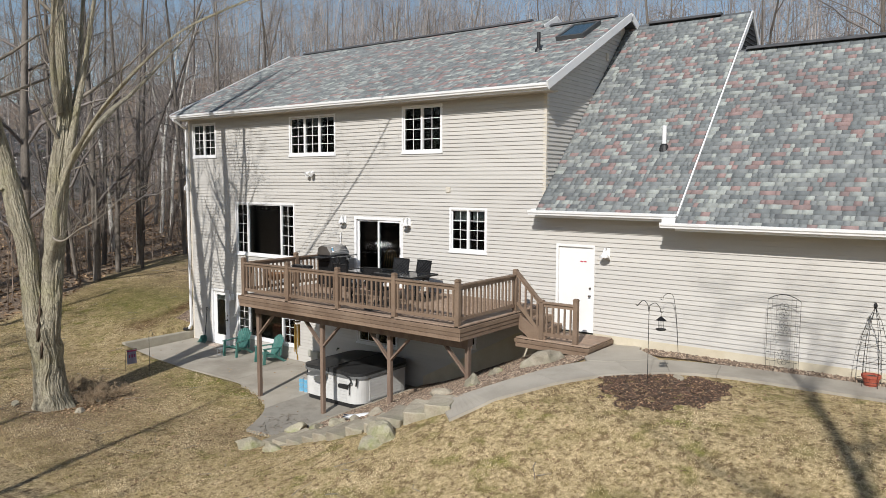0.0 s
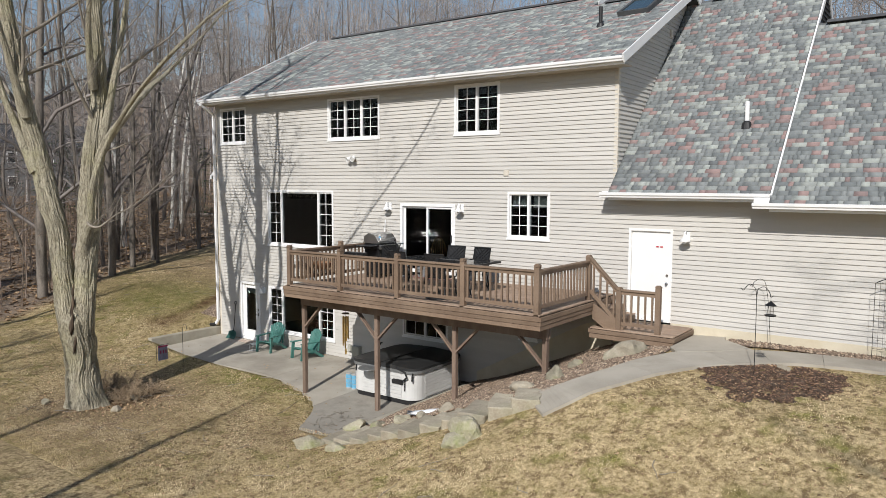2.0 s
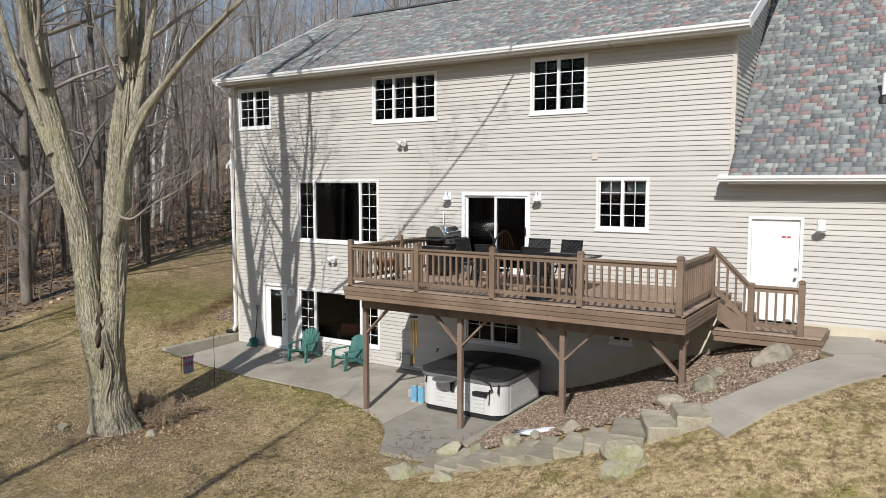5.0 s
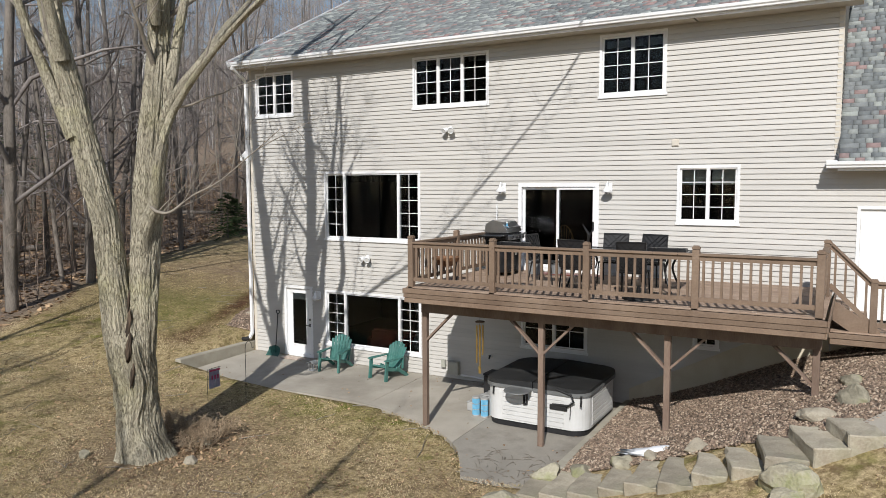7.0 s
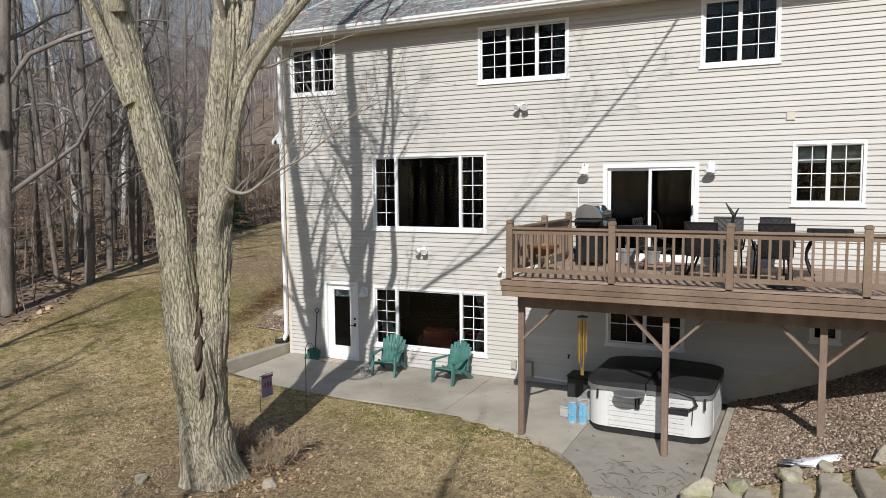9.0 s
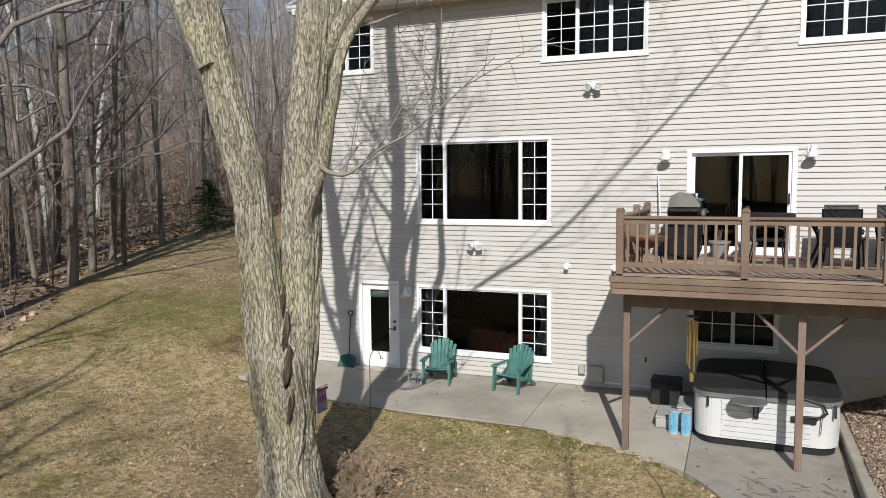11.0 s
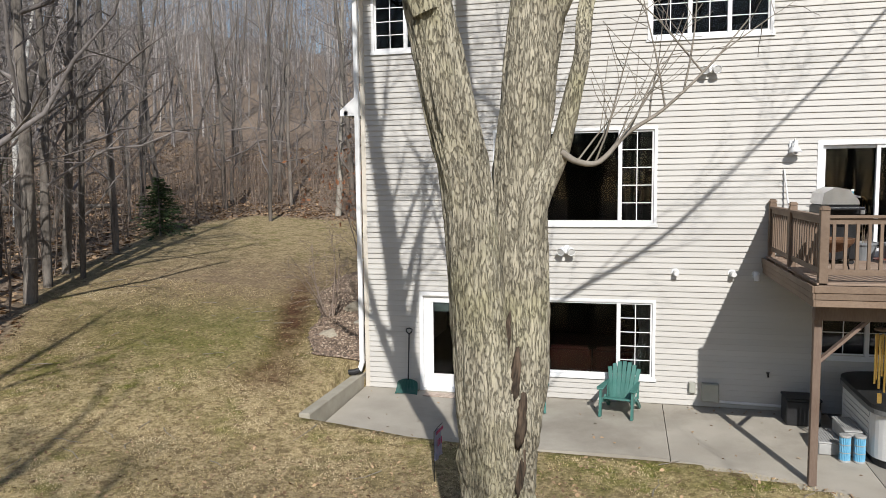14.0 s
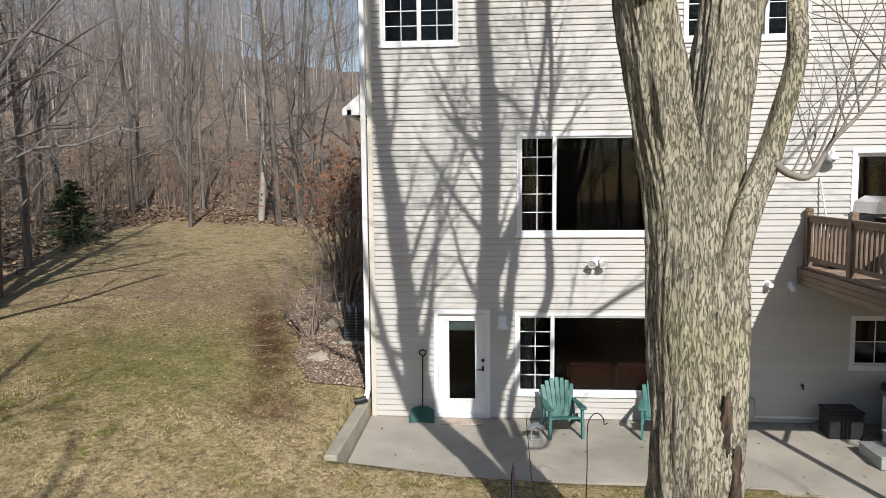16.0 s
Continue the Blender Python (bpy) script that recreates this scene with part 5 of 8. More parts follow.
        for w in bm.verts:
            w.co *= 1 + 0.45 * noise.noise(w.co * 2.3 + Vector(at))
            w.co = Vector((w.co.x * sx, w.co.y * 0.05, w.co.z * sz))
        bm.transform(Matrix.Translation(at) @ pose(0, 0, 0, 0, 8, 46))
        mat = HOLLOW_DARK
        part(nm, bm, mat, T, "dark lump of torn dead wood standing for a shaded hollow", smooth=True)


big_tree()


# ---- stone, gravel and beds ----
_ico = bmesh.new()
bmesh.ops.create_icosphere(_ico, subdivisions=1, radius=1.0)
ICO_V = np.array([v.co[:] for v in _ico.verts])
ICO_F = np.array([[v.index for v in f.verts] for f in _ico.faces])
_ico.free()
OCT_V = np.array([(1, 0, 0), (0, 1, 0), (-1, 0, 0), (0, -1, 0), (0, 0, 1), (0, 0, -1)], float)
OCT_F = np.array([(0, 1, 4), (1, 2, 4), (2, 3, 4), (3, 0, 4), (1, 0, 5), (2, 1, 5), (3, 2, 5), (0, 3, 5)])


def pebbles(name, points, size, label, mat, rng, flat=0.55, category="gravel", long=1.0, parent=None, shape=None):
    SV, SF = shape or (ICO_V, ICO_F)
    n = len(points)
    a = rng.uniform(0, 6.28, n)
    s = rng.uniform(size[0], size[1], n) * rng.uniform(0.8, 1.25, n)
    v = np.repeat(SV[None], n, 0) * (1 + rng.normal(0, 0.13, (n, len(SV), 1)))
    v = v * np.stack([s * long * rng.uniform(0.9, 1.4, n), s * rng.uniform(0.7, 1.0, n) / long, s * flat * rng.uniform(0.7, 1.2, n)], -1)[:, None]
    c, sn = np.cos(a)[:, None], np.sin(a)[:, None]
    v = np.stack([v[..., 0] * c - v[..., 1] * sn, v[..., 0] * sn + v[..., 1] * c, v[..., 2] + 0.25 * v[..., 0] * rng.normal(0, 1, (n, 1))], -1) + points[:, None]
    F = (SF[None] + (np.arange(n) * len(SV))[:, None, None]).reshape(-1, 3)
    tint = np.repeat(rng.random(n), len(SV))
    ob = raw_ob(name, v.reshape(-1, 3), F, mat, parent, tint)
    return tagged(ob, label, category, kind="stuff")


def draped(name, inside, x0, x1, y0, y1, step, lift, mat, label, category):
    xs, ys = np.arange(x0, x1 + step, step), np.arange(y0, y1 + step, step)
    X, Y = np.meshgrid(xs, ys)
    Z = land(X, Y) + lift + 0.012 * np.sin(X * 9) * np.sin(Y * 8)
    w = len(xs)
    i = (np.arange(len(ys) - 1)[:, None] * w + np.arange(w - 1)[None])
    keep = inside(X[:-1, :-1] + step / 2, Y[:-1, :-1] + step / 2)
    i = i[keep]
    ob = raw_ob(name, np.stack([X, Y, Z], -1).reshape(-1, 3), np.stack([i, i + 1, i + 1 + w, i + w], -1), mat, smooth=True)
    return tagged(ob, label, category, kind="structure")


def scatter(rng, inside, x0, x1, y0, y1, n, lift):
    x, y = rng.uniform(x0, x1, n), rng.uniform(y0, y1, n)
    k = inside(x, y)
    x, y = x[k], y[k]
    return np.stack([x, y, land(x, y) + lift], -1)


def gravel_area(x, y):
    east = np.interp(y, [11.2, 11.6, 12.5, 13.3, 14.0, 15.9], [-8.35, -8.0, -7.55, -7.1, -6.95, -7.0])
    south = np.interp(x, [-12.6, -11.5, -10, -8.3], [11.3, 11.35, 11.3, 11.2])
    return (x > -12.6) & (x < east) & (y > south) & (y < 15.88)


def wall_bed(x, y):
    return (y > 15.36 + 0.06 * np.sin(x * 2.3) + np.clip((-5.7 - x) * 0.5, 0, 1)) & (y < 15.87) & (x > -6.2)


def west_bed(x, y):
    return (x < -23.72) & (x > -24.95 - 0.1 * np.sin(y * 2.3) - 0.37 * np.clip(y - 16, 0, 5)) & (y > 15.9) & (y < 24)


def mulch_area(x, y):
    return ((x + 4.85) / 1.22) ** 2 + ((y - 13.05) / 1.1) ** 2 < 1 + 0.2 * np.sin(3 * np.arctan2(y - 13.05, x + 4.85)) + 0.14 * np.sin(x * 11) + 0.14 * np.sin(y * 13 + x * 4)


rng = np.random.default_rng(3)
draped("gravel_bed", gravel_area, -12.7, -6.8, 11.1, 15.95, 0.12, 0.03, GRAVEL_BASE, "brown stony bed under the deck", "bed")
draped("gravel_bed_garage", wall_bed, -6.2, 4.4, 15.2, 15.95, 0.06, 0.03, GRAVEL_BASE, "narrow stony bed along the garage wall", "bed")
draped("gravel_bed_west", west_bed, -27.2, -23.7, 15.8, 24, 0.1, 0.03, GRAVEL_BASE, "stony bed beside the west wall", "bed")
draped("mulch_bed", mulch_area, -6.9, -2.9, 11.5, 14.6, 0.06, 0.006, MULCH, "dark bark mulch bed in the lawn", "bed")
pebbles("river_gravel", scatter(rng, gravel_area, -12.6, -6.9, 11.1, 15.9, 36000, 0.036), (0.015, 0.034), "mixed tan and grey river pebbles", PEBBLE, rng, 0.7, shape=(OCT_V, OCT_F))
pebbles("bed_gravel", scatter(rng, wall_bed, -6.2, 3.5, 15.2, 15.9, 6500, 0.036), (0.015, 0.034), "mixed tan and red river pebbles", PEBBLE, rng, 0.7, shape=(OCT_V, OCT_F))
pebbles("side_gravel", scatter(rng, west_bed, -27.2, -23.7, 15.8, 23, 13000, 0.036), (0.018, 0.04), "pale tan river pebbles", PEBBLE, rng, 0.7, shape=(OCT_V, OCT_F))
pebbles("mulch_chips", scatter(rng, mulch_area, -6.9, -2.9, 11.5, 14.6, 13000, 0.022), (0.008, 0.021), "dark shredded bark chips", CHIP, rng, 0.35, "mulch", 1.5)


def rock(name, at, size, seed, mat, label, parent=None, rough=0.28, rz=0.0):
    bm = bmesh.new()
    bmesh.ops.create_icosphere(bm, subdivisions=3, radius=1.0)
    off = Vector((seed * 3.7, seed * 1.3, seed * 2.1))
    r = random.Random(seed)
    cuts = [(Vector((r.uniform(-1, 1), r.uniform(-1, 1), r.uniform(-0.3, 1))).normalized(), r.uniform(0.45, 0.72)) for _ in range(9)]
    for v in bm.verts:
        for nrm, d in cuts:
            e = v.co.dot(nrm) - d
            if e > 0:
                v.co -= nrm * e * 0.9
        v.co *= 1 + rough * noise.noise(v.co * 1.3 + off) + 0.09 * noise.noise(v.co * 4.5 + off)
        v.co = Vector((v.co.x * size[0], v.co.y * size[1], v.co.z * size[2]))
    ob = mesh_ob(name, bm, mat, parent)
    ob.matrix_world = pose(*at, 0, 0, rz)
    if parent is None:
        tagged(ob, label, "rock", "landscape rocks")
    return ob


def on_land(x, y, up=0.0):
    return (x, y, float(land(x, y)) + up)


for i, (x, y, sx, sy, sz, mat, text) in enumerate((
        (-9.15, 10.1, 0.44, 0.36, 0.34, BOULDER, "large mossy boulder beside the stone steps"),
        (-9.15, 9.85, 0.34, 0.24, 0.2, BOULDER, "mossy rock beside the stone steps"),
        (-7.62, 13.75, 0.62, 0.32, 0.3, STONE, "broad tan landscape stone in the gravel"),
        (-8.5, 13.1, 0.36, 0.20, 0.16, BOULDER, "flat grey landscape stone in the gravel"),
        (-8.5, 12.25, 0.36, 0.24, 0.2, BOULDER, "grey landscape stone below the deck corner"),
        (-8.8, 11.75, 0.36, 0.2, 0.13, STONE, "reddish landscape stone by the steps"),
        (-10.45, 11.5, 0.22, 0.18, 0.16, STONE, "brown rock at the gravel's edge"),
        (-11.55, 11.45, 0.27, 0.2, 0.16, BOULDER, "grey rock at the gravel's edge"),
        (-11.15, 11.55, 0.17, 0.14, 0.12, STONE, "reddish rock at the gravel's edge"),
        (-12.25, 11.35, 0.26, 0.2, 0.15, BOULDER, "grey rock at the gravel's edge"),
        (-12.75, 11.2, 0.25, 0.3, 0.2, BOULDER, "mossy tan rock at the end of the curb"),
        (-13.05, 10.15, 0.36, 0.26, 0.2, BOULDER, "dark landscape rock at the foot of the steps"),
        (-12.2, 10.05, 0.24, 0.2, 0.16, BOULDER, "small landscape rock at the foot of the steps"),
        (-4.75, 13.85, 0.2, 0.12, 0.06, STONE, "flat stone on the mulch bed"),
        (-25.0, 17.2, 0.3, 0.22, 0.14, STONE, "flat tan edging stone by the side bed"),
        (-25.2, 19.3, 0.3, 0.25, 0.2, STONE, "flat tan edging stone by the side bed"),
        (-25.3, 20.9, 0.35, 0.25, 0.3, STONE, "stacked tan edging stone by the side bed"),
        (-20.6, 8.35, 0.16, 0.12, 0.1, BOULDER, "small stone at the foot of the tree"),
        (-18.7, 9.1, 0.2, 0.14, 0.1, STONE, "small stone at the foot of the tree"),
        (-19.2, 9.9, 0.17, 0.14, 0.12, STONE, "small stone at the foot of the tree"))):
    rock("landscape_rock", on_land(x, y, sz * 0.35), (sx, sy, sz), 11 + i, mat, text, rz=i * 37)

STEPS = thing("stone_steps", Matrix.Identity(4), "rough limestone slab steps climbing the lawn", "steps", kind="structure")
for k in range(11):
    f = k / 10
    x, y = -12.75 + 4.35 * f, 10.8 + 0.04 * math.sin(k * 2.1) + 0.085 * max(0, k - 7)
    z = float(land(x, y)) + (0.02 if k < 8 else 0.08)
    bm = bmesh.new()
    bmesh.ops.create_cube(bm, size=1.0)
    bmesh.ops.subdivide_edges(bm, edges=bm.edges[:], cuts=3, use_grid_fill=True)
    sy, sx = 0.92 + 0.12 * math.sin(k * 1.7) + (-0.08 if k > 7 else 0), 0.47 if k < 8 else 0.5
    for v in bm.verts:
        c = v.co
        c.x, c.y, c.z = c.x * sx, c.y * sy, c.z * 0.3
        c += Vector((noise.noise(c * 3 + Vector((k, 0, 0))), noise.noise(c * 3 + Vector((0, k, 5))), 0.45 * noise.noise(c * 4 + Vector((0, 9, k))))) * 0.05
    bmesh.ops.bevel(bm, geom=[e for e in bm.edges if e.calc_face_angle(0) > 0.8], offset=0.018, segments=1, affect="EDGES")
    ob = part("step_stone", bm, STONE, STEPS)
    ob.matrix_world = pose(x, y, z - 0.11, 0, 0, 2 + 3 * math.sin(k * 2.9) + 4.6 * max(0, k - 5))

bm = bmesh.new()
bmesh.ops.create_icosphere(bm, subdivisions=3, radius=1.0)
for v in bm.verts:
    v.co *= 1 + 0.7 * noise.noise(v.co * 2.6) + 0.35 * noise.noise(v.co * 6.0)
    v.co = Vector((v.co.x * 0.42, v.co.y * 0.13 + 0.06 * math.sin(v.co.x * 3), v.co.z * 0.045))
ob = mesh_ob("snow_patch", bm, SNOW, smooth=True)
ob.matrix_world = pose(*on_land(-11.2, 11.75, 0.06), 0, -10, 12)
tagged(ob, "last thin strip of old snow on the gravel", "snow")

# ---- wall fittings ----
bm = bmesh.new()
v = [bm.verts.new(p) for p in ((-12.7, 15.87, -0.2), (-8.9, 15.87, 1.2), (-8.9, 15.87, 2.2), (-9.6, 15.87, 2.0), (-12.7, 15.87, 0.35))]
w = [bm.verts.new(p.co + Vector((0, 0.025, 0))) for p in v]
bm.faces.new(v), bm.faces.new(w[::-1])
for i in range(5):
    bm.faces.new((v[i], w[i], w[(i + 1) % 5], v[(i + 1) % 5]))
bmesh.ops.recalc_face_normals(bm, faces=bm.faces[:])
tagged(mesh_ob("foundation_slope", bm, FOUNDATION), "cream foundation strip that follows the sloping gravel", "foundation", kind="structure")

for x0, x1, z0, z1 in ((WEST - 0.02, WEST + 0.075, 0.0, 8.05), (CORNER - 0.075, CORNER + 0.02, 5.3, 8.05)):
    bm = bevelled(x0, x1, WALL_Y - 0.022, WALL_Y + 0.1, z0, z1, 0.008)
    tagged(mesh_ob("corner_trim", bm, TRIM), "cream vinyl corner post", "trim", kind="structure")


def barn_light(x, z):
    t = thing("wall_light", pose(x, WALL_Y - 0.016, z), "white barn-style outdoor wall light", "wall lamp", "wall lights")
    bm = bevelled(-0.075, 0.075, -0.03, 0.0, -0.09, 0.13, 0.01)
    part("back_plate", bm, WHITE, t)
    bm = bmesh.new()
    tube(bm, [(0, -0.02, 0.08), (0, -0.07, 0.14), (0, -0.13, 0.15), (0, -0.16, 0.10)], 0.012, 8)
    part("arm", bm, WHITE, t)
    bm = bmesh.new()
    lathe(bm, [(0.03, 0.10), (0.035, 0.04), (0.06, 0.0), (0.12, -0.07), (0.115, -0.072), (0.055, -0.005), (0.028, 0.03)], 20, (0, -0.16, 0))
    part("shade", bm, WHITE, t, smooth=True)
    bm = bmesh.new()
    lathe(bm, [(0.03, 0.0), (0.045, -0.05), (0.04, -0.10), (0.0, -0.12)], 14, (0, -0.16, 0))
    part("bulb_guard", bm, STEEL, t, "clear ribbed bulb cover", smooth=True)
    return t


for x, z in ((-15.74, 4.68), (-13.22, 4.68), (-7.2, 4.18), (-21.28, 1.76)):
    barn_light(x, z)


def flood_light(x, z):
    t = thing("flood_light", pose(x, WALL_Y - 0.016, z), "white twin-head security flood light", "flood light", "flood lights")
    bm = bmesh.new()
    lathe(bm, [(0.06, 0), (0.06, 0.03), (0.05, 0.045)], 16)
    bm.transform(pose(0, 0, 0, 90, 0, 0))
    part("base", bm, WHITE, t)
    for s in (-1, 1):
        bm = bmesh.new()
        lathe(bm, [(0.025, 0), (0.045, 0.02), (0.06, 0.09), (0.075, 0.17), (0.068, 0.172), (0.05, 0.1)], 16)
        bm.transform(pose(s * 0.06, -0.05, 0.0, 112, 0, s * 16))
        h = part("lamp_head", bm, WHITE, t, smooth=True)
        bm = bmesh.new()
        lathe(bm, [(0.068, 0.15), (0.05, 0.16), (0.0, 0.165)], 16)
        bm.transform(pose(s * 0.06, -0.05, 0.0, 112, 0, s * 16))
        part("lens", bm, TUB_WHITE, h, "frosted grey lens")
    bm = bevelled(-0.03, 0.03, -0.11, -0.04, -0.1, -0.04, 0.012)
    part("sensor", bm, WHITE, t)


flood_light(-17.13, 6.12), flood_light(-19.62, 2.9)


def hood_vent(x, z, turned):
    t = thing("vent_pipe", pose(x, WALL_Y - 0.014, z), "short white plastic vent elbow on the wall", "vent", "wall vents")
    bm = bmesh.new()
    if turned:
        tube(bm, [(0, 0, 0), (0, -0.06, 0.01), (0, -0.11, -0.02), (0, -0.13, -0.1)], 0.048, 14)
    else:
        tube(bm, [(0, 0, 0), (0.01, -0.09, 0), (0.02, -0.16, -0.01)], 0.046, 14)
    part("pipe", bm, WHITE, t, smooth=False)
    bm = bmesh.new()
    lathe(bm, [(0.07, 0), (0.07, 0.012)], 16)
    bm.transform(pose(0, 0, 0, 90))
    part("flange", bm, WHITE, t)


hood_vent(-17.66, 2.48, False), hood_vent(-16.69, 2.48, False), hood_vent(-16.29, 2.46, True)


def wall_box(name, x, z, w, h, d, mat, label, category):
    t = thing(name, pose(x, WALL_Y - 0.014, z), label, category)
    part("body", bevelled(-w / 2, w / 2, -d, 0, 0, h, 0.008), mat, t)
    part("cover", bevelled(-w / 2 + 0.012, w / 2 - 0.012, -d - 0.008, -d, 0.012, h - 0.012, 0.003), mat, t)
    return t


wall_box("junction_box", -17.33, 0.26, 0.12, 0.2, 0.08, GREY_BOX, "small grey electrical junction box", "electrical box")
wall_box("disconnect_box", -17.02, 0.13, 0.29, 0.33, 0.14, GREY_BOX, "grey-green electrical disconnect box", "electrical box")
wall_box("wall_vent", -11.84, 5.55, 0.15, 0.15, 0.03, TRIM, "small cream wall vent cover", "vent")
wall_box("outlet_box", -21.27, 0.35, 0.1, 0.12, 0.04, TRIM, "cream outdoor outlet cover", "outlet")
wall_box("gable_vent", 0, 0, 0.12, 0.2, 0.04, TRIM, "small cream vent on the gable", "vent").matrix_world = pose(CORNER + 0.016, 19.2, 9.2, 0, 0, 90)
t = thing("conduit", pose(-16.85, WALL_Y - 0.05, 0.12), "pale plastic conduit along the wall base", "pipe")
bm = bmesh.new()
tube(bm, [(0, 0, 0), (1.6, 0, -0.03)], 0.024, 10)
part("pipe", bm, WHITE, t)
t = thing("hose_tap", pose(-16.05, WALL_Y - 0.014, 0.68), "small dark outdoor hose tap", "tap")
bm = bmesh.new()
tube(bm, [(0, 0, 0), (0, -0.07, 0), (0, -0.1, -0.05)], 0.016, 8)
lathe(bm, [(0.03, 0.02), (0.03, 0.03)], 10, (0, -0.06, 0))
part("spigot", bm, BLACK_METAL, t)

t = thing("downspout", Matrix.Identity(4), "white aluminium downspout at the house corner", "downspout")
x = WEST - 0.075
bm = bmesh.new()
for p, q in (((x, 15.32, 8.08), (x, 15.34, 7.98)), ((x, 15.34, 8.0), (x, 15.83, 7.72)), ((x, 15.83, 7.75), (x, 15.83, 0.5)), ((x, 15.83, 0.52), (x - 0.02, 15.72, 0.36))):
    beam(bm, p, q, 0.085, 0.065, Vector((0, 1, 0.01)))
part("pipe", bm, WHITE, t)
bm = bmesh.new()
tube(bm, [(x - 0.02, 15.74, 0.38), (x - 0.12, 15.7, 0.34), (x - 0.3, 15.66, 0.33), (x - 0.42, 15.63, 0.26)], [0.055, 0.06, 0.06, 0.06], 12)
part("drain_hose", bm, BLACK_PLASTIC, t, "black corrugated drain hose")
for z in (2.6, 5.4):
    part("strap", bevelled(x - 0.05, x + 0.055, 15.79, 15.872, z, z + 0.03, 0.002), WHITE, t)

# ---- roof fittings ----
t = thing("skylight", Matrix.Identity(4), "dark-framed skylight on the main roof", "skylight")
ang = math.degrees(math.atan(0.503))
M = pose(-9.6, 18.95, main_roof(18.95) + 0.02, ang, 0, 0)
bm = bmesh.new()
for q in ((-0.42, 0.42, -0.6, -0.52), (-0.42, 0.42, 0.52, 0.6), (-0.42, -0.34, -0.52, 0.52), (0.34, 0.42, -0.52, 0.52)):
    box(bm, q[0], q[1], q[2], q[3], 0, 0.12, M)
part("frame", bm, DARK_VENT, t)
bm = bmesh.new()
box(bm, -0.34, 0.34, -0.52, 0.52, 0.085, 0.1, M)
part("glazing", bm, SKY_GLASS, t, "reflective dark glazing")


def vent_stack(x, y, f, h, mat, label):
    t = thing("vent_stack", pose(x, y, f(y)), label, "vent pipe")
    bm = bmesh.new()
    lathe(bm, [(0.05, -0.1), (0.05, h), (0.042, h), (0.042, h - 0.05)], 14)
    part("pipe", bm, mat, t)
    bm = bmesh.new()
    lathe(bm, [(0.13, -0.08), (0.09, 0.06), (0.055, 0.1)], 14)
    part("boot", bm, BLACK_PLASTIC, t, "black rubber flashing boot")


vent_stack(-10.22, 17.8, main_roof, 0.5, BLACK_PLASTIC, "black plumbing vent pipe on the roof")
vent_stack(-6.3, 16.9, garage_roof, 0.52, WHITE, "white plastic vent pipe on the garage roof")

t = thing("side_canopy", Matrix.Identity(4), "small shingled side roof with white gutter on the west wall", "canopy")
bm = bmesh.new()
v = [bm.verts.new(p) for y in (15.95, 20.5) for p in ((-23.95, y, 5.62), (WEST - 0.025, y, 6.0), (WEST - 0.025, y, 5.5), (-23.95, y, 5.5))]
for f in ((3, 2, 1, 0), (4, 5, 6, 7), (0, 1, 5, 4), (1, 2, 6, 5), (2, 3, 7, 6), (3, 0, 4, 7)):
    bm.faces.new([v[i] for i in f])
part("roof_slope", bm, ROOF_FELT, t)
part("gutter", bevelled(-24.06, -23.955, 15.93, 20.5, 5.49, 5.61, 0.015), WHITE, t, "white gutter")
bm = bmesh.new()
v = [bm.verts.new(p) for y in (15.93, 15.948) for p in ((-24.13, y, 5.5), (WEST - 0.03, y, 5.5), (WEST - 0.03, y, 5.98), (-24.13, y, 5.61))]
for f in ((0, 1, 2, 3), (7, 6, 5, 4), (0, 4, 5, 1), (1, 5, 6, 2), (2, 6, 7, 3), (3, 7, 4, 0)):
    bm.faces.new([v[i] for i in f])
part("end_board", bm, WHITE, t, "white end board")
for k in range(4):
    y0 = 5.64 + 0.095 * k
    bm = bmesh.new()
    box(bm, -24.14 + 0.11 * k, -24.02 + 0.11 * k, 15.94, 20.5, y0 - 0.012, y0 + 0.014, None)
    part("shingle_course", bm, SHINGLE_OB, t)

# ---- rooms: what shows through the glass ----
def curtain(x0, x1, z0, z1, y, label, folds=9, gather=0.0, mat=CURTAIN):
    bm = bmesh.new()
    n, m = folds * 4, 8
    grid = []
    for j in range(m + 1):
        f = j / m
        g = 1 - gather * math.sin(math.pi * min(1, f * 1.15))
        row = []
        for i in range(n + 1):
            u = i / n
            row.append(bm.verts.new((x0 + (x1 - x0) * u * g, y + 0.025 * math.sin(u * folds * 6.28), z1 + (z0 - z1) * f)))
        grid.append(row)
    for j in range(m):
        for i in range(n):
            bm.faces.new((grid[j][i], grid[j][i + 1], grid[j + 1][i + 1], grid[j + 1][i]))
    bmesh.ops.solidify(bm, geom=bm.faces[:], thickness=0.004)
    tagged(mesh_ob("curtain", bm, mat, smooth=True), label, "curtain", "window curtains")


curtain(-20.98, -20.55, 0.5, 1.88, 16.16, "pale sheer curtain gathered inside the basement window", 6, 0.45)
curtain(-18.06, -18.45, 0.5, 1.88, 16.16, "pale sheer curtain gathered inside the basement window", 6, 0.45)
for x0, x1, z0, z1 in ((-17.5, -16.8, 7.55, 7.8), (-18.15, -16.15, 7.72, 7.84), (-13.4, -12.1, 7.7, 7.85)):
    curtain(x0, x1, z0, z1, 16.17, "short gathered valance inside the window", 8)
curtain(-20.35, -18.7, 4.86, 5.05, 16.17, "short dark valance inside the picture window", 8, 0.0, DRAPE)
for x0, x1 in ((-18.6, -18.25), (-20.95, -20.7)):
    curtain(x0, x1, 3.4, 5.05, 16.18, "dark narrow drape inside the picture window", 5, 0.0, DRAPE)
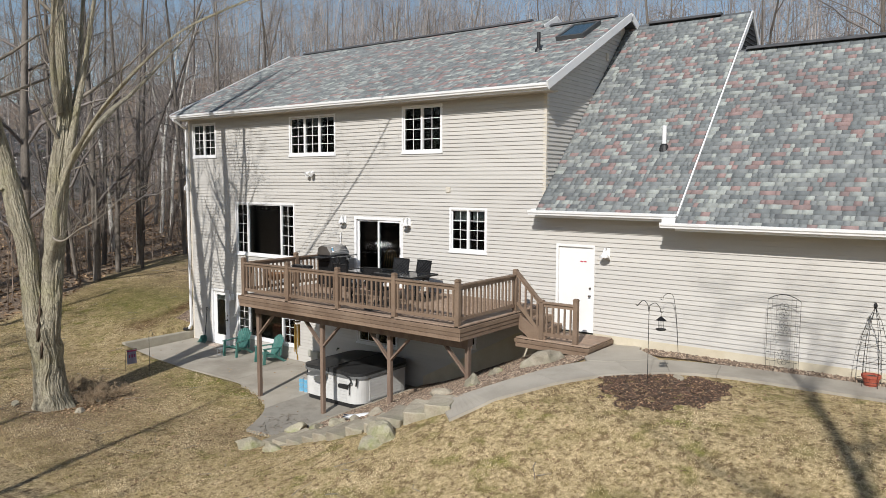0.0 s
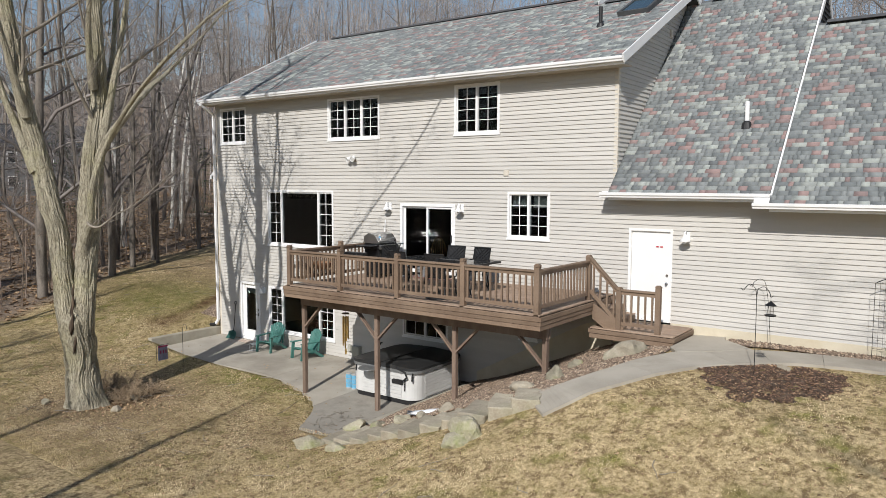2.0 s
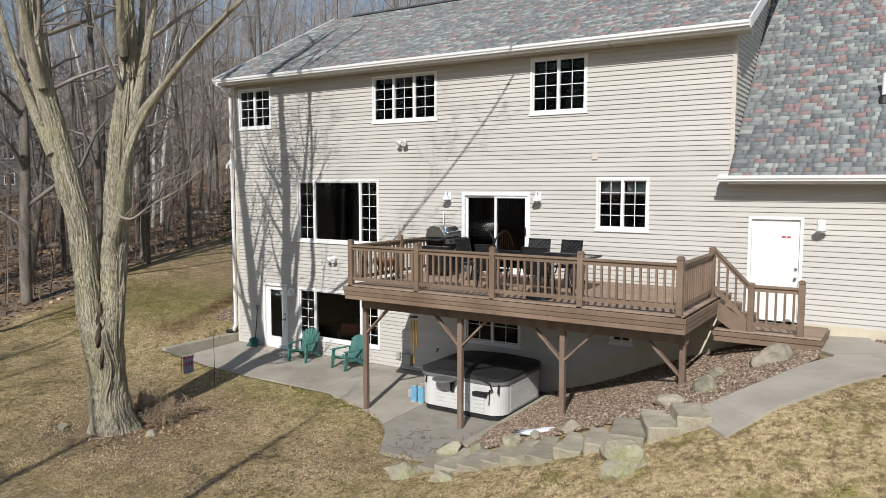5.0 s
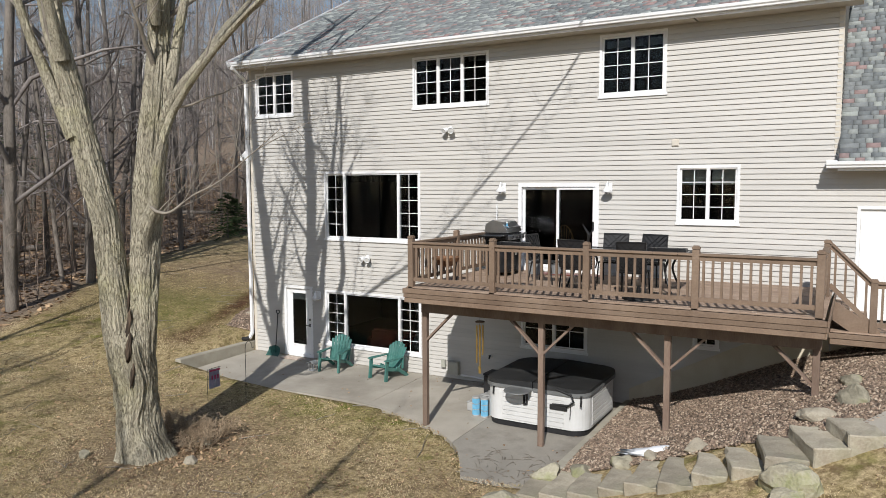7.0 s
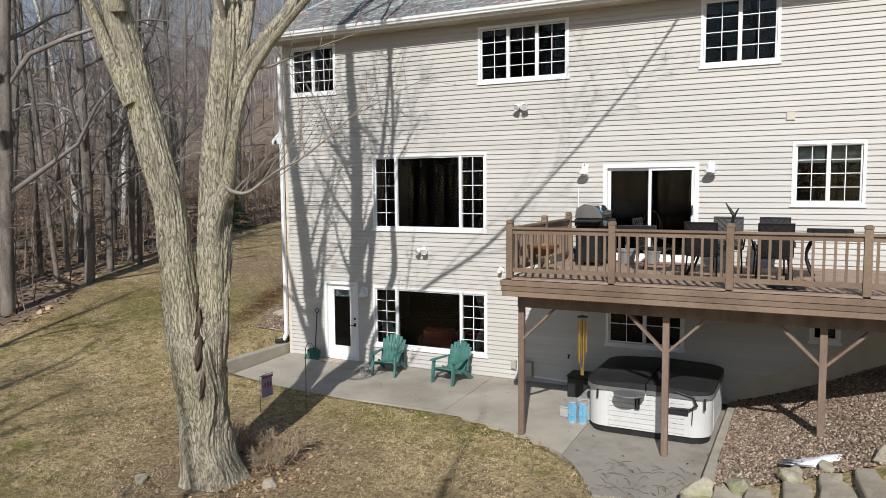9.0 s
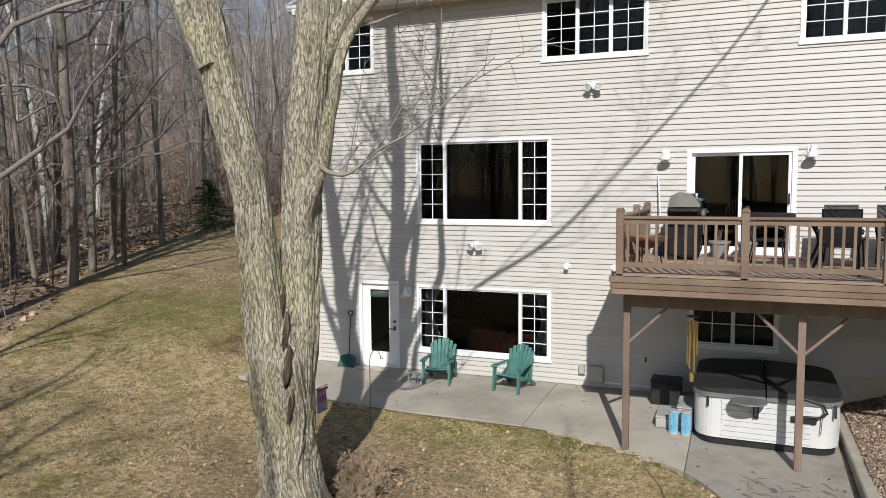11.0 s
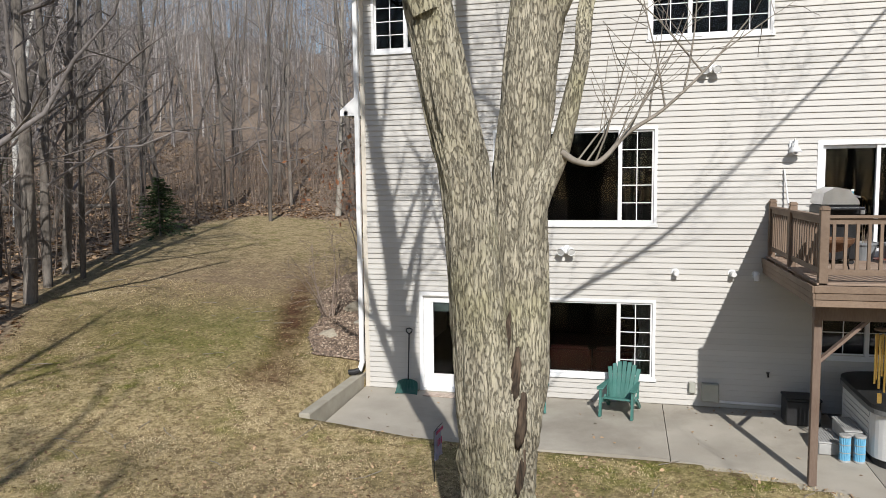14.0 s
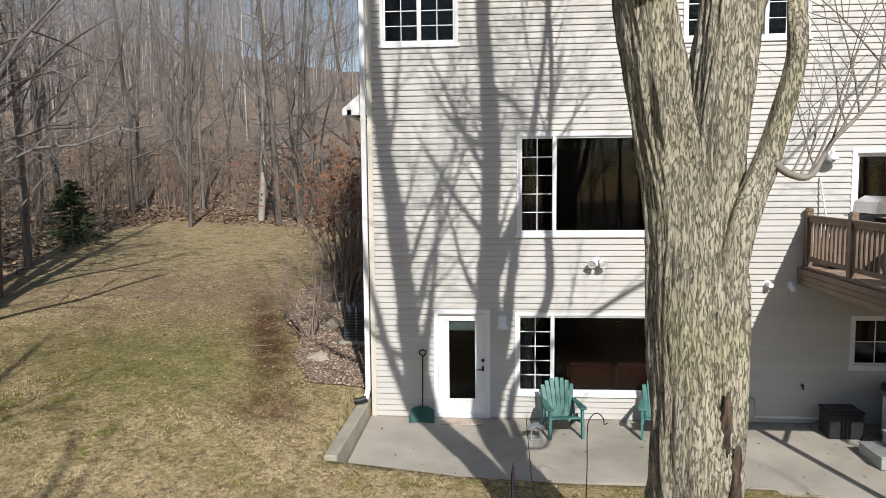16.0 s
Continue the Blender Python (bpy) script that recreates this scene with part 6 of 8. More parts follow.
for x0, x1 in ((-11.73, -11.24), (-11.13, -10.63)):
    t = thing("roller_blind", pose((x0 + x1) / 2, 16.05, 4.78), "pale green roller blind half lowered in the kitchen window", "blind", "kitchen blinds")
    h = (x1 - x0) / 2
    part("fabric", bevelled(-h, h, 0, 0.006, 0, 0.28, 0.001), BLIND, t)
    part("bottom_bar", bevelled(-h, h, -0.004, 0.01, -0.02, 0.0, 0.002), BLIND, t)

t = thing("sofa", pose(-19.2, 16.75, 0.0), "red-brown leather sofa behind the basement window", "sofa")
part("seat_base", bevelled(-0.85, 0.95, 0.05, 0.8, 0.0, 0.42, 0.04, seg=2), LEATHER, t)
for x0, x1 in ((-0.85, 0.02), (0.05, 0.95)):
    part("back_cushion", bevelled(x0, x1, -0.2, 0.08, 0.1, 0.86, 0.07, seg=3), LEATHER, t, smooth=False)
for x0, x1 in ((-1.03, -0.86), (0.96, 1.12)):
    part("armrest", bevelled(x0, x1, -0.15, 0.8, 0.0, 0.62, 0.06, seg=3), LEATHER, t)

t = thing("windsor_chair", pose(-14.55, 16.75, 2.74, 0, 0, 200), "honey oak hoop-back chair behind the patio door", "chair")
bm = bmesh.new()
lathe(bm, [(0.2, 0.42), (0.23, 0.44), (0.22, 0.47), (0.1, 0.46)], 18)
part("seat", bm, WOOD_CHAIR, t)
bm = bmesh.new()
arc = [(-0.24 * math.cos(a), 0.2 + 0.03 * math.sin(a), 0.47 + 0.62 * math.sin(a)) for a in np.linspace(0, math.pi, 13)]
tube(bm, arc, 0.014, 8)
part("hoop", bm, WOOD_CHAIR, t)
for k in range(-3, 4):
    bm = bmesh.new()
    tube(bm, [(k * 0.045, 0.18, 0.46), (k * 0.06, 0.22, 0.47 + 0.6 * math.sqrt(max(0.05, 1 - (k * 0.06 / 0.24) ** 2)))], 0.007, 6)
    part("spindle", bm, WOOD_CHAIR, t)
for sx in (-1, 1):
    for sy in (-1, 1):
        bm = bmesh.new()
        tube(bm, [(sx * 0.13, sy * 0.13, 0.43), (sx * 0.2, sy * 0.2, 0)], [0.018, 0.013], 8)
        part("leg", bm, WOOD_CHAIR, t)


# ---- patio things ----
def adirondack():
    t = thing("adirondack_chair", pose(0, 0, 0), "green resin adirondack chair on the patio", "chair", "patio chairs")
    for k in range(5):
        y = -0.42 + k * 0.105
        z = 0.37 - 0.028 * k
        part("seat_slat", bevelled(-0.27, 0.27, y, y + 0.095, z - 0.025, z, 0.008, pose(0, 0, 0)), GREEN_PLASTIC, t)
    for k in range(7):
        u = (k - 3) / 3
        h = 0.80 - 0.13 * u * u
        bm = bevelled(-0.041, 0.041, -0.012, 0.012, 0, h, 0.007)
        bm.transform(pose(u * 0.205, 0.1, 0.2, -22, u * 8, 0))
        part("back_slat", bm, GREEN_PLASTIC, t)
    for z, w in ((0.45, 0.25), (0.72, 0.27)):
        bm = bevelled(-w, w, -0.015, 0.015, -0.03, 0.03, 0.006)
        bm.transform(pose(0, 0.12 + (z - 0.2) * 0.404, z, -22))
        part("back_rail", bm, GREEN_PLASTIC, t)
    for s in (-1, 1):
        bm = bmesh.new()
        prism(bm, [(s * 0.25, -0.47), (s * 0.37, -0.5), (s * 0.4, -0.38), (s * 0.36, 0.0), (s * 0.33, 0.26), (s * 0.27, 0.26)][::s], 0.54, 0.57)
        bmesh.ops.recalc_face_normals(bm, faces=bm.faces[:])
        bmesh.ops.bevel(bm, geom=bm.edges[:], offset=0.008, segments=1, affect="EDGES")
        part("armrest", bm, GREEN_PLASTIC, t)
        bm = bmesh.new()
        beam(bm, (s * 0.31, -0.4, 0.545), (s * 0.31, -0.46, 0.0), 0.045, 0.1, Vector((0, 1, 0)))
        part("front_leg", bm, GREEN_PLASTIC, t)
        bm = bmesh.new()
        beam(bm, (s * 0.31, -0.05, 0.3), (s * 0.31, 0.4, 0.0), 0.04, 0.09, Vector((0, 1, 0)))
        part("rear_leg", bm, GREEN_PLASTIC, t)
        bm = bmesh.new()
        beam(bm, (s * 0.285, -0.44, 0.33), (s * 0.285, 0.12, 0.21), 0.03, 0.09)
        part("side_rail", bm, GREEN_PLASTIC, t)
        bm = bmesh.new()
        beam(bm, (s * 0.3, 0.24, 0.54), (s * 0.3, 0.2, 0.24), 0.04, 0.05, Vector((0, 1, 0)))
        part("arm_support", bm, GREEN_PLASTIC, t)
    return t


chair = adirondack()
chair.matrix_world = pose(-20.27, 15.33, patio_z(0, 15.33), 0, 0, 9)
chair.scale = (0.9, 0.9, 0.9)
copy_thing(chair, pose(-18.6, 15.33, patio_z(0, 15.33), 0, 0, -11))

t = thing("snow_shovel", pose(-22.72, 15.72, patio_z(0, 15.72)), "green plastic snow shovel with black handle leaning by the door", "shovel")
bm = bmesh.new()
tube(bm, [(0, -0.02, 0.24), (0.0, 0.04, 0.7), (0.0, 0.09, 1.16)], 0.014, 8)
part("shaft", bm, BLACK_PLASTIC, t)
bm = bmesh.new()
tube(bm, [(0, 0.09, 1.15), (-0.055, 0.095, 1.2), (-0.06, 0.1, 1.25), (0, 0.1, 1.27), (0.06, 0.1, 1.25), (0.055, 0.095, 1.2), (0, 0.09, 1.15)], 0.014, 8)
part("grip", bm, BLACK_PLASTIC, t)
bm = bmesh.new()
rows = []
for j in range(6):
    f = j / 5
    rows.append([bm.verts.new(((i / 8 - 0.5) * (0.46 - 0.05 * f), -0.13 * (1 - f) ** 2 - 0.02 + 0.05 * (2 * i / 8 - 1) ** 2 * -1, 0.005 + 0.27 * f - 0.05 * f * (2 * i / 8 - 1) ** 2)) for i in range(9)])
for j in range(5):
    for i in range(8):
        bm.faces.new((rows[j][i], rows[j][i + 1], rows[j + 1][i + 1], rows[j + 1][i]))
bmesh.ops.solidify(bm, geom=bm.faces[:], thickness=0.008)
part("scoop", bm, GREEN_PLASTIC, t, "dark green plastic scoop")
for k in range(-2, 3):
    bm = bmesh.new()
    beam(bm, (k * 0.08, -0.11, 0.05), (k * 0.05, -0.035, 0.25), 0.012, 0.02)
    part("rib", bm, GREEN_PLASTIC, t)

t = thing("door_mat", pose(-22.0, 15.62, patio_z(0, 15.62) + 0.001), "speckled pinkish door mat", "mat")
part("mat_body", bevelled(-0.37, 0.37, -0.14, 0.14, 0, 0.018, 0.006), MAT, t)


def hot_tub():
    x0, x1, y0, y1 = -15.0, -12.86, 13.42, 15.5
    cx, cy = (x0 + x1) / 2, (y0 + y1) / 2
    t = thing("hot_tub", pose(cx, cy, patio_z(0, cy) - 0.02), "pale grey hot tub with dark folding cover", "hot tub")
    a, b = (x1 - x0) / 2, (y1 - y0) / 2
    bm = bmesh.new()
    prism(bm, rounded(-a + 0.04, a - 0.04, -b + 0.04, b - 0.04, 0.3, 6), 0, 0.12)
    part("base", bm, BLACK_PLASTIC, t, "black moulded base")
    bm = bmesh.new()
    prism(bm, rounded(-a, a, -b, b, 0.34, 8), 0.121, 0.80)
    part("cabinet", bm, TUB_WHITE, t)
    for k in range(7):
        z = 0.16 + 0.087 * k
        for m_ in (pose(0, -b, 0), pose(0, b, 0, 0, 0, 180), pose(a, 0, 0, 0, 0, 90), pose(-a, 0, 0, 0, 0, 270)):
            w = a - 0.42
            part("panel_board", bevelled(-w, w, -0.014, -0.002, z, z + 0.078, 0.004, m_), TUB_WHITE, t)
    bm = bmesh.new()
    prism(bm, rounded(-a - 0.02, a + 0.02, -b - 0.02, b + 0.02, 0.34, 8), 0.801, 0.84)
    part("rim", bm, TUB_TRIM, t)
    for s in (-1, 1):
        bm = bmesh.new()
        poly = rounded(-a - 0.03, a + 0.03, -b - 0.03, b + 0.03, 0.34, 8)
        edge = [p for p in poly if p[0] * s > 0.012]
        edge = edge + [(0.012 * s, -b - 0.03), (0.012 * s, b + 0.03)]
        mx = sum(p[0] for p in edge) / len(edge)
        edge.sort(key=lambda p: math.atan2(p[1], p[0] - mx))
        prism(bm, edge, 0.842, lambda x, y: 0.925 + 0.05 * (1 - abs(x) / a))
        bmesh.ops.bevel(bm, geom=[e for e in bm.edges if e.calc_face_angle(0) > 0.9], offset=0.025, segments=2, affect="EDGES")
        c = part("cover_half", bm, TUB_COVER, t, "dark grey vinyl cover half")
        bm = bmesh.new()
        prism(bm, [(x * 1.006, y * 1.006) for x, y in edge], 0.79, 0.86)
        part("cover_skirt", bm, TUB_TRIM, c)
    bm = bmesh.new()
    lathe(bm, [(0.24, 0), (0.27, 0.012), (0.26, 0.03), (0.0, 0.035)], 24, (-0.25, -b - 0.2, 0.8))
    tray = part("side_tray", bm, TUB_TRIM, t, "dark swing-out drinks tray")
    bm = bmesh.new()
    ring(bm, -0.18, -0.1, -b - 0.075, -b - 0.02, 0.52, 0.74, 0.02)
    part("tray_bracket", bm, BLACK_PLASTIC, tray)
    bm = bmesh.new()
    tube(bm, [(0.42, -b - 0.03, 0.6), (0.75, -b - 0.06, 0.62), (0.86, -b - 0.06, 0.7), (0.8, -b - 0.05, 0.83), (0.5, -b - 0.03, 0.9)], 0.022, 8)
    part("cover_lifter", bm, BLACK_PLASTIC, t, "black cover-lift arm")
    part("lifter_bracket", bevelled(0.36, 0.72, -b - 0.05, -b - 0.015, 0.5, 0.6, 0.012), BLACK_PLASTIC, t)
    bm = bmesh.new()
    beam(bm, (0.8, -b - 0.05, 0.7), (0.78, -b - 0.05, 0.36), 0.03, 0.008)
    part("strap", bm, BLACK_PLASTIC, t)
    for x in (-0.86, 0.98):
        bm = bmesh.new()
        beam(bm, (x, -b + 0.02, 0.82), (x, -b - 0.005, 0.62), 0.035, 0.02)
        part("clip", bm, BLACK_PLASTIC, t)


hot_tub()


def filter_cartridge(x, y):
    t = thing("filter_cartridge", pose(x, y, patio_z(x, y)), "blue pleated tub filter cartridge standing on the patio", "filter", "tub filters")
    bm = bmesh.new()
    n = 40
    lo = [bm.verts.new(((0.07 + 0.008 * (i % 2)) * math.cos(6.283 * i / n), (0.07 + 0.008 * (i % 2)) * math.sin(6.283 * i / n), 0.03)) for i in range(n)]
    hi = [bm.verts.new((v.co.x, v.co.y, 0.38)) for v in lo]
    for i in range(n):
        bm.faces.new((lo[i], lo[(i + 1) % n], hi[(i + 1) % n], hi[i]))
    part("pleats", bm, BLUE, t)
    for z in (0.0, 0.38):
        bm = bmesh.new()
        lathe(bm, [(0.082, z), (0.084, z + 0.015), (0.08, z + 0.03)], 20)
        part("end_cap", bm, CLEAR_GREY, t)
    for z in (0.14, 0.26):
        bm = bmesh.new()
        lathe(bm, [(0.081, z), (0.081, z + 0.012)], 20)
        part("band", bm, CLEAR_GREY, t)


filter_cartridge(-15.34, 13.72), filter_cartridge(-15.14, 13.72)
t = thing("tub_step", pose(-15.3, 14.2, patio_z(0, 14.2)), "grey ribbed plastic two-step by the hot tub", "step stool")
for x0, x1, h in ((-0.35, -0.02, 0.2), (0.0, 0.26, 0.4)):
    part("step_box", bevelled(x0, x1, -0.3, 0.4, 0, h - 0.03, 0.01), CLEAR_GREY, t)
    tread = part("tread", bevelled(x0 - 0.01, x1 + 0.005, -0.31, 0.41, h - 0.028, h, 0.01), CLEAR_GREY, t)
    for k in range(7):
        u = x0 + 0.03 + (x1 - x0 - 0.05) * k / 7
        bm = bmesh.new()
        box(bm, u, u + 0.012, -0.28, 0.38, h + 0.001, h + 0.007)
        part("tread_rib", bm, CLEAR_GREY, tread)
t = thing("storage_box", pose(-15.6, 15.35, patio_z(0, 15.35)), "black lidded storage box by the wall", "box")
part("body", bevelled(-0.27, 0.27, -0.22, 0.22, 0, 0.42, 0.015), BLACK_PLASTIC, t)
part("lid", bevelled(-0.285, 0.285, -0.235, 0.235, 0.422, 0.47, 0.015), BLACK_PLASTIC, t)

t = thing("wind_chime", pose(-15.04, 13.3, 2.02), "brass tube wind chime hanging from the deck", "wind chime")
bm = bmesh.new()
lathe(bm, [(0.09, 0), (0.1, 0.012), (0.09, 0.025)], 18)
part("top_ring", bm, DECK, t, "dark wooden ring")
for k in range(6):
    a = 6.283 * k / 6
    bm = bmesh.new()
    tube(bm, [(0.07 * math.cos(a), 0.07 * math.sin(a), -0.06), (0.07 * math.cos(a), 0.07 * math.sin(a), -0.62 - 0.05 * k)], 0.015, 8)
    part("chime_tube", bm, BRASS, t)
bm = bmesh.new()
tube(bm, [(0, 0, 0.5), (0, 0, -0.9)], 0.003, 5)
part("cord", bm, BLACK_PLASTIC, t)
part("sail", bevelled(-0.03, 0.03, -0.004, 0.004, -1.05, -0.9, 0.003), BRASS, t)

t = thing("lantern", pose(-20.72, 14.9, patio_z(0, 14.9)), "small grey metal patio lantern with a pitched roof", "lantern")
part("base", bevelled(-0.1, 0.1, -0.08, 0.08, 0, 0.02, 0.004), GALV, t)
for sx in (-1, 1):
    for sy in (-1, 1):
        part("post", bevelled(sx * 0.075 - 0.006, sx * 0.075 + 0.006, sy * 0.06 - 0.006, sy * 0.06 + 0.006, 0.021, 0.2, 0.001), GALV, t)
for s in (-1, 1):
    bm = bmesh.new()
    beam(bm, (s * 0.07, -0.1, 0.225), (s * 0.07, 0.1, 0.225), 0.16, 0.012)
    bm.transform(Matrix.Translation((s * 0.07, 0, 0.225)) @ pose(0, 0, 0, 0, s * 24, 0) @ Matrix.Translation((-s * 0.07, 0, -0.225)))
    part("roof_slope", bm, GALV, t)

# ---- garden ironwork ----
def hook_pole(name, m, pts, label, r=0.0065):
    t = thing(name, m, label, "garden hook", "garden hooks")
    for p in pts:
        bm = bmesh.new()
        tube(bm, smooth_line(p, 4), r, 6)
        part("rod", bm, BLACK_METAL, t)
    return t


hx, hy, hz = on_land(-5.07, 13.1)
t = hook_pole("garden_hook", pose(hx, hy, hz, 0, 0, 8) @ Matrix.Diagonal((1, 1, 0.93, 1)), [[(0, 0, -0.1), (0, 0, 0.9), (0.0, 0, 1.55), (0.05, 0, 1.66), (0.13, 0, 1.68), (0.2, 0, 1.58), (0.22, 0, 1.5), (0.26, 0, 1.53)], [(0, 0, 1.45), (-0.03, 0, 1.64), (-0.11, 0, 1.72), (-0.18, 0, 1.66), (-0.22, 0, 1.6), (-0.26, 0, 1.64)]], "black double shepherd's hook in the mulch bed")
t = thing("bird_feeder", pose(hx + 0.22, hy + 0.03, hz + 1.08) @ Matrix.Scale(0.64, 4), "dark metal tray bird feeder hanging from a hook", "bird feeder")
bm = bmesh.new()
lathe(bm, [(0.15, 0.27), (0.08, 0.33), (0.015, 0.38), (0.0, 0.4)], 20)
part("roof", bm, BLACK_METAL, t)
bm = bmesh.new()
lathe(bm, [(0.13, -0.02), (0.145, 0.0), (0.145, 0.02), (0.13, 0.02)], 20)
part("tray", bm, BLACK_METAL, t)
bm = bmesh.new()
tube(bm, [(0, 0, 0), (0, 0, 0.5)], 0.004, 5)
part("wire", bm, BLACK_METAL, t)
for k in range(8):
    a = 6.283 * k / 8
    bm = bmesh.new()
    tube(bm, [(0.075 * math.cos(a), 0.075 * math.sin(a), 0.01), (0.075 * math.cos(a), 0.075 * math.sin(a), 0.3)], 0.004, 4)
    part("cage_bar", bm, BLACK_METAL, t)
hx, hy, hz = on_land(-5.33, 15.55)
hook_pole("garden_hook", pose(hx, hy, hz, 0, 0, 0) @ Matrix.Diagonal((0.85, 1, 0.81, 1)), [[(0, 0, -0.1), (-0.08, 0, 1.0), (-0.15, 0, 1.5), (-0.2, 0, 1.68), (-0.32, 0, 1.72), (-0.44, 0, 1.62), (-0.46, 0, 1.52), (-0.52, 0, 1.55)]], "leaning black shepherd's hook by the garage wall")

hx, hy, hz = on_land(-3.25, 15.52)
t = thing("trellis", pose(hx, hy, hz) @ Matrix.Diagonal((0.69, 1, 0.97, 1)), "black wire garden trellis with arched top", "trellis")
for u in (-0.44, -0.32, -0.2, 0.2, 0.32, 0.44):
    bm = bmesh.new()
    tube(bm, [(u, 0, -0.05), (u, 0, 1.52 + 0.12 * (1 - (u / 0.44) ** 2))], 0.006 if abs(u) > 0.4 else 0.0035, 6)
    part("upright", bm, BLACK_METAL, t)
bm = bmesh.new()
tube(bm, [(u, 0, 1.52 + 0.12 * (1 - (u / 0.44) ** 2)) for u in np.linspace(-0.44, 0.44, 12)], 0.009, 6)
part("arch", bm, BLACK_METAL, t)
for z in (0.25, 0.42, 0.85, 1.02, 1.4):
    bm = bmesh.new()
    tube(bm, [(-0.44, 0, z), (0.44, 0, z)], 0.004, 5)
    part("crossbar", bm, BLACK_METAL, t)
for z in (0.34, 0.94, 1.3):
    for k in range(6):
        a = 6.283 * k / 6
        bm = bmesh.new()
        c = Vector((0.1 * math.cos(a), 0, z + 0.1 * math.sin(a)))
        tube(bm, [c + Vector((0.07 * math.cos(b), 0, 0.07 * math.sin(b))) for b in np.linspace(0, 6.283, 9)], 0.004, 4, False)
        part("scroll", bm, BLACK_METAL, t)

hx, hy, hz = on_land(-1.68, 15.45)
t = thing("obelisk_trellis", pose(hx, hy, hz), "black wire obelisk plant support", "trellis")
for k in range(6):
    a = 6.283 * k / 6
    bm = bmesh.new()
    tube(bm, [(0.26 * f * math.cos(a), 0.26 * f * math.sin(a), z) for f, z in ((1.0, -0.05), (0.95, 0.5), (0.75, 0.95), (0.45, 1.25), (0.3, 1.33), (0.05, 1.5))], 0.0045, 5)
    part("rod", bm, BLACK_METAL, t)
for z, r in ((0.15, 0.26), (0.5, 0.247), (0.85, 0.21), (1.12, 0.155), (1.3, 0.1)):
    bm = bmesh.new()
    tube(bm, [(r * math.cos(b), r * math.sin(b), z) for b in np.linspace(0, 6.283, 17)], 0.004, 5, False)
    part("ring", bm, BLACK_METAL, t)
bm = bmesh.new()
lathe(bm, [(0.015, 1.48), (0.035, 1.53), (0.03, 1.57), (0.0, 1.62)], 10)
part("finial", bm, BLACK_METAL, t)
t = thing("flower_pot", pose(hx, hy - 0.05, hz + 0.03), "red terracotta flower pot under the wire obelisk", "pot")
bm = bmesh.new()
lathe(bm, [(0.1, 0.0), (0.15, 0.18), (0.165, 0.18), (0.165, 0.23), (0.14, 0.23), (0.12, 0.17)], 20)
part("pot", bm, TERRA, t)
bm = bmesh.new()
lathe(bm, [(0.13, 0.19), (0.1, 0.205), (0.0, 0.21)], 16)
part("soil", bm, MULCH, t)

hx, hy, hz = on_land(-20.2, 12.0)
t = hook_pole("garden_hook", pose(hx, hy, hz, 0, 0, 0), [[(-0.02, 0, -0.1), (0, 0, 0.7), (0.0, 0, 1.25), (0.05, 0, 1.41), (0.13, 0, 1.45), (0.2, 0, 1.38), (0.21, 0, 1.31), (0.26, 0, 1.33)]], "black shepherd's hook on the lawn")
hx, hy, hz = on_land(-21.15, 11.95)
t = thing("garden_flag", pose(hx, hy, hz - 0.27, 0, 0, 86), "small pale blue and pink garden flag on a wire stand", "flag")
bm = bmesh.new()
tube(bm, smooth_line([(-0.18, 0, -0.1), (-0.18, 0, 0.9), (-0.14, 0, 0.98), (0.0, 0, 1.0), (0.2, 0, 1.0)], 3), 0.006, 6)
part("stand", bm, BLACK_METAL, t)
bm = bmesh.new()
g = [[bm.verts.new((-0.13 + 0.3 * i / 6, 0.015 * math.sin(i * 1.3 + j * 0.4), 0.98 - 0.44 * j / 6)) for i in range(7)] for j in range(7)]
for j in range(6):
    for i in range(6):
        bm.faces.new((g[j][i], g[j][i + 1], g[j + 1][i + 1], g[j + 1][i]))
bmesh.ops.solidify(bm, geom=bm.faces[:], thickness=0.003)
cloth = part("cloth", bm, FLAG, t, "pale blue printed cloth with pink band")
part("top_band", bevelled(-0.132, 0.172, -0.024, -0.018, 0.93, 0.975, 0.002), FLAG_RED, cloth)
for k in range(3):
    part("print_bar", bevelled(-0.08 + 0.08 * k, -0.04 + 0.08 * k, -0.024, -0.019, 0.74, 0.84, 0.002), FLAG_RED, cloth)

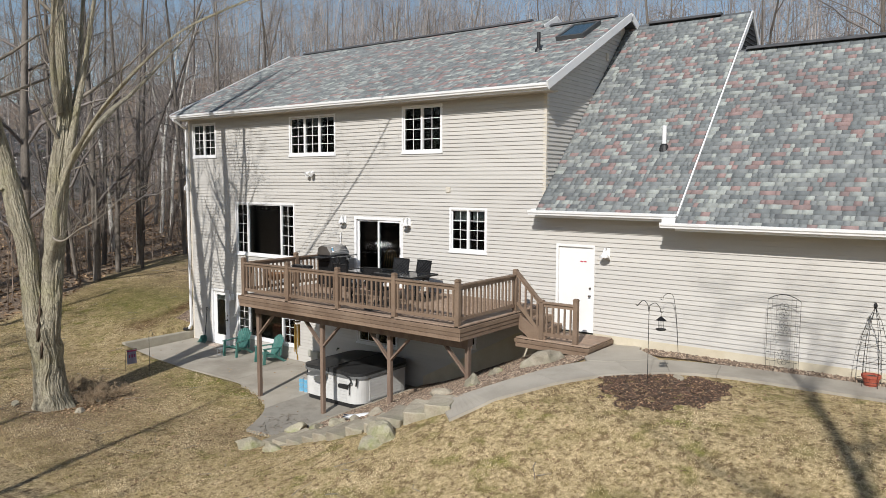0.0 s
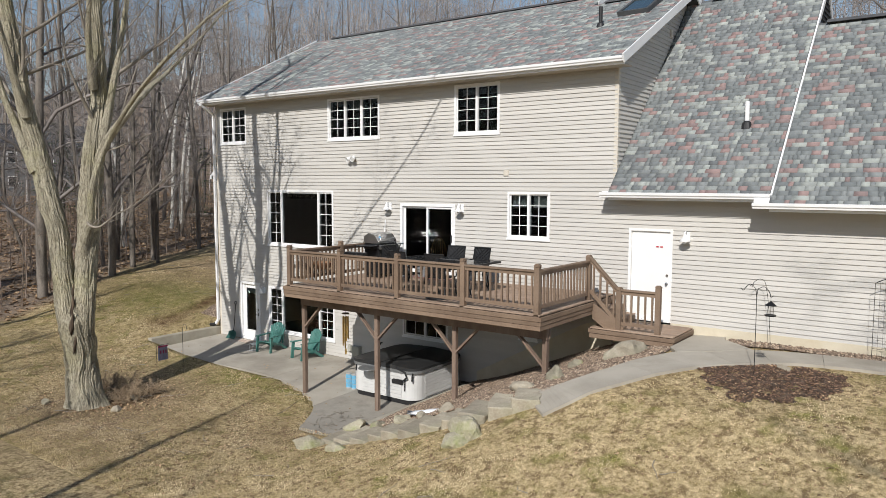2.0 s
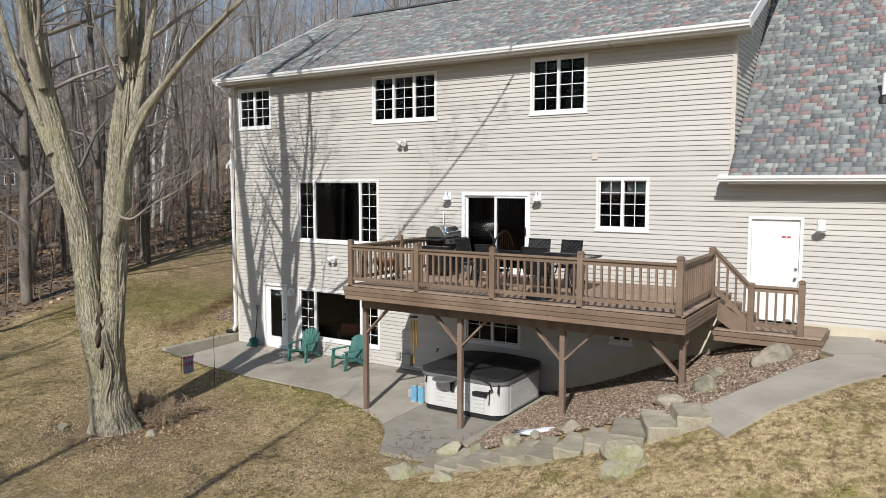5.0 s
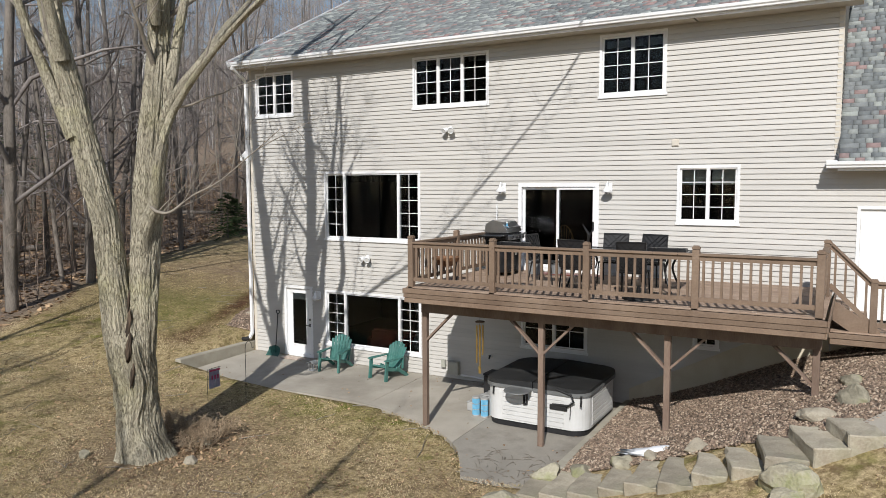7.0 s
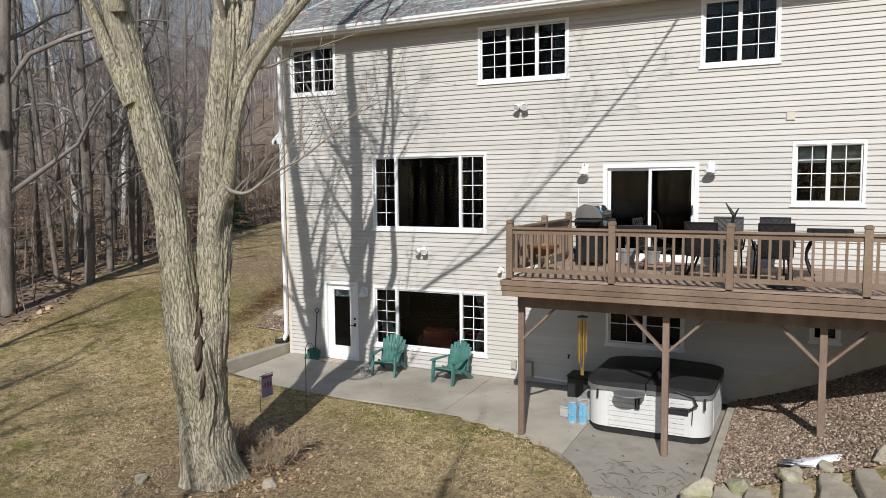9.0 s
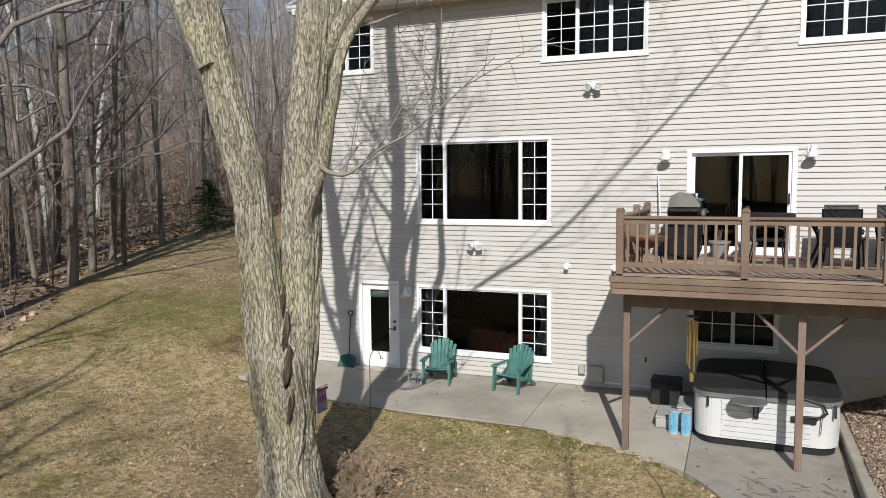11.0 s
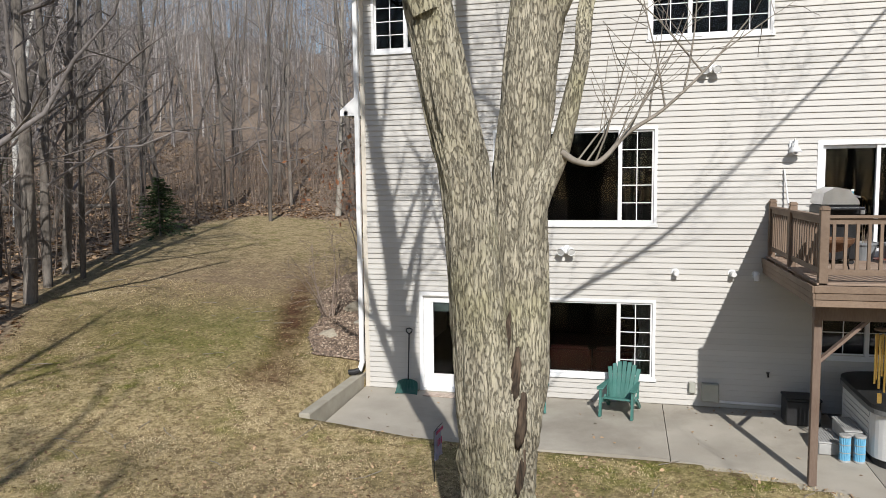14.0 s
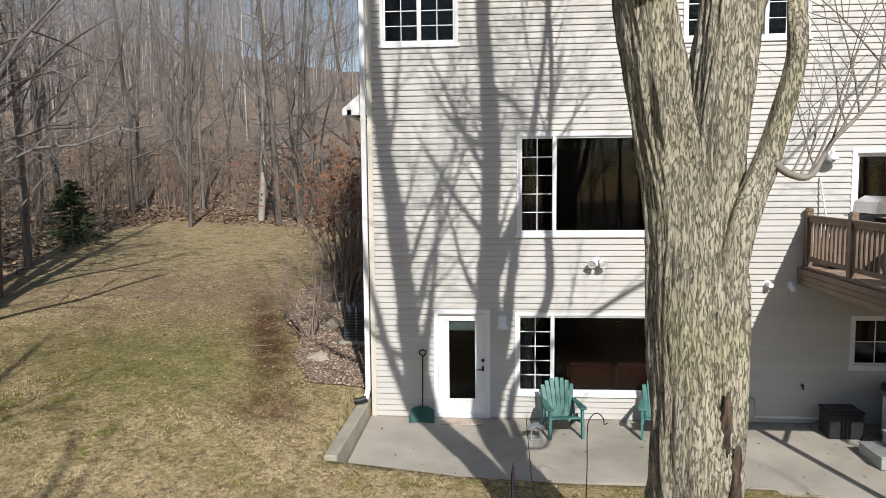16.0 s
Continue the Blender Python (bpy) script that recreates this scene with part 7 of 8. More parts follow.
# ---- deck furniture ----
def patio_chair():
    t = thing("patio_chair", pose(0, 0, 0), "black cast-metal patio chair with lattice back", "chair", "chairs round the table")
    part("seat", bevelled(-0.25, 0.25, -0.25, 0.23, 0.41, 0.44, 0.012), BLACK_METAL, t)
    bm = bmesh.new()
    tilt = pose(0, 0.22, 0.43, -12)
    ring(bm, -0.26, 0.26, -0.012, 0.012, 0.02, 0.56, 0.03)
    bm.transform(tilt)
    back = part("back_frame", bm, BLACK_METAL, t)
    part("woven_panel", bevelled(-0.235, 0.235, 0.004, 0.01, 0.045, 0.535, 0.001, tilt), BLACK_PLASTIC, back)
    for k in range(-4, 5):
        for s in (-1, 1):
            bm = bmesh.new()
            x0, x1 = k * 0.1, k * 0.1 + s * 0.5
            f0 = 0.0
            lo, hi = (x0, 0.04), (x1, 0.54)
            def clip(p, q):
                (ax, az), (bx, bz) = p, q
                ts = [0.0, 1.0]
                for lim in (-0.235, 0.235):
                    if abs(bx - ax) > 1e-6:
                        ts.append((lim - ax) / (bx - ax))
                good = [u for u in sorted(ts) if 0 <= u <= 1 and abs(ax + (bx - ax) * u) < 0.2355]
                return (good[0], good[-1]) if len(good) > 1 else None
            c = clip(lo, hi)
            if not c or c[1] - c[0] < 0.1:
                bm.free()
                continue
            P = lambda u: Vector((lo[0] + (hi[0] - lo[0]) * u, 0, lo[1] + (hi[1] - lo[1]) * u))
            beam(bm, P(c[0]), P(c[1]), 0.016, 0.03, Vector((0, 1, 0)))
            bm.transform(tilt)
            part("lattice_strip", bm, BLACK_METAL, back)
    for s in (-1, 1):
        bm = bmesh.new()
        tube(bm, smooth_line([(s * 0.27, 0.26, 0.62), (s * 0.29, 0.05, 0.66), (s * 0.29, -0.2, 0.64), (s * 0.28, -0.26, 0.56), (s * 0.26, -0.22, 0.42)], 4), 0.014, 8)
        part("armrest", bm, BLACK_METAL, t)
        for y, y2 in ((-0.22, -0.27), (0.2, 0.28)):
            bm = bmesh.new()
            tube(bm, [(s * 0.23, y, 0.42), (s * 0.25, y2, 0.0)], 0.014, 8)
            part("leg", bm, BLACK_METAL, t)
    return t


chair = patio_chair()
chair.matrix_world = pose(-12.78, 14.75, DZ, 0, 0, 4)
for x, y, a in ((-12.05, 14.75, -6), (-13.0, 13.28, 176), (-11.95, 13.25, 186), (-13.95, 14.1, 84)):
    copy_thing(chair, pose(x, y, DZ, 0, 0, a))
t = thing("patio_table", pose(-12.35, 14.0, DZ), "long black patio dining table with dark glass top", "table")
bm = bmesh.new()
prism(bm, rounded(-1.2, 1.2, -0.5, 0.5, 0.12, 4), 0.70, 0.725)
part("tabletop", bm, GLASS_TOP, t, "dark smoked glass top")
bm = bmesh.new()
for q in ((-1.22, 1.22, -0.53, -0.49), (-1.22, 1.22, 0.49, 0.53), (-1.22, -1.18, -0.49, 0.49), (1.18, 1.22, -0.49, 0.49)):
    box(bm, q[0], q[1], q[2], q[3], 0.69, 0.735)
part("rim", bm, BLACK_METAL, t)
for sx in (-1, 1):
    for sy in (-1, 1):
        bm = bmesh.new()
        tube(bm, smooth_line([(sx * 0.95, sy * 0.38, 0.7), (sx * 0.85, sy * 0.3, 0.4), (sx * 0.98, sy * 0.4, 0.02)], 4), 0.022, 8)
        part("leg", bm, BLACK_METAL, t)
bm = bmesh.new()
lathe(bm, [(0.28, 0.0), (0.27, 0.03), (0.08, 0.07), (0.03, 0.09), (0.03, 0.22)], 20, (0.05, -0.95, 0))
bm.transform(pose(0, 0, 0))
um = thing("umbrella_base", pose(-11.75, 12.85, DZ), "black round cast umbrella base on the deck", "umbrella base")
bm.transform(pose(-0.05, 0.95, 0))
part("base", bm, BLACK_METAL, um)


def grill():
    t = thing("gas_grill", pose(-15.3, 14.95, DZ, 0, 0, 90), "black and stainless gas grill with the hood closed", "grill")
    part("cabinet", bevelled(-0.36, 0.36, -0.26, 0.26, 0.08, 0.78, 0.015), BLACK_METAL, t)
    for s in (-1, 1):
        d = part("door", bevelled(-0.17, 0.17, -0.285, -0.263, 0.14, 0.72, 0.008, pose(s * 0.178, 0, 0)), BLACK_METAL, t)
        bm = bmesh.new()
        tube(bm, [(s * 0.03, -0.31, 0.45), (s * 0.03, -0.31, 0.65)], 0.01, 6)
        part("handle", bm, STEEL, d)
    part("firebox", bevelled(-0.38, 0.38, -0.28, 0.28, 0.782, 0.93, 0.02), BLACK_METAL, t)
    part("control_panel", bevelled(-0.38, 0.38, -0.35, -0.282, 0.79, 0.9, 0.012), STEEL, t, "stainless control panel")
    for k in range(4):
        bm = bmesh.new()
        lathe(bm, [(0.03, 0), (0.028, 0.03), (0.0, 0.032)], 12)
        bm.transform(pose(-0.27 + 0.18 * k, -0.351, 0.845, 90))
        part("knob", bm, BLACK_PLASTIC, t)
    for s in (-1, 1):
        part("side_shelf", bevelled(-0.17, 0.17, -0.25, 0.25, 0.87, 0.9, 0.01, pose(s * 0.56, 0, 0)), STEEL if s > 0 else BLACK_METAL, t)
    bm = bmesh.new()
    prof = [(-0.27, 0), (-0.26, 0.06), (-0.12, 0.23), (0.08, 0.27), (0.24, 0.18), (0.27, 0)]
    inner = [(y * 0.93, z * 0.93) for y, z in prof]
    for x0, x1 in ((-0.38, 0.38),):
        a = [bm.verts.new((x0, y, z)) for y, z in prof]
        b = [bm.verts.new((x1, y, z)) for y, z in prof]
        for i in range(5):
            bm.faces.new((a[i], b[i], b[i + 1], a[i + 1]))
        bm.faces.new(a), bm.faces.new(b[::-1])
    bmesh.ops.recalc_face_normals(bm, faces=bm.faces[:])
    bmesh.ops.solidify(bm, geom=bm.faces[:], thickness=0.012)
    bm.transform(Matrix.Translation((0, 0, 0.945)))
    lid = part("lid", bm, STEEL, t, "polished steel hood")
    bm = bmesh.new()
    tube(bm, [(-0.3, -0.29, 1.06), (0.3, -0.29, 1.06)], 0.014, 8)
    for u in (-0.28, 0.28):
        tube(bm, [(u, -0.29, 1.06), (u, -0.2, 1.09)], 0.01, 6)
    part("handle", bm, STEEL, lid)
    bm = bmesh.new()
    for k in range(14):
        box(bm, -0.35 + 0.05 * k, -0.34 + 0.05 * k, -0.25, 0.25, 0.932, 0.942)
    part("grate", bm, BLACK_METAL, t)
    for sx in (-1, 1):
        for sy in (-1, 1):
            bm = bmesh.new()
            tube(bm, [(sx * 0.3 - 0.02, sy * 0.2, 0.042), (sx * 0.3 + 0.02, sy * 0.2, 0.042)], 0.04, 12)
            part("caster", bm, BLACK_PLASTIC, t)


grill()
t = thing("spray_bottle", pose(-15.1, 14.72, DZ + 0.945), "small pale blue plastic bottle on the grill", "bottle")
bm = bmesh.new()
lathe(bm, [(0.035, 0), (0.037, 0.12), (0.015, 0.16), (0.015, 0.2)], 12)
part("body", bm, BLUE, t)
part("cap", bevelled(-0.02, 0.02, -0.02, 0.02, 0.2, 0.235, 0.005), WHITE, t)
for x, y, r, h, mat, text in ((-14.72, 15.35, 0.19, 0.3, POT_GREY, "grey round planter with dead stems on the deck"), (-14.25, 15.5, 0.17, 0.28, POT_GREY, "grey round planter on the deck"), (-15.72, 15.45, 0.15, 0.28, POT_BLUE, "dark blue glazed planter on the deck")):
    t = thing("planter", pose(x, y, DZ), text, "planter", "deck planters")
    bm = bmesh.new()
    lathe(bm, [(r * 0.7, 0), (r * 0.95, h * 0.85), (r * 1.06, h * 0.86), (r * 1.06, h), (r * 0.9, h), (r * 0.85, h * 0.85)], 22)
    part("pot", bm, mat, t)
    bm = bmesh.new()
    lathe(bm, [(r * 0.86, h * 0.86), (0.0, h * 0.9)], 16)
    part("soil", bm, MULCH, t)
    rr = random.Random(int(x * -100))
    for k in range(7):
        bm = bmesh.new()
        a, b = rr.uniform(0, 6.28), rr.uniform(0.02, 0.1)
        tube(bm, [(b * math.cos(a) * 0.4, b * math.sin(a) * 0.4, h * 0.85), (b * math.cos(a), b * math.sin(a), h + rr.uniform(0.08, 0.3))], [0.005, 0.002], 5)
        part("stem", bm, BRUSH, t)
t = thing("fire_bowl", pose(-15.75, 13.2, DZ), "rusty copper fire bowl on iron legs", "fire bowl")
bm = bmesh.new()
lathe(bm, [(0.05, 0.32), (0.18, 0.36), (0.27, 0.46), (0.29, 0.52), (0.26, 0.52), (0.16, 0.40), (0.0, 0.37)], 22)
part("bowl", bm, COPPER, t)
for k in range(3):
    a = 2.1 * k
    bm = bmesh.new()
    tube(bm, [(0.24 * math.cos(a), 0.24 * math.sin(a), 0.44), (0.2 * math.cos(a), 0.2 * math.sin(a), 0.2), (0.25 * math.cos(a), 0.25 * math.sin(a), 0)], 0.01, 6)
    part("leg", bm, BLACK_METAL, t)
t = thing("broom", pose(-15.86, 15.6, DZ), "worn broom leaning against the house wall", "broom")
bm = bmesh.new()
tube(bm, [(0.1, -0.02, 0.25), (-0.02, 0.25, 1.52)], 0.013, 8)
part("handle", bm, WHITE, t)
part("brush", bevelled(-0.02, 0.24, -0.07, 0.0, 0.0, 0.26, 0.01), WOOD_CHAIR, t)
t = thing("rail_hook", pose(-12.5, DY0 + 0.06, DZ + 1.0), "black iron bracket on the deck rail post", "bracket")
bm = bmesh.new()
tube(bm, [(0, 0, 0), (0.02, 0, 0.12), (-0.05, 0, 0.22), (-0.1, 0, 0.3)], [0.02, 0.03, 0.018, 0.008], 7)
tube(bm, [(0.02, 0, 0.1), (0.08, 0, 0.22)], [0.02, 0.01], 6)
part("bracket", bm, BLACK_METAL, t)
for x in (-11.2, -13.95):
    t = thing("rail_planter", pose(x, DY0 + 0.17, DZ + 0.84), "shallow black metal planter rack hooked on the deck rail", "planter", "rail planters")
    part("tray", bevelled(-0.3, 0.3, -0.02, 0.16, 0.02, 0.09, 0.01), BLACK_METAL, t)
    for s in (-0.2, 0.2):
        bm = bmesh.new()
        tube(bm, [(s, 0.02, 0.03), (s, -0.03, 0.1), (s, -0.1, 0.09), (s, -0.17, 0.0)], 0.006, 6)
        part("hook", bm, BLACK_METAL, t)
t = thing("deck_mat", pose(-14.2, 15.55, DZ + 0.003), "thin dull red mat before the patio door", "mat")
part("mat_body", bevelled(-0.5, 0.9, -0.2, 0.15, 0, 0.012, 0.004), LEATHER, t)


# ---- west side and the woods' edge ----
t = thing("air_conditioner", pose(-24.35, 18.6, float(land(-24.35, 18.6))), "dark outdoor air-conditioning unit on a pad", "air conditioner")
part("pad", bevelled(-0.45, 0.45, -0.45, 0.45, -0.05, 0.06, 0.01), CURB, t)
part("cabinet", bevelled(-0.36, 0.36, -0.36, 0.36, 0.062, 0.8, 0.03), DARK_VENT, t)
for k in range(9):
    for m_ in (pose(0, -0.362, 0), pose(-0.362, 0, 0, 0, 0, -90)):
        part("grille_slat", bevelled(-0.32, 0.32, -0.012, 0.0, 0.14 + 0.065 * k, 0.165 + 0.065 * k, 0.003, m_), BLACK_METAL, t)


def shrub(name, x, y, n, h, spread, seed, mat, label, r=0.014, foliage=0):
    rng = np.random.default_rng(seed)
    out = []
    for k in range(n):
        a = rng.uniform(0, 6.28)
        grow(rng, (0.12 * math.cos(a), 0.12 * math.sin(a), -0.05), (spread * math.cos(a) * rng.random(), spread * math.sin(a) * rng.random(), 1), h * rng.uniform(0.6, 1.1), r, 0, out, [(6, 4, 6, 0.5, 0.25, 0.1), (4, 3, 5, 0.5, 0.15, 0.14), (2, 3, 0, 0, 0, 0.15)], 0.03)
    t = thing(name, pose(*on_land(x, y)), label, "shrub")
    v, f = tubes([(p, q, s) for l, p, q, s in out if l == 0])
    raw_ob("stem", v, f, mat, t)
    v, f = tubes([(p, q, s) for l, p, q, s in out if l > 0])
    raw_ob("twig_crown", v, f, mat, t)
    if foliage:
        tips = np.array([p[-1] for l, p, q, s in out if l > 0 and p[-1][2] > h * 0.35])
        c = tips[rng.integers(len(tips), size=foliage)] + rng.normal(0, 0.05, (foliage, 3))
        e1, e2 = rng.normal(0, 0.03, (foliage, 3)), rng.normal(0, 0.03, (foliage, 3))
        V = np.stack([c - e1, c - e2, c + e1, c + e2], 1).reshape(-1, 3)
        raw_ob("dry_leaves", V, np.arange(4 * foliage).reshape(-1, 4), RUST_LEAF, t, np.repeat(rng.random(foliage), 4))


shrub("bare_shrub", -25.2, 20.6, 18, 3.4, 0.7, 5, BRUSH, "tall leafless reddish shrub beside the house", 0.024)
shrub("bare_shrub", -25.9, 23.8, 22, 4.0, 0.8, 6, BRUSH, "tall reddish shrub with last dry leaves beside the house", 0.024, 900)
shrub("bare_shrub", -25.6, 18.6, 8, 2.2, 0.8, 8, BRUSH, "thin leafless shrub in the side bed", 0.02)
shrub("bare_shrub", -26.4, 27.5, 18, 4.0, 0.8, 9, BRUSH, "tall reddish shrub with dry leaves behind the house corner", 0.024, 2600)
for i, (x, y) in enumerate(((-20.6, 9.9), (-19.1, 9.7), (-20.0, 10.15), (-19.3, 10.25))):
    shrub("dead_plant", x, y, 26, 0.5, 1.3, 30 + i, DRY_STEM, "clump of dry dead stems at the foot of the tree", 0.006)


def spruce(x, y, h, seed):
    rng = np.random.default_rng(seed)
    t = thing("young_spruce", pose(*on_land(x, y)), "small dark green spruce at the edge of the woods", "conifer", "young spruces")
    bm = bmesh.new()
    tube(bm, [(0, 0, -0.1), (0, 0, h)], [0.04, 0.008], 6)
    part("trunk", bm, WOODS_BARK, t)
    V, F, T = [], [], []
    for k in range(95):
        f = (k + rng.random()) / 95
        z, L = h * (0.06 + 0.92 * f), (0.55 * h) * (1 - f) ** 0.7 + 0.06
        a = rng.uniform(0, 6.28)
        d = np.array([math.cos(a), math.sin(a), -0.18 + 0.25 * f])
        side = np.array([-math.sin(a), math.cos(a), 0])
        for j in range(40):
            g = rng.random() ** 0.7
            c = np.array([0, 0, z]) + d * L * g
            w = rng.normal(0, 1, 3)
            w /= np.linalg.norm(w)
            tip = c + (d * 0.5 + side * rng.choice([-1, 1]) * 0.8 + w * 0.35) * 0.17 * (1.2 - g * 0.5)
            p = w * 0.02
            b = len(V)
            V += [c - p, c + p, tip]
            F.append((b, b + 1, b + 2))
            tone = rng.random()
            T += [tone] * 3
    raw_ob("needles", np.array(V), np.array(F), NEEDLES, t, np.array(T))


spruce(-36.0, 26.8, 2.3, 2), spruce(-36.9, 28.2, 1.8, 3), spruce(-43.5, 20.0, 6.5, 4), spruce(-50, 27, 8.0, 5), spruce(-46, 31, 5.0, 6)

# fallen trunks in the woods
for x, y, a, L in ((-46, 29, 10, 6), (-45, 24, -25, 7), (-41, 17.5, 60, 4)):
    t = thing("fallen_log", pose(*on_land(x, y, 0.12), 0, 0, a), "grey fallen trunk lying in the leaf litter", "log", "fallen logs")
    bm = bmesh.new()
    tube(bm, [(0, 0, 0), (L * 0.5, 0.1, 0.1), (L, 0, 0.15)], [0.16, 0.12, 0.07], 8)
    part("log", bm, WOODS_BARK, t)


def neighbour(x, y, a):
    t = thing("neighbour_house", pose(*on_land(x, y, -0.5), 0, 0, a) @ Matrix.Diagonal((0.7, 0.7, 0.66, 1)), "distant grey house among the trees", "house")
    bm = bmesh.new()
    box(bm, -6, 6, -4, 4, 0, 6)
    part("wall", bm, NEIGHBOUR, t)
    bm = bmesh.new()
    v = [bm.verts.new(p) for x_ in (-6.4, 6.4) for p in ((x_, -4.5, 5.8), (x_, 4.5, 5.8), (x_, 0, 8.8))]
    for f in ((0, 2, 1), (3, 4, 5), (0, 3, 5, 2), (1, 2, 5, 4), (0, 1, 4, 3)):
        bm.faces.new([v[i] for i in f])
    part("roof", bm, RIDGE, t)
    for wx, wz in ((-4, 1.2), (-1, 1.2), (2.5, 1.2), (-4, 4), (-1, 4), (2.5, 4)):
        bm = bmesh.new()
        ring(bm, wx - 0.5, wx + 0.5, -4.05, -4.002, wz, wz + 1.3, 0.08)
        w = part("window", bm, WHITE, t)
        part("pane", bevelled(wx - 0.42, wx + 0.42, -4.03, -4.004, wz + 0.08, wz + 1.22, 0.002), GLASS_TOP, w)
    for k in range(26):
        bm = bmesh.new()
        box(bm, -6.02, 6.02, -4.022, -4.0, 0.1 + 0.22 * k, 0.29 + 0.22 * k)
        part("siding_board", bm, NEIGHBOUR, t)


neighbour(-64, 27.5, 63)


# ---- trees on the lawn's south side, behind the way of the camera ----
def south_trees():
    proto = {}
    for i, (x, y, s, k) in enumerate(((3.4, -3.2, 1.12, 0), (-0.6, -4.5, 0.70, 1), (1.2, -8.5, 0.85, 1), (-12.0, -3.5, 0.72, 0), (-14.5, -6.0, 0.8, 2), (-23.4, -3.8, 0.9, 1), (-29.5, -3.0, 0.9, 2), (-18.6, -9, 0.8, 1), (-8.0, -9.0, 0.75, 0), (-29.5, 1.0, 0.85, 1), (-31.0, 2.0, 0.9, 2), (-33.5, 6.0, 0.85, 0), (-27.0, 1.5, 0.8, 2), (-36, 3.0, 1.0, 1), (-26.0, -4.0, 0.8, 0), (-30.5, -7.0, 0.85, 2), (-32.5, 8.3, 0.8, 1), (-23.5, -8.0, 0.8, 2), (-34, -1, 0.9, 1), (-30, -2.5, 0.9, 0), (-20.5, -5.0, 0.8, 0))):
        m = Matrix.LocRotScale((x, y, float(land(x, y))), Euler((0, 0, i * 1.3)), (s, s, s))
        if k not in proto:
            proto[k] = tree_thing("lawn_tree", forest_tree(700 + k, 17, 0.22, 2, 0.035), WOODS_BARK, WOODS_TWIG, "tall leafless tree on the south lawn", m)
        else:
            t = copy_thing(proto[k], m)
            t.scale = (s, s, s)


south_trees()


# ---- grass and fallen leaves ----
def lawn_cover():
    rng = np.random.default_rng(12)

    def open_lawn(x, y):
        edge_l = np.interp(y, [10.4, 10.9, 12.0, 13.0, 13.9, 14.5], [-8.6, -7.6, -6.7, -6.1, -5.5, -4.6])
        walk_ = (x > -8.6) & (y > np.interp(x, [-8.6, -7.7, -6.7, -6.2, -5.6, -4.6, -3, 0, 4], [10.4, 10.5, 11.7, 12.6, 13.5, 14.15, 14.4, 14.55, 14.5]))
        steps_ = (x > -13.0) & (x < -8.2) & (y > 10.15)
        tree_ = (x + 19.8) ** 2 + (y - 8.85) ** 2 < 0.35
        return ~(on_patio(x, y) | in_house(x, y) | walk_ | steps_ | mulch_area(x, y) | gravel_area(x, y) | west_bed(x, y) | tree_ | (woods(x, y) > 0.5) | ((x > WEST - 0.3) & (y > 13.1) & (x < -12)))

    n = 420000
    x = rng.uniform(-33, 1.5, n)
    y = 6.5 + 14 * rng.random(n) ** 1.4
    k = open_lawn(x, y)
    x, y = x[k], y[k]
    patch = np.array([noise.noise(Vector((a * 0.9, b * 0.9, 0))) + 0.6 * noise.noise(Vector((a * 3.1, b * 3.1, 4))) for a, b in zip(x, y)])
    bare = np.exp(-((x + 19.9) ** 2 / 7 + (y - 10.2) ** 2 / 5)) + 1.1 * np.exp(-((x + 25.55 + 0.37 * (y - 16)) ** 2 / 0.2 + (y - 18.5) ** 2 / 10))
    keep = rng.random(len(x)) > bare * 0.85
    x, y, patch = x[keep], y[keep], patch[keep]
    m = len(x)
    z = land(x, y)
    a, h, lean = rng.uniform(0, 6.28, m), rng.uniform(0.015, 0.042, m), rng.uniform(0.01, 0.04, m)
    b = rng.uniform(0, 6.28, m)
    base = np.stack([x, y, z - 0.003], -1)
    w = 0.0045 * np.stack([np.cos(a), np.sin(a), np.zeros(m)], -1)
    tip = base + np.stack([lean * np.cos(b), lean * np.sin(b), h], -1)
    V = np.stack([base - w, base + w, tip], 1).reshape(-1, 3)
    F = np.arange(3 * m).reshape(-1, 3)
    west = ss((-13 - x) / 8) * 0.08 + 0.5 * np.exp(-((x + 28.2) ** 2 / 7 + (y - 17.0) ** 2 / 6))
    tone = np.clip(0.66 - 0.62 * patch - west + rng.normal(0, 0.16, m), 0, 1)
    tagged(raw_ob("lawn_grass", V, F, BLADE, None, np.repeat(tone, 3)), "short dormant lawn grass, tan with green patches", "grass", kind="stuff")

    def leaves(name, n, x0, x1, y0, y1, inside, size, label):
        x, y = rng.uniform(x0, x1, n), rng.uniform(y0, y1, n)
        k = inside(x, y)
        x, y = x[k], y[k]
        m = len(x)
        z = np.where(on_patio(x, y), patio_z(x, y), land(x, y)) + 0.012
        s, a = rng.uniform(size[0], size[1], m), rng.uniform(0, 6.28, m)
        e1 = np.stack([np.cos(a), np.sin(a), rng.normal(0, 0.25, m)], -1) * s[:, None]
        e2 = np.stack([-np.sin(a), np.cos(a), rng.normal(0, 0.3, m)], -1) * (s * 0.65)[:, None]
        c = np.stack([x, y, z], -1)
        lift = np.stack([np.zeros(m), np.zeros(m), s * rng.uniform(0, 0.5, m)], -1)
        V = np.stack([c - e1, c - e2 * 0.9 + lift, c + e1, c + e2 + lift * 0.6], 1).reshape(-1, 3)
        tagged(raw_ob(name, V, np.arange(4 * m).reshape(-1, 4), LEAF, None, np.repeat(rng.random(m), 4)), label, "leaves", kind="stuff")

    leaves("fallen_leaves", 34000, -33, 0, 6.5, 24, lambda x, y: open_lawn(x, y) & (rng.random(len(x)) < 0.4 + 0.9 * np.exp(-((x + 19) ** 2 / 40 + (y - 10) ** 2 / 9))), (0.015, 0.042), "scattered brown leaves on the lawn")
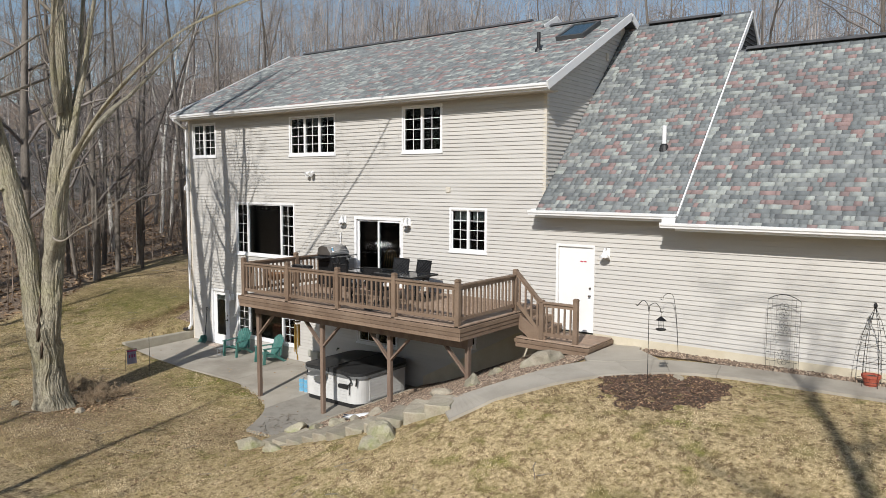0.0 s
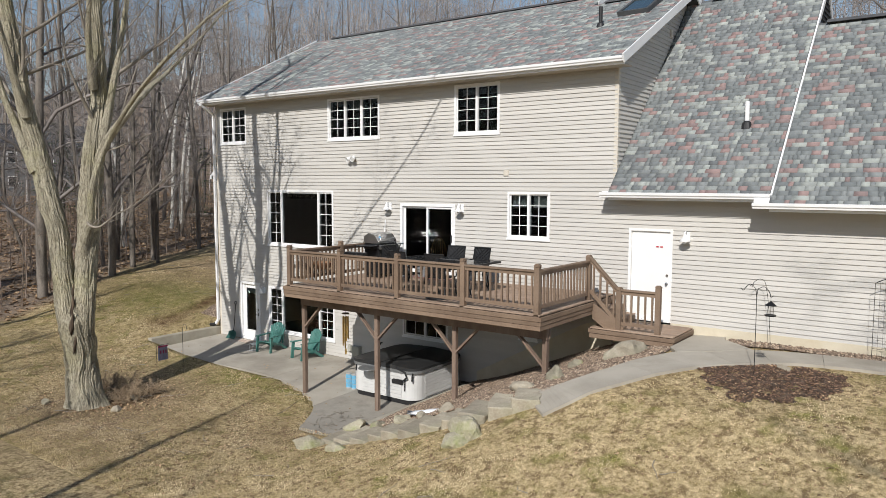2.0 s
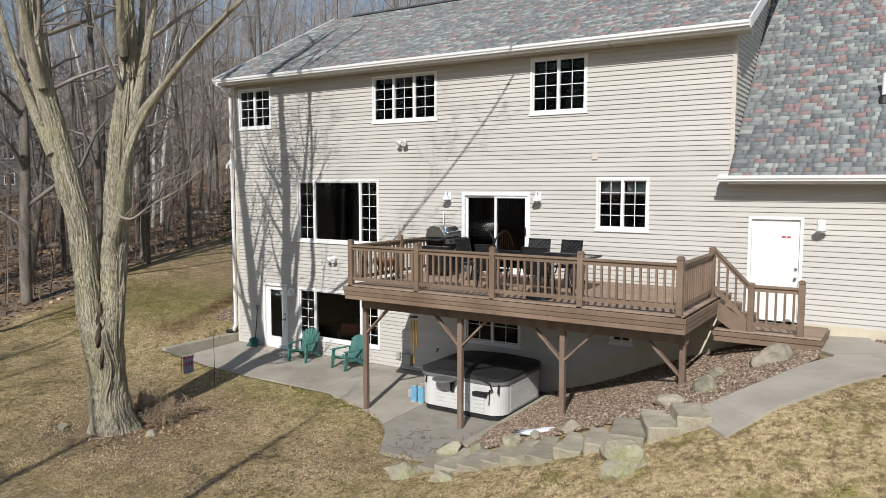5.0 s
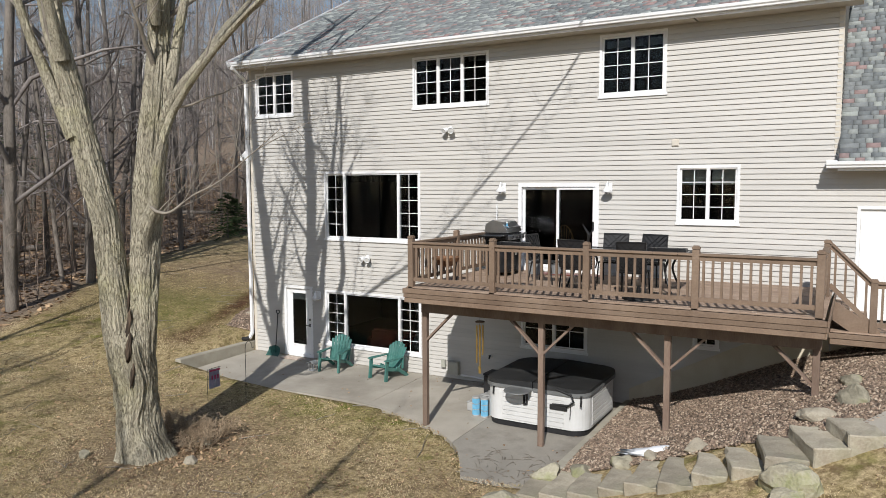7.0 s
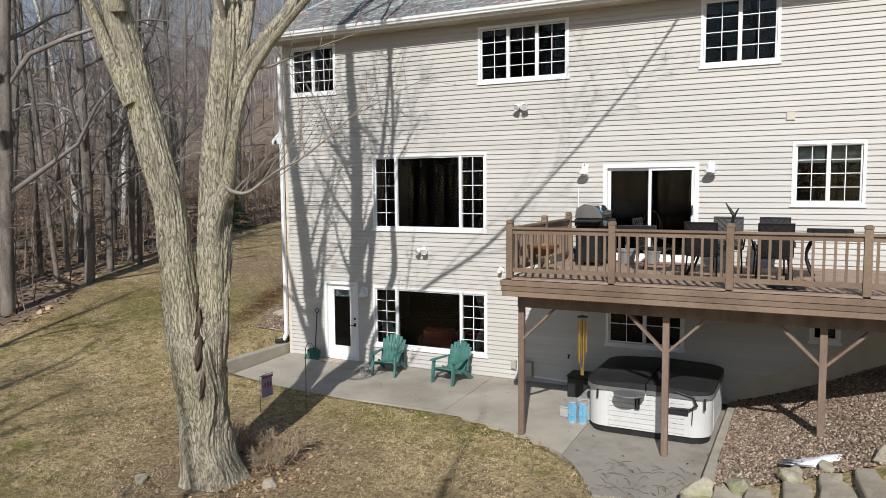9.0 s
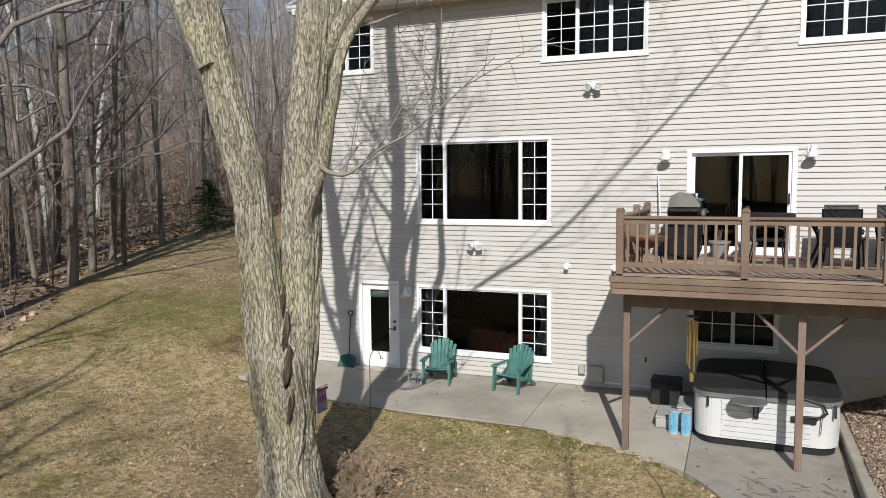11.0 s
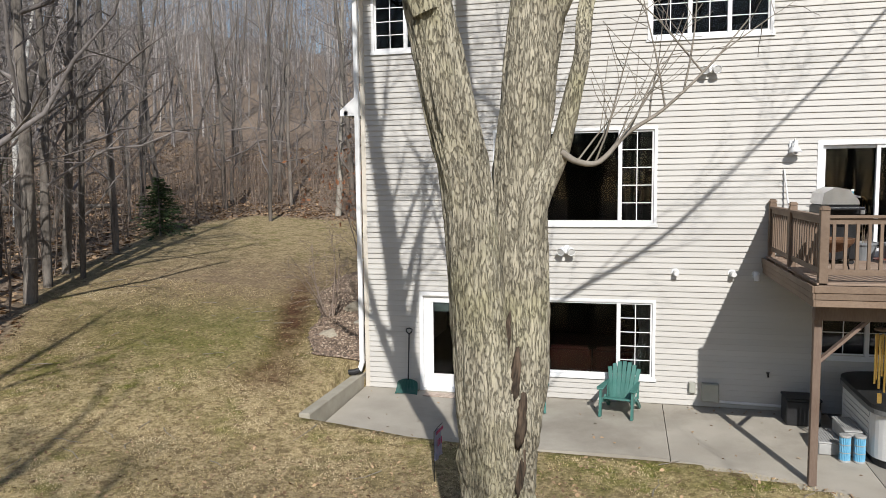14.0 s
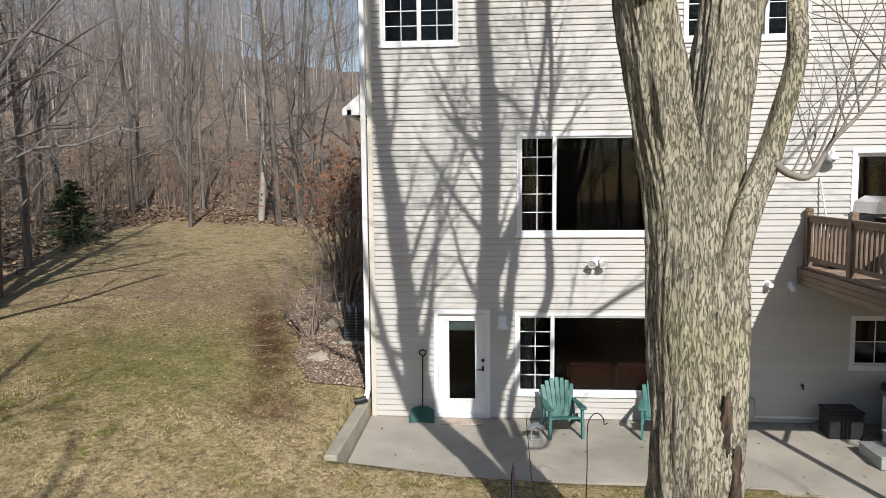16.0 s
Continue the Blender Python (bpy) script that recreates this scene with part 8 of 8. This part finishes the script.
    leaves("tree_leaves", 9000, -22, -17, 7.6, 11.2, lambda x, y: open_lawn(x, y) & (rng.random(len(x)) < 0.8 * np.exp(-((x + 19.4) ** 2 / 0.9 + (y - 9.5) ** 2 / 0.8))), (0.02, 0.05), "brown leaves gathered round the foot of the tree")
    leaves("woods_litter", 80000, -62, -16, 2, 58, lambda x, y: (woods(x, y) > 0.3) & ~in_house(x, y), (0.05, 0.13), "deep brown leaf litter of the woods")
    leaves("patio_leaves", 1100, -23.5, -12.6, 11, 15.85, lambda x, y: on_patio(x, y) & (rng.random(len(x)) < 0.12 + 0.9 * ss((y - 15.4) / 0.4) + 0.8 * ss((x + 13.6) / 0.8) + 0.9 * ss((11.9 - y) / 0.6)), (0.015, 0.04), "dry leaves blown onto the patio")
    leaves("bed_leaves", 9500, -12.7, -3, 11, 15.9, lambda x, y: (gravel_area(x, y) & (rng.random(len(x)) < 0.2 + ss((-11.0 - x) / 1.2))) | mulch_area(x, y) | wall_bed(x, y), (0.02, 0.045), "dry leaves among the stones")


def fallen_sticks():
    rng = np.random.default_rng(77)
    out = []
    for k in range(170):
        x, y = rng.uniform(-33, -4), rng.uniform(7, 20)
        if bool(on_patio(x, y)) or bool(in_house(x, y)) or (x > -14 and y > 10.2) or (x > WEST - 0.5 and y > 13):
            continue
        a, L = rng.uniform(0, 6.28), rng.uniform(0.15, 0.7) * (2.0 if k % 17 == 0 else 1.0)
        pts = []
        for j in range(4):
            px, py = x + math.cos(a) * L * j / 3 + rng.normal(0, 0.02), y + math.sin(a) * L * j / 3 + rng.normal(0, 0.02)
            pts.append((px, py, float(land(px, py)) + 0.02 + 0.01 * (j % 2)))
        out.append((pts, np.linspace(0.009, 0.004, 4), 4))
    for k in range(60):
        x, y = rng.uniform(-14.3, -13.0), rng.uniform(11.0, 12.2)
        a, L = rng.uniform(0, 6.28), rng.uniform(0.08, 0.3)
        z = patio_z(x, y) + 0.01
        out.append(([(x, y, z), (x + L * math.cos(a) * 0.5, y + L * math.sin(a) * 0.5 + 0.02, z + 0.01), (x + L * math.cos(a), y + L * math.sin(a), z)], [0.006, 0.005, 0.003], 4))
    v, f = tubes(out)
    tagged(raw_ob("fallen_sticks", v, f, TWIG), "thin broken twigs lying on the lawn", "twigs", kind="stuff")


lawn_cover()
fallen_sticks()


# ---- siding boards ----
def boards(parent, u0, u1, z0, z1, holes, y, course=0.1055):
    k = 0
    while z0 + k * course < z1 - 0.02:
        a = z0 + k * course
        b = min(a + course, z1)
        spans = [(u0, u1)]
        for h in holes:
            if h[2] + 0.03 < (a + b) / 2 < h[3] - 0.03:
                nxt = []
                for p, q in spans:
                    if h[1] <= p or h[0] >= q:
                        nxt.append((p, q))
                    else:
                        if h[0] > p:
                            nxt.append((p, h[0] + 0.004))
                        if h[1] < q:
                            nxt.append((h[1] - 0.004, q))
                spans = nxt
        for p, q in spans:
            if q - p < 0.02:
                continue
            bm = bmesh.new()
            prof = [(0.003, a - 0.006), (-0.027, a - 0.007), (-0.027, a + 0.004), (-0.004, b - 0.004), (0.003, b - 0.004)]
            l, r = [bm.verts.new((p, y + d, z)) for d, z in prof], [bm.verts.new((q, y + d, z)) for d, z in prof]
            for i in range(5):
                j = (i + 1) % 5
                bm.faces.new((l[i], l[j], r[j], r[i]))
            bm.faces.new(l[::-1]), bm.faces.new(r)
            part("siding_board", bm, SIDING, parent)
        k += 1


boards(WALL_S, WEST + 0.075, CORNER, 0.02, 8.08, HOLES, WALL_Y)
boards(WALL_G, CORNER, EAST, 0.02 + 21 * 0.1055, 5.05, HOLES, WALL_Y)
k = 0
while 5.6 + k * 0.1055 < 10.4:
    a = 5.6 + k * 0.1055
    b = a + 0.1055
    y0 = max(WALL_Y, 15.4 + (b + 0.12 - 8.2) / 0.503)
    y1 = min(20.1, 15.45 + (b - 5.2) / 1.0)
    if y1 - y0 > 0.05:
        bm = bmesh.new()
        prof = [(0.003, a - 0.006), (0.027, a - 0.006), (0.027, a + 0.004), (0.004, b - 0.004), (0.003, b - 0.004)]
        l, r = [bm.verts.new((CORNER + d, y0, z)) for d, z in prof], [bm.verts.new((CORNER + d, y1, z)) for d, z in prof]
        for i in range(5):
            j = (i + 1) % 5
            bm.faces.new((l[j], l[i], r[i], r[j]))
        bm.faces.new(l), bm.faces.new(r[::-1])
        part("siding_board", bm, SIDING, WALL_E)
    k += 1


# ---- shingles ----
def shingles(parent, x0, x1, ye, yr, f, slope, seed, single=None):
    rng = np.random.default_rng(seed)
    course = 0.127
    length = (yr - ye) * math.sqrt(1 + slope * slope)
    c, s = 1 / math.sqrt(1 + slope * slope), slope / math.sqrt(1 + slope * slope)
    V, F, base, n = [], [], 0, 0
    for k in range(int(length / course)):
        d0, d1 = k * course - 0.02, (k + 1) * course + 0.01
        x = x0
        while x < x1 - 0.01:
            w = min(rng.choice([0.09, 0.13, 0.17, 0.22, 0.28]) * rng.uniform(0.85, 1.15), x1 - x)
            if x1 - x - w < 0.06:
                w = x1 - x
            t0, t1 = rng.choice([0.016, 0.026]), 0.007
            g = 0.002
            pts = []
            for d, up in ((d0, 0.0), (d0, t0), (d1, t1), (d1, 0.0)):
                for xx in (x + g, x + w - g):
                    pts.append((xx, ye + d * c - up * s, f(ye) + d * s + up * c + 0.002))
            quads = ((0, 1, 3, 2), (2, 3, 5, 4), (0, 2, 4, 6), (1, 7, 5, 3))
            if single and n < 300 and single(k, x):
                raw_ob("shingle", pts, quads, SHINGLE_OB, parent)
                n += 1
            else:
                V += pts
                F += [tuple(i + base for i in q) for q in quads]
                base += 8
            x += w
    ob = raw_ob("shingle_field", np.array(V), np.array(F), SHINGLE_IS, parent)
    tagged(ob, "overlapping grey, sage and dull red shingles", kind="stuff")


shingles(ROOF_SIDE, -11.45, -8.55, 15.36, 20.05, main_roof, 0.503, 4)
shingles(ROOF_MAIN, -23.9, -11.45, 15.36, 20.95, main_roof, 0.503, 1, lambda k, x: k < 6)
shingles(ROOF_GAR, -8.86, -5.44, 15.4, 20.55, garage_roof, 1.0, 2, lambda k, x: k < 24)
shingles(ROOF_LOW, -5.4, EAST + 0.3, 15.25, 19.4, garage_roof_low, 1.0, 3, lambda k, x: k < 12 and x < 0)
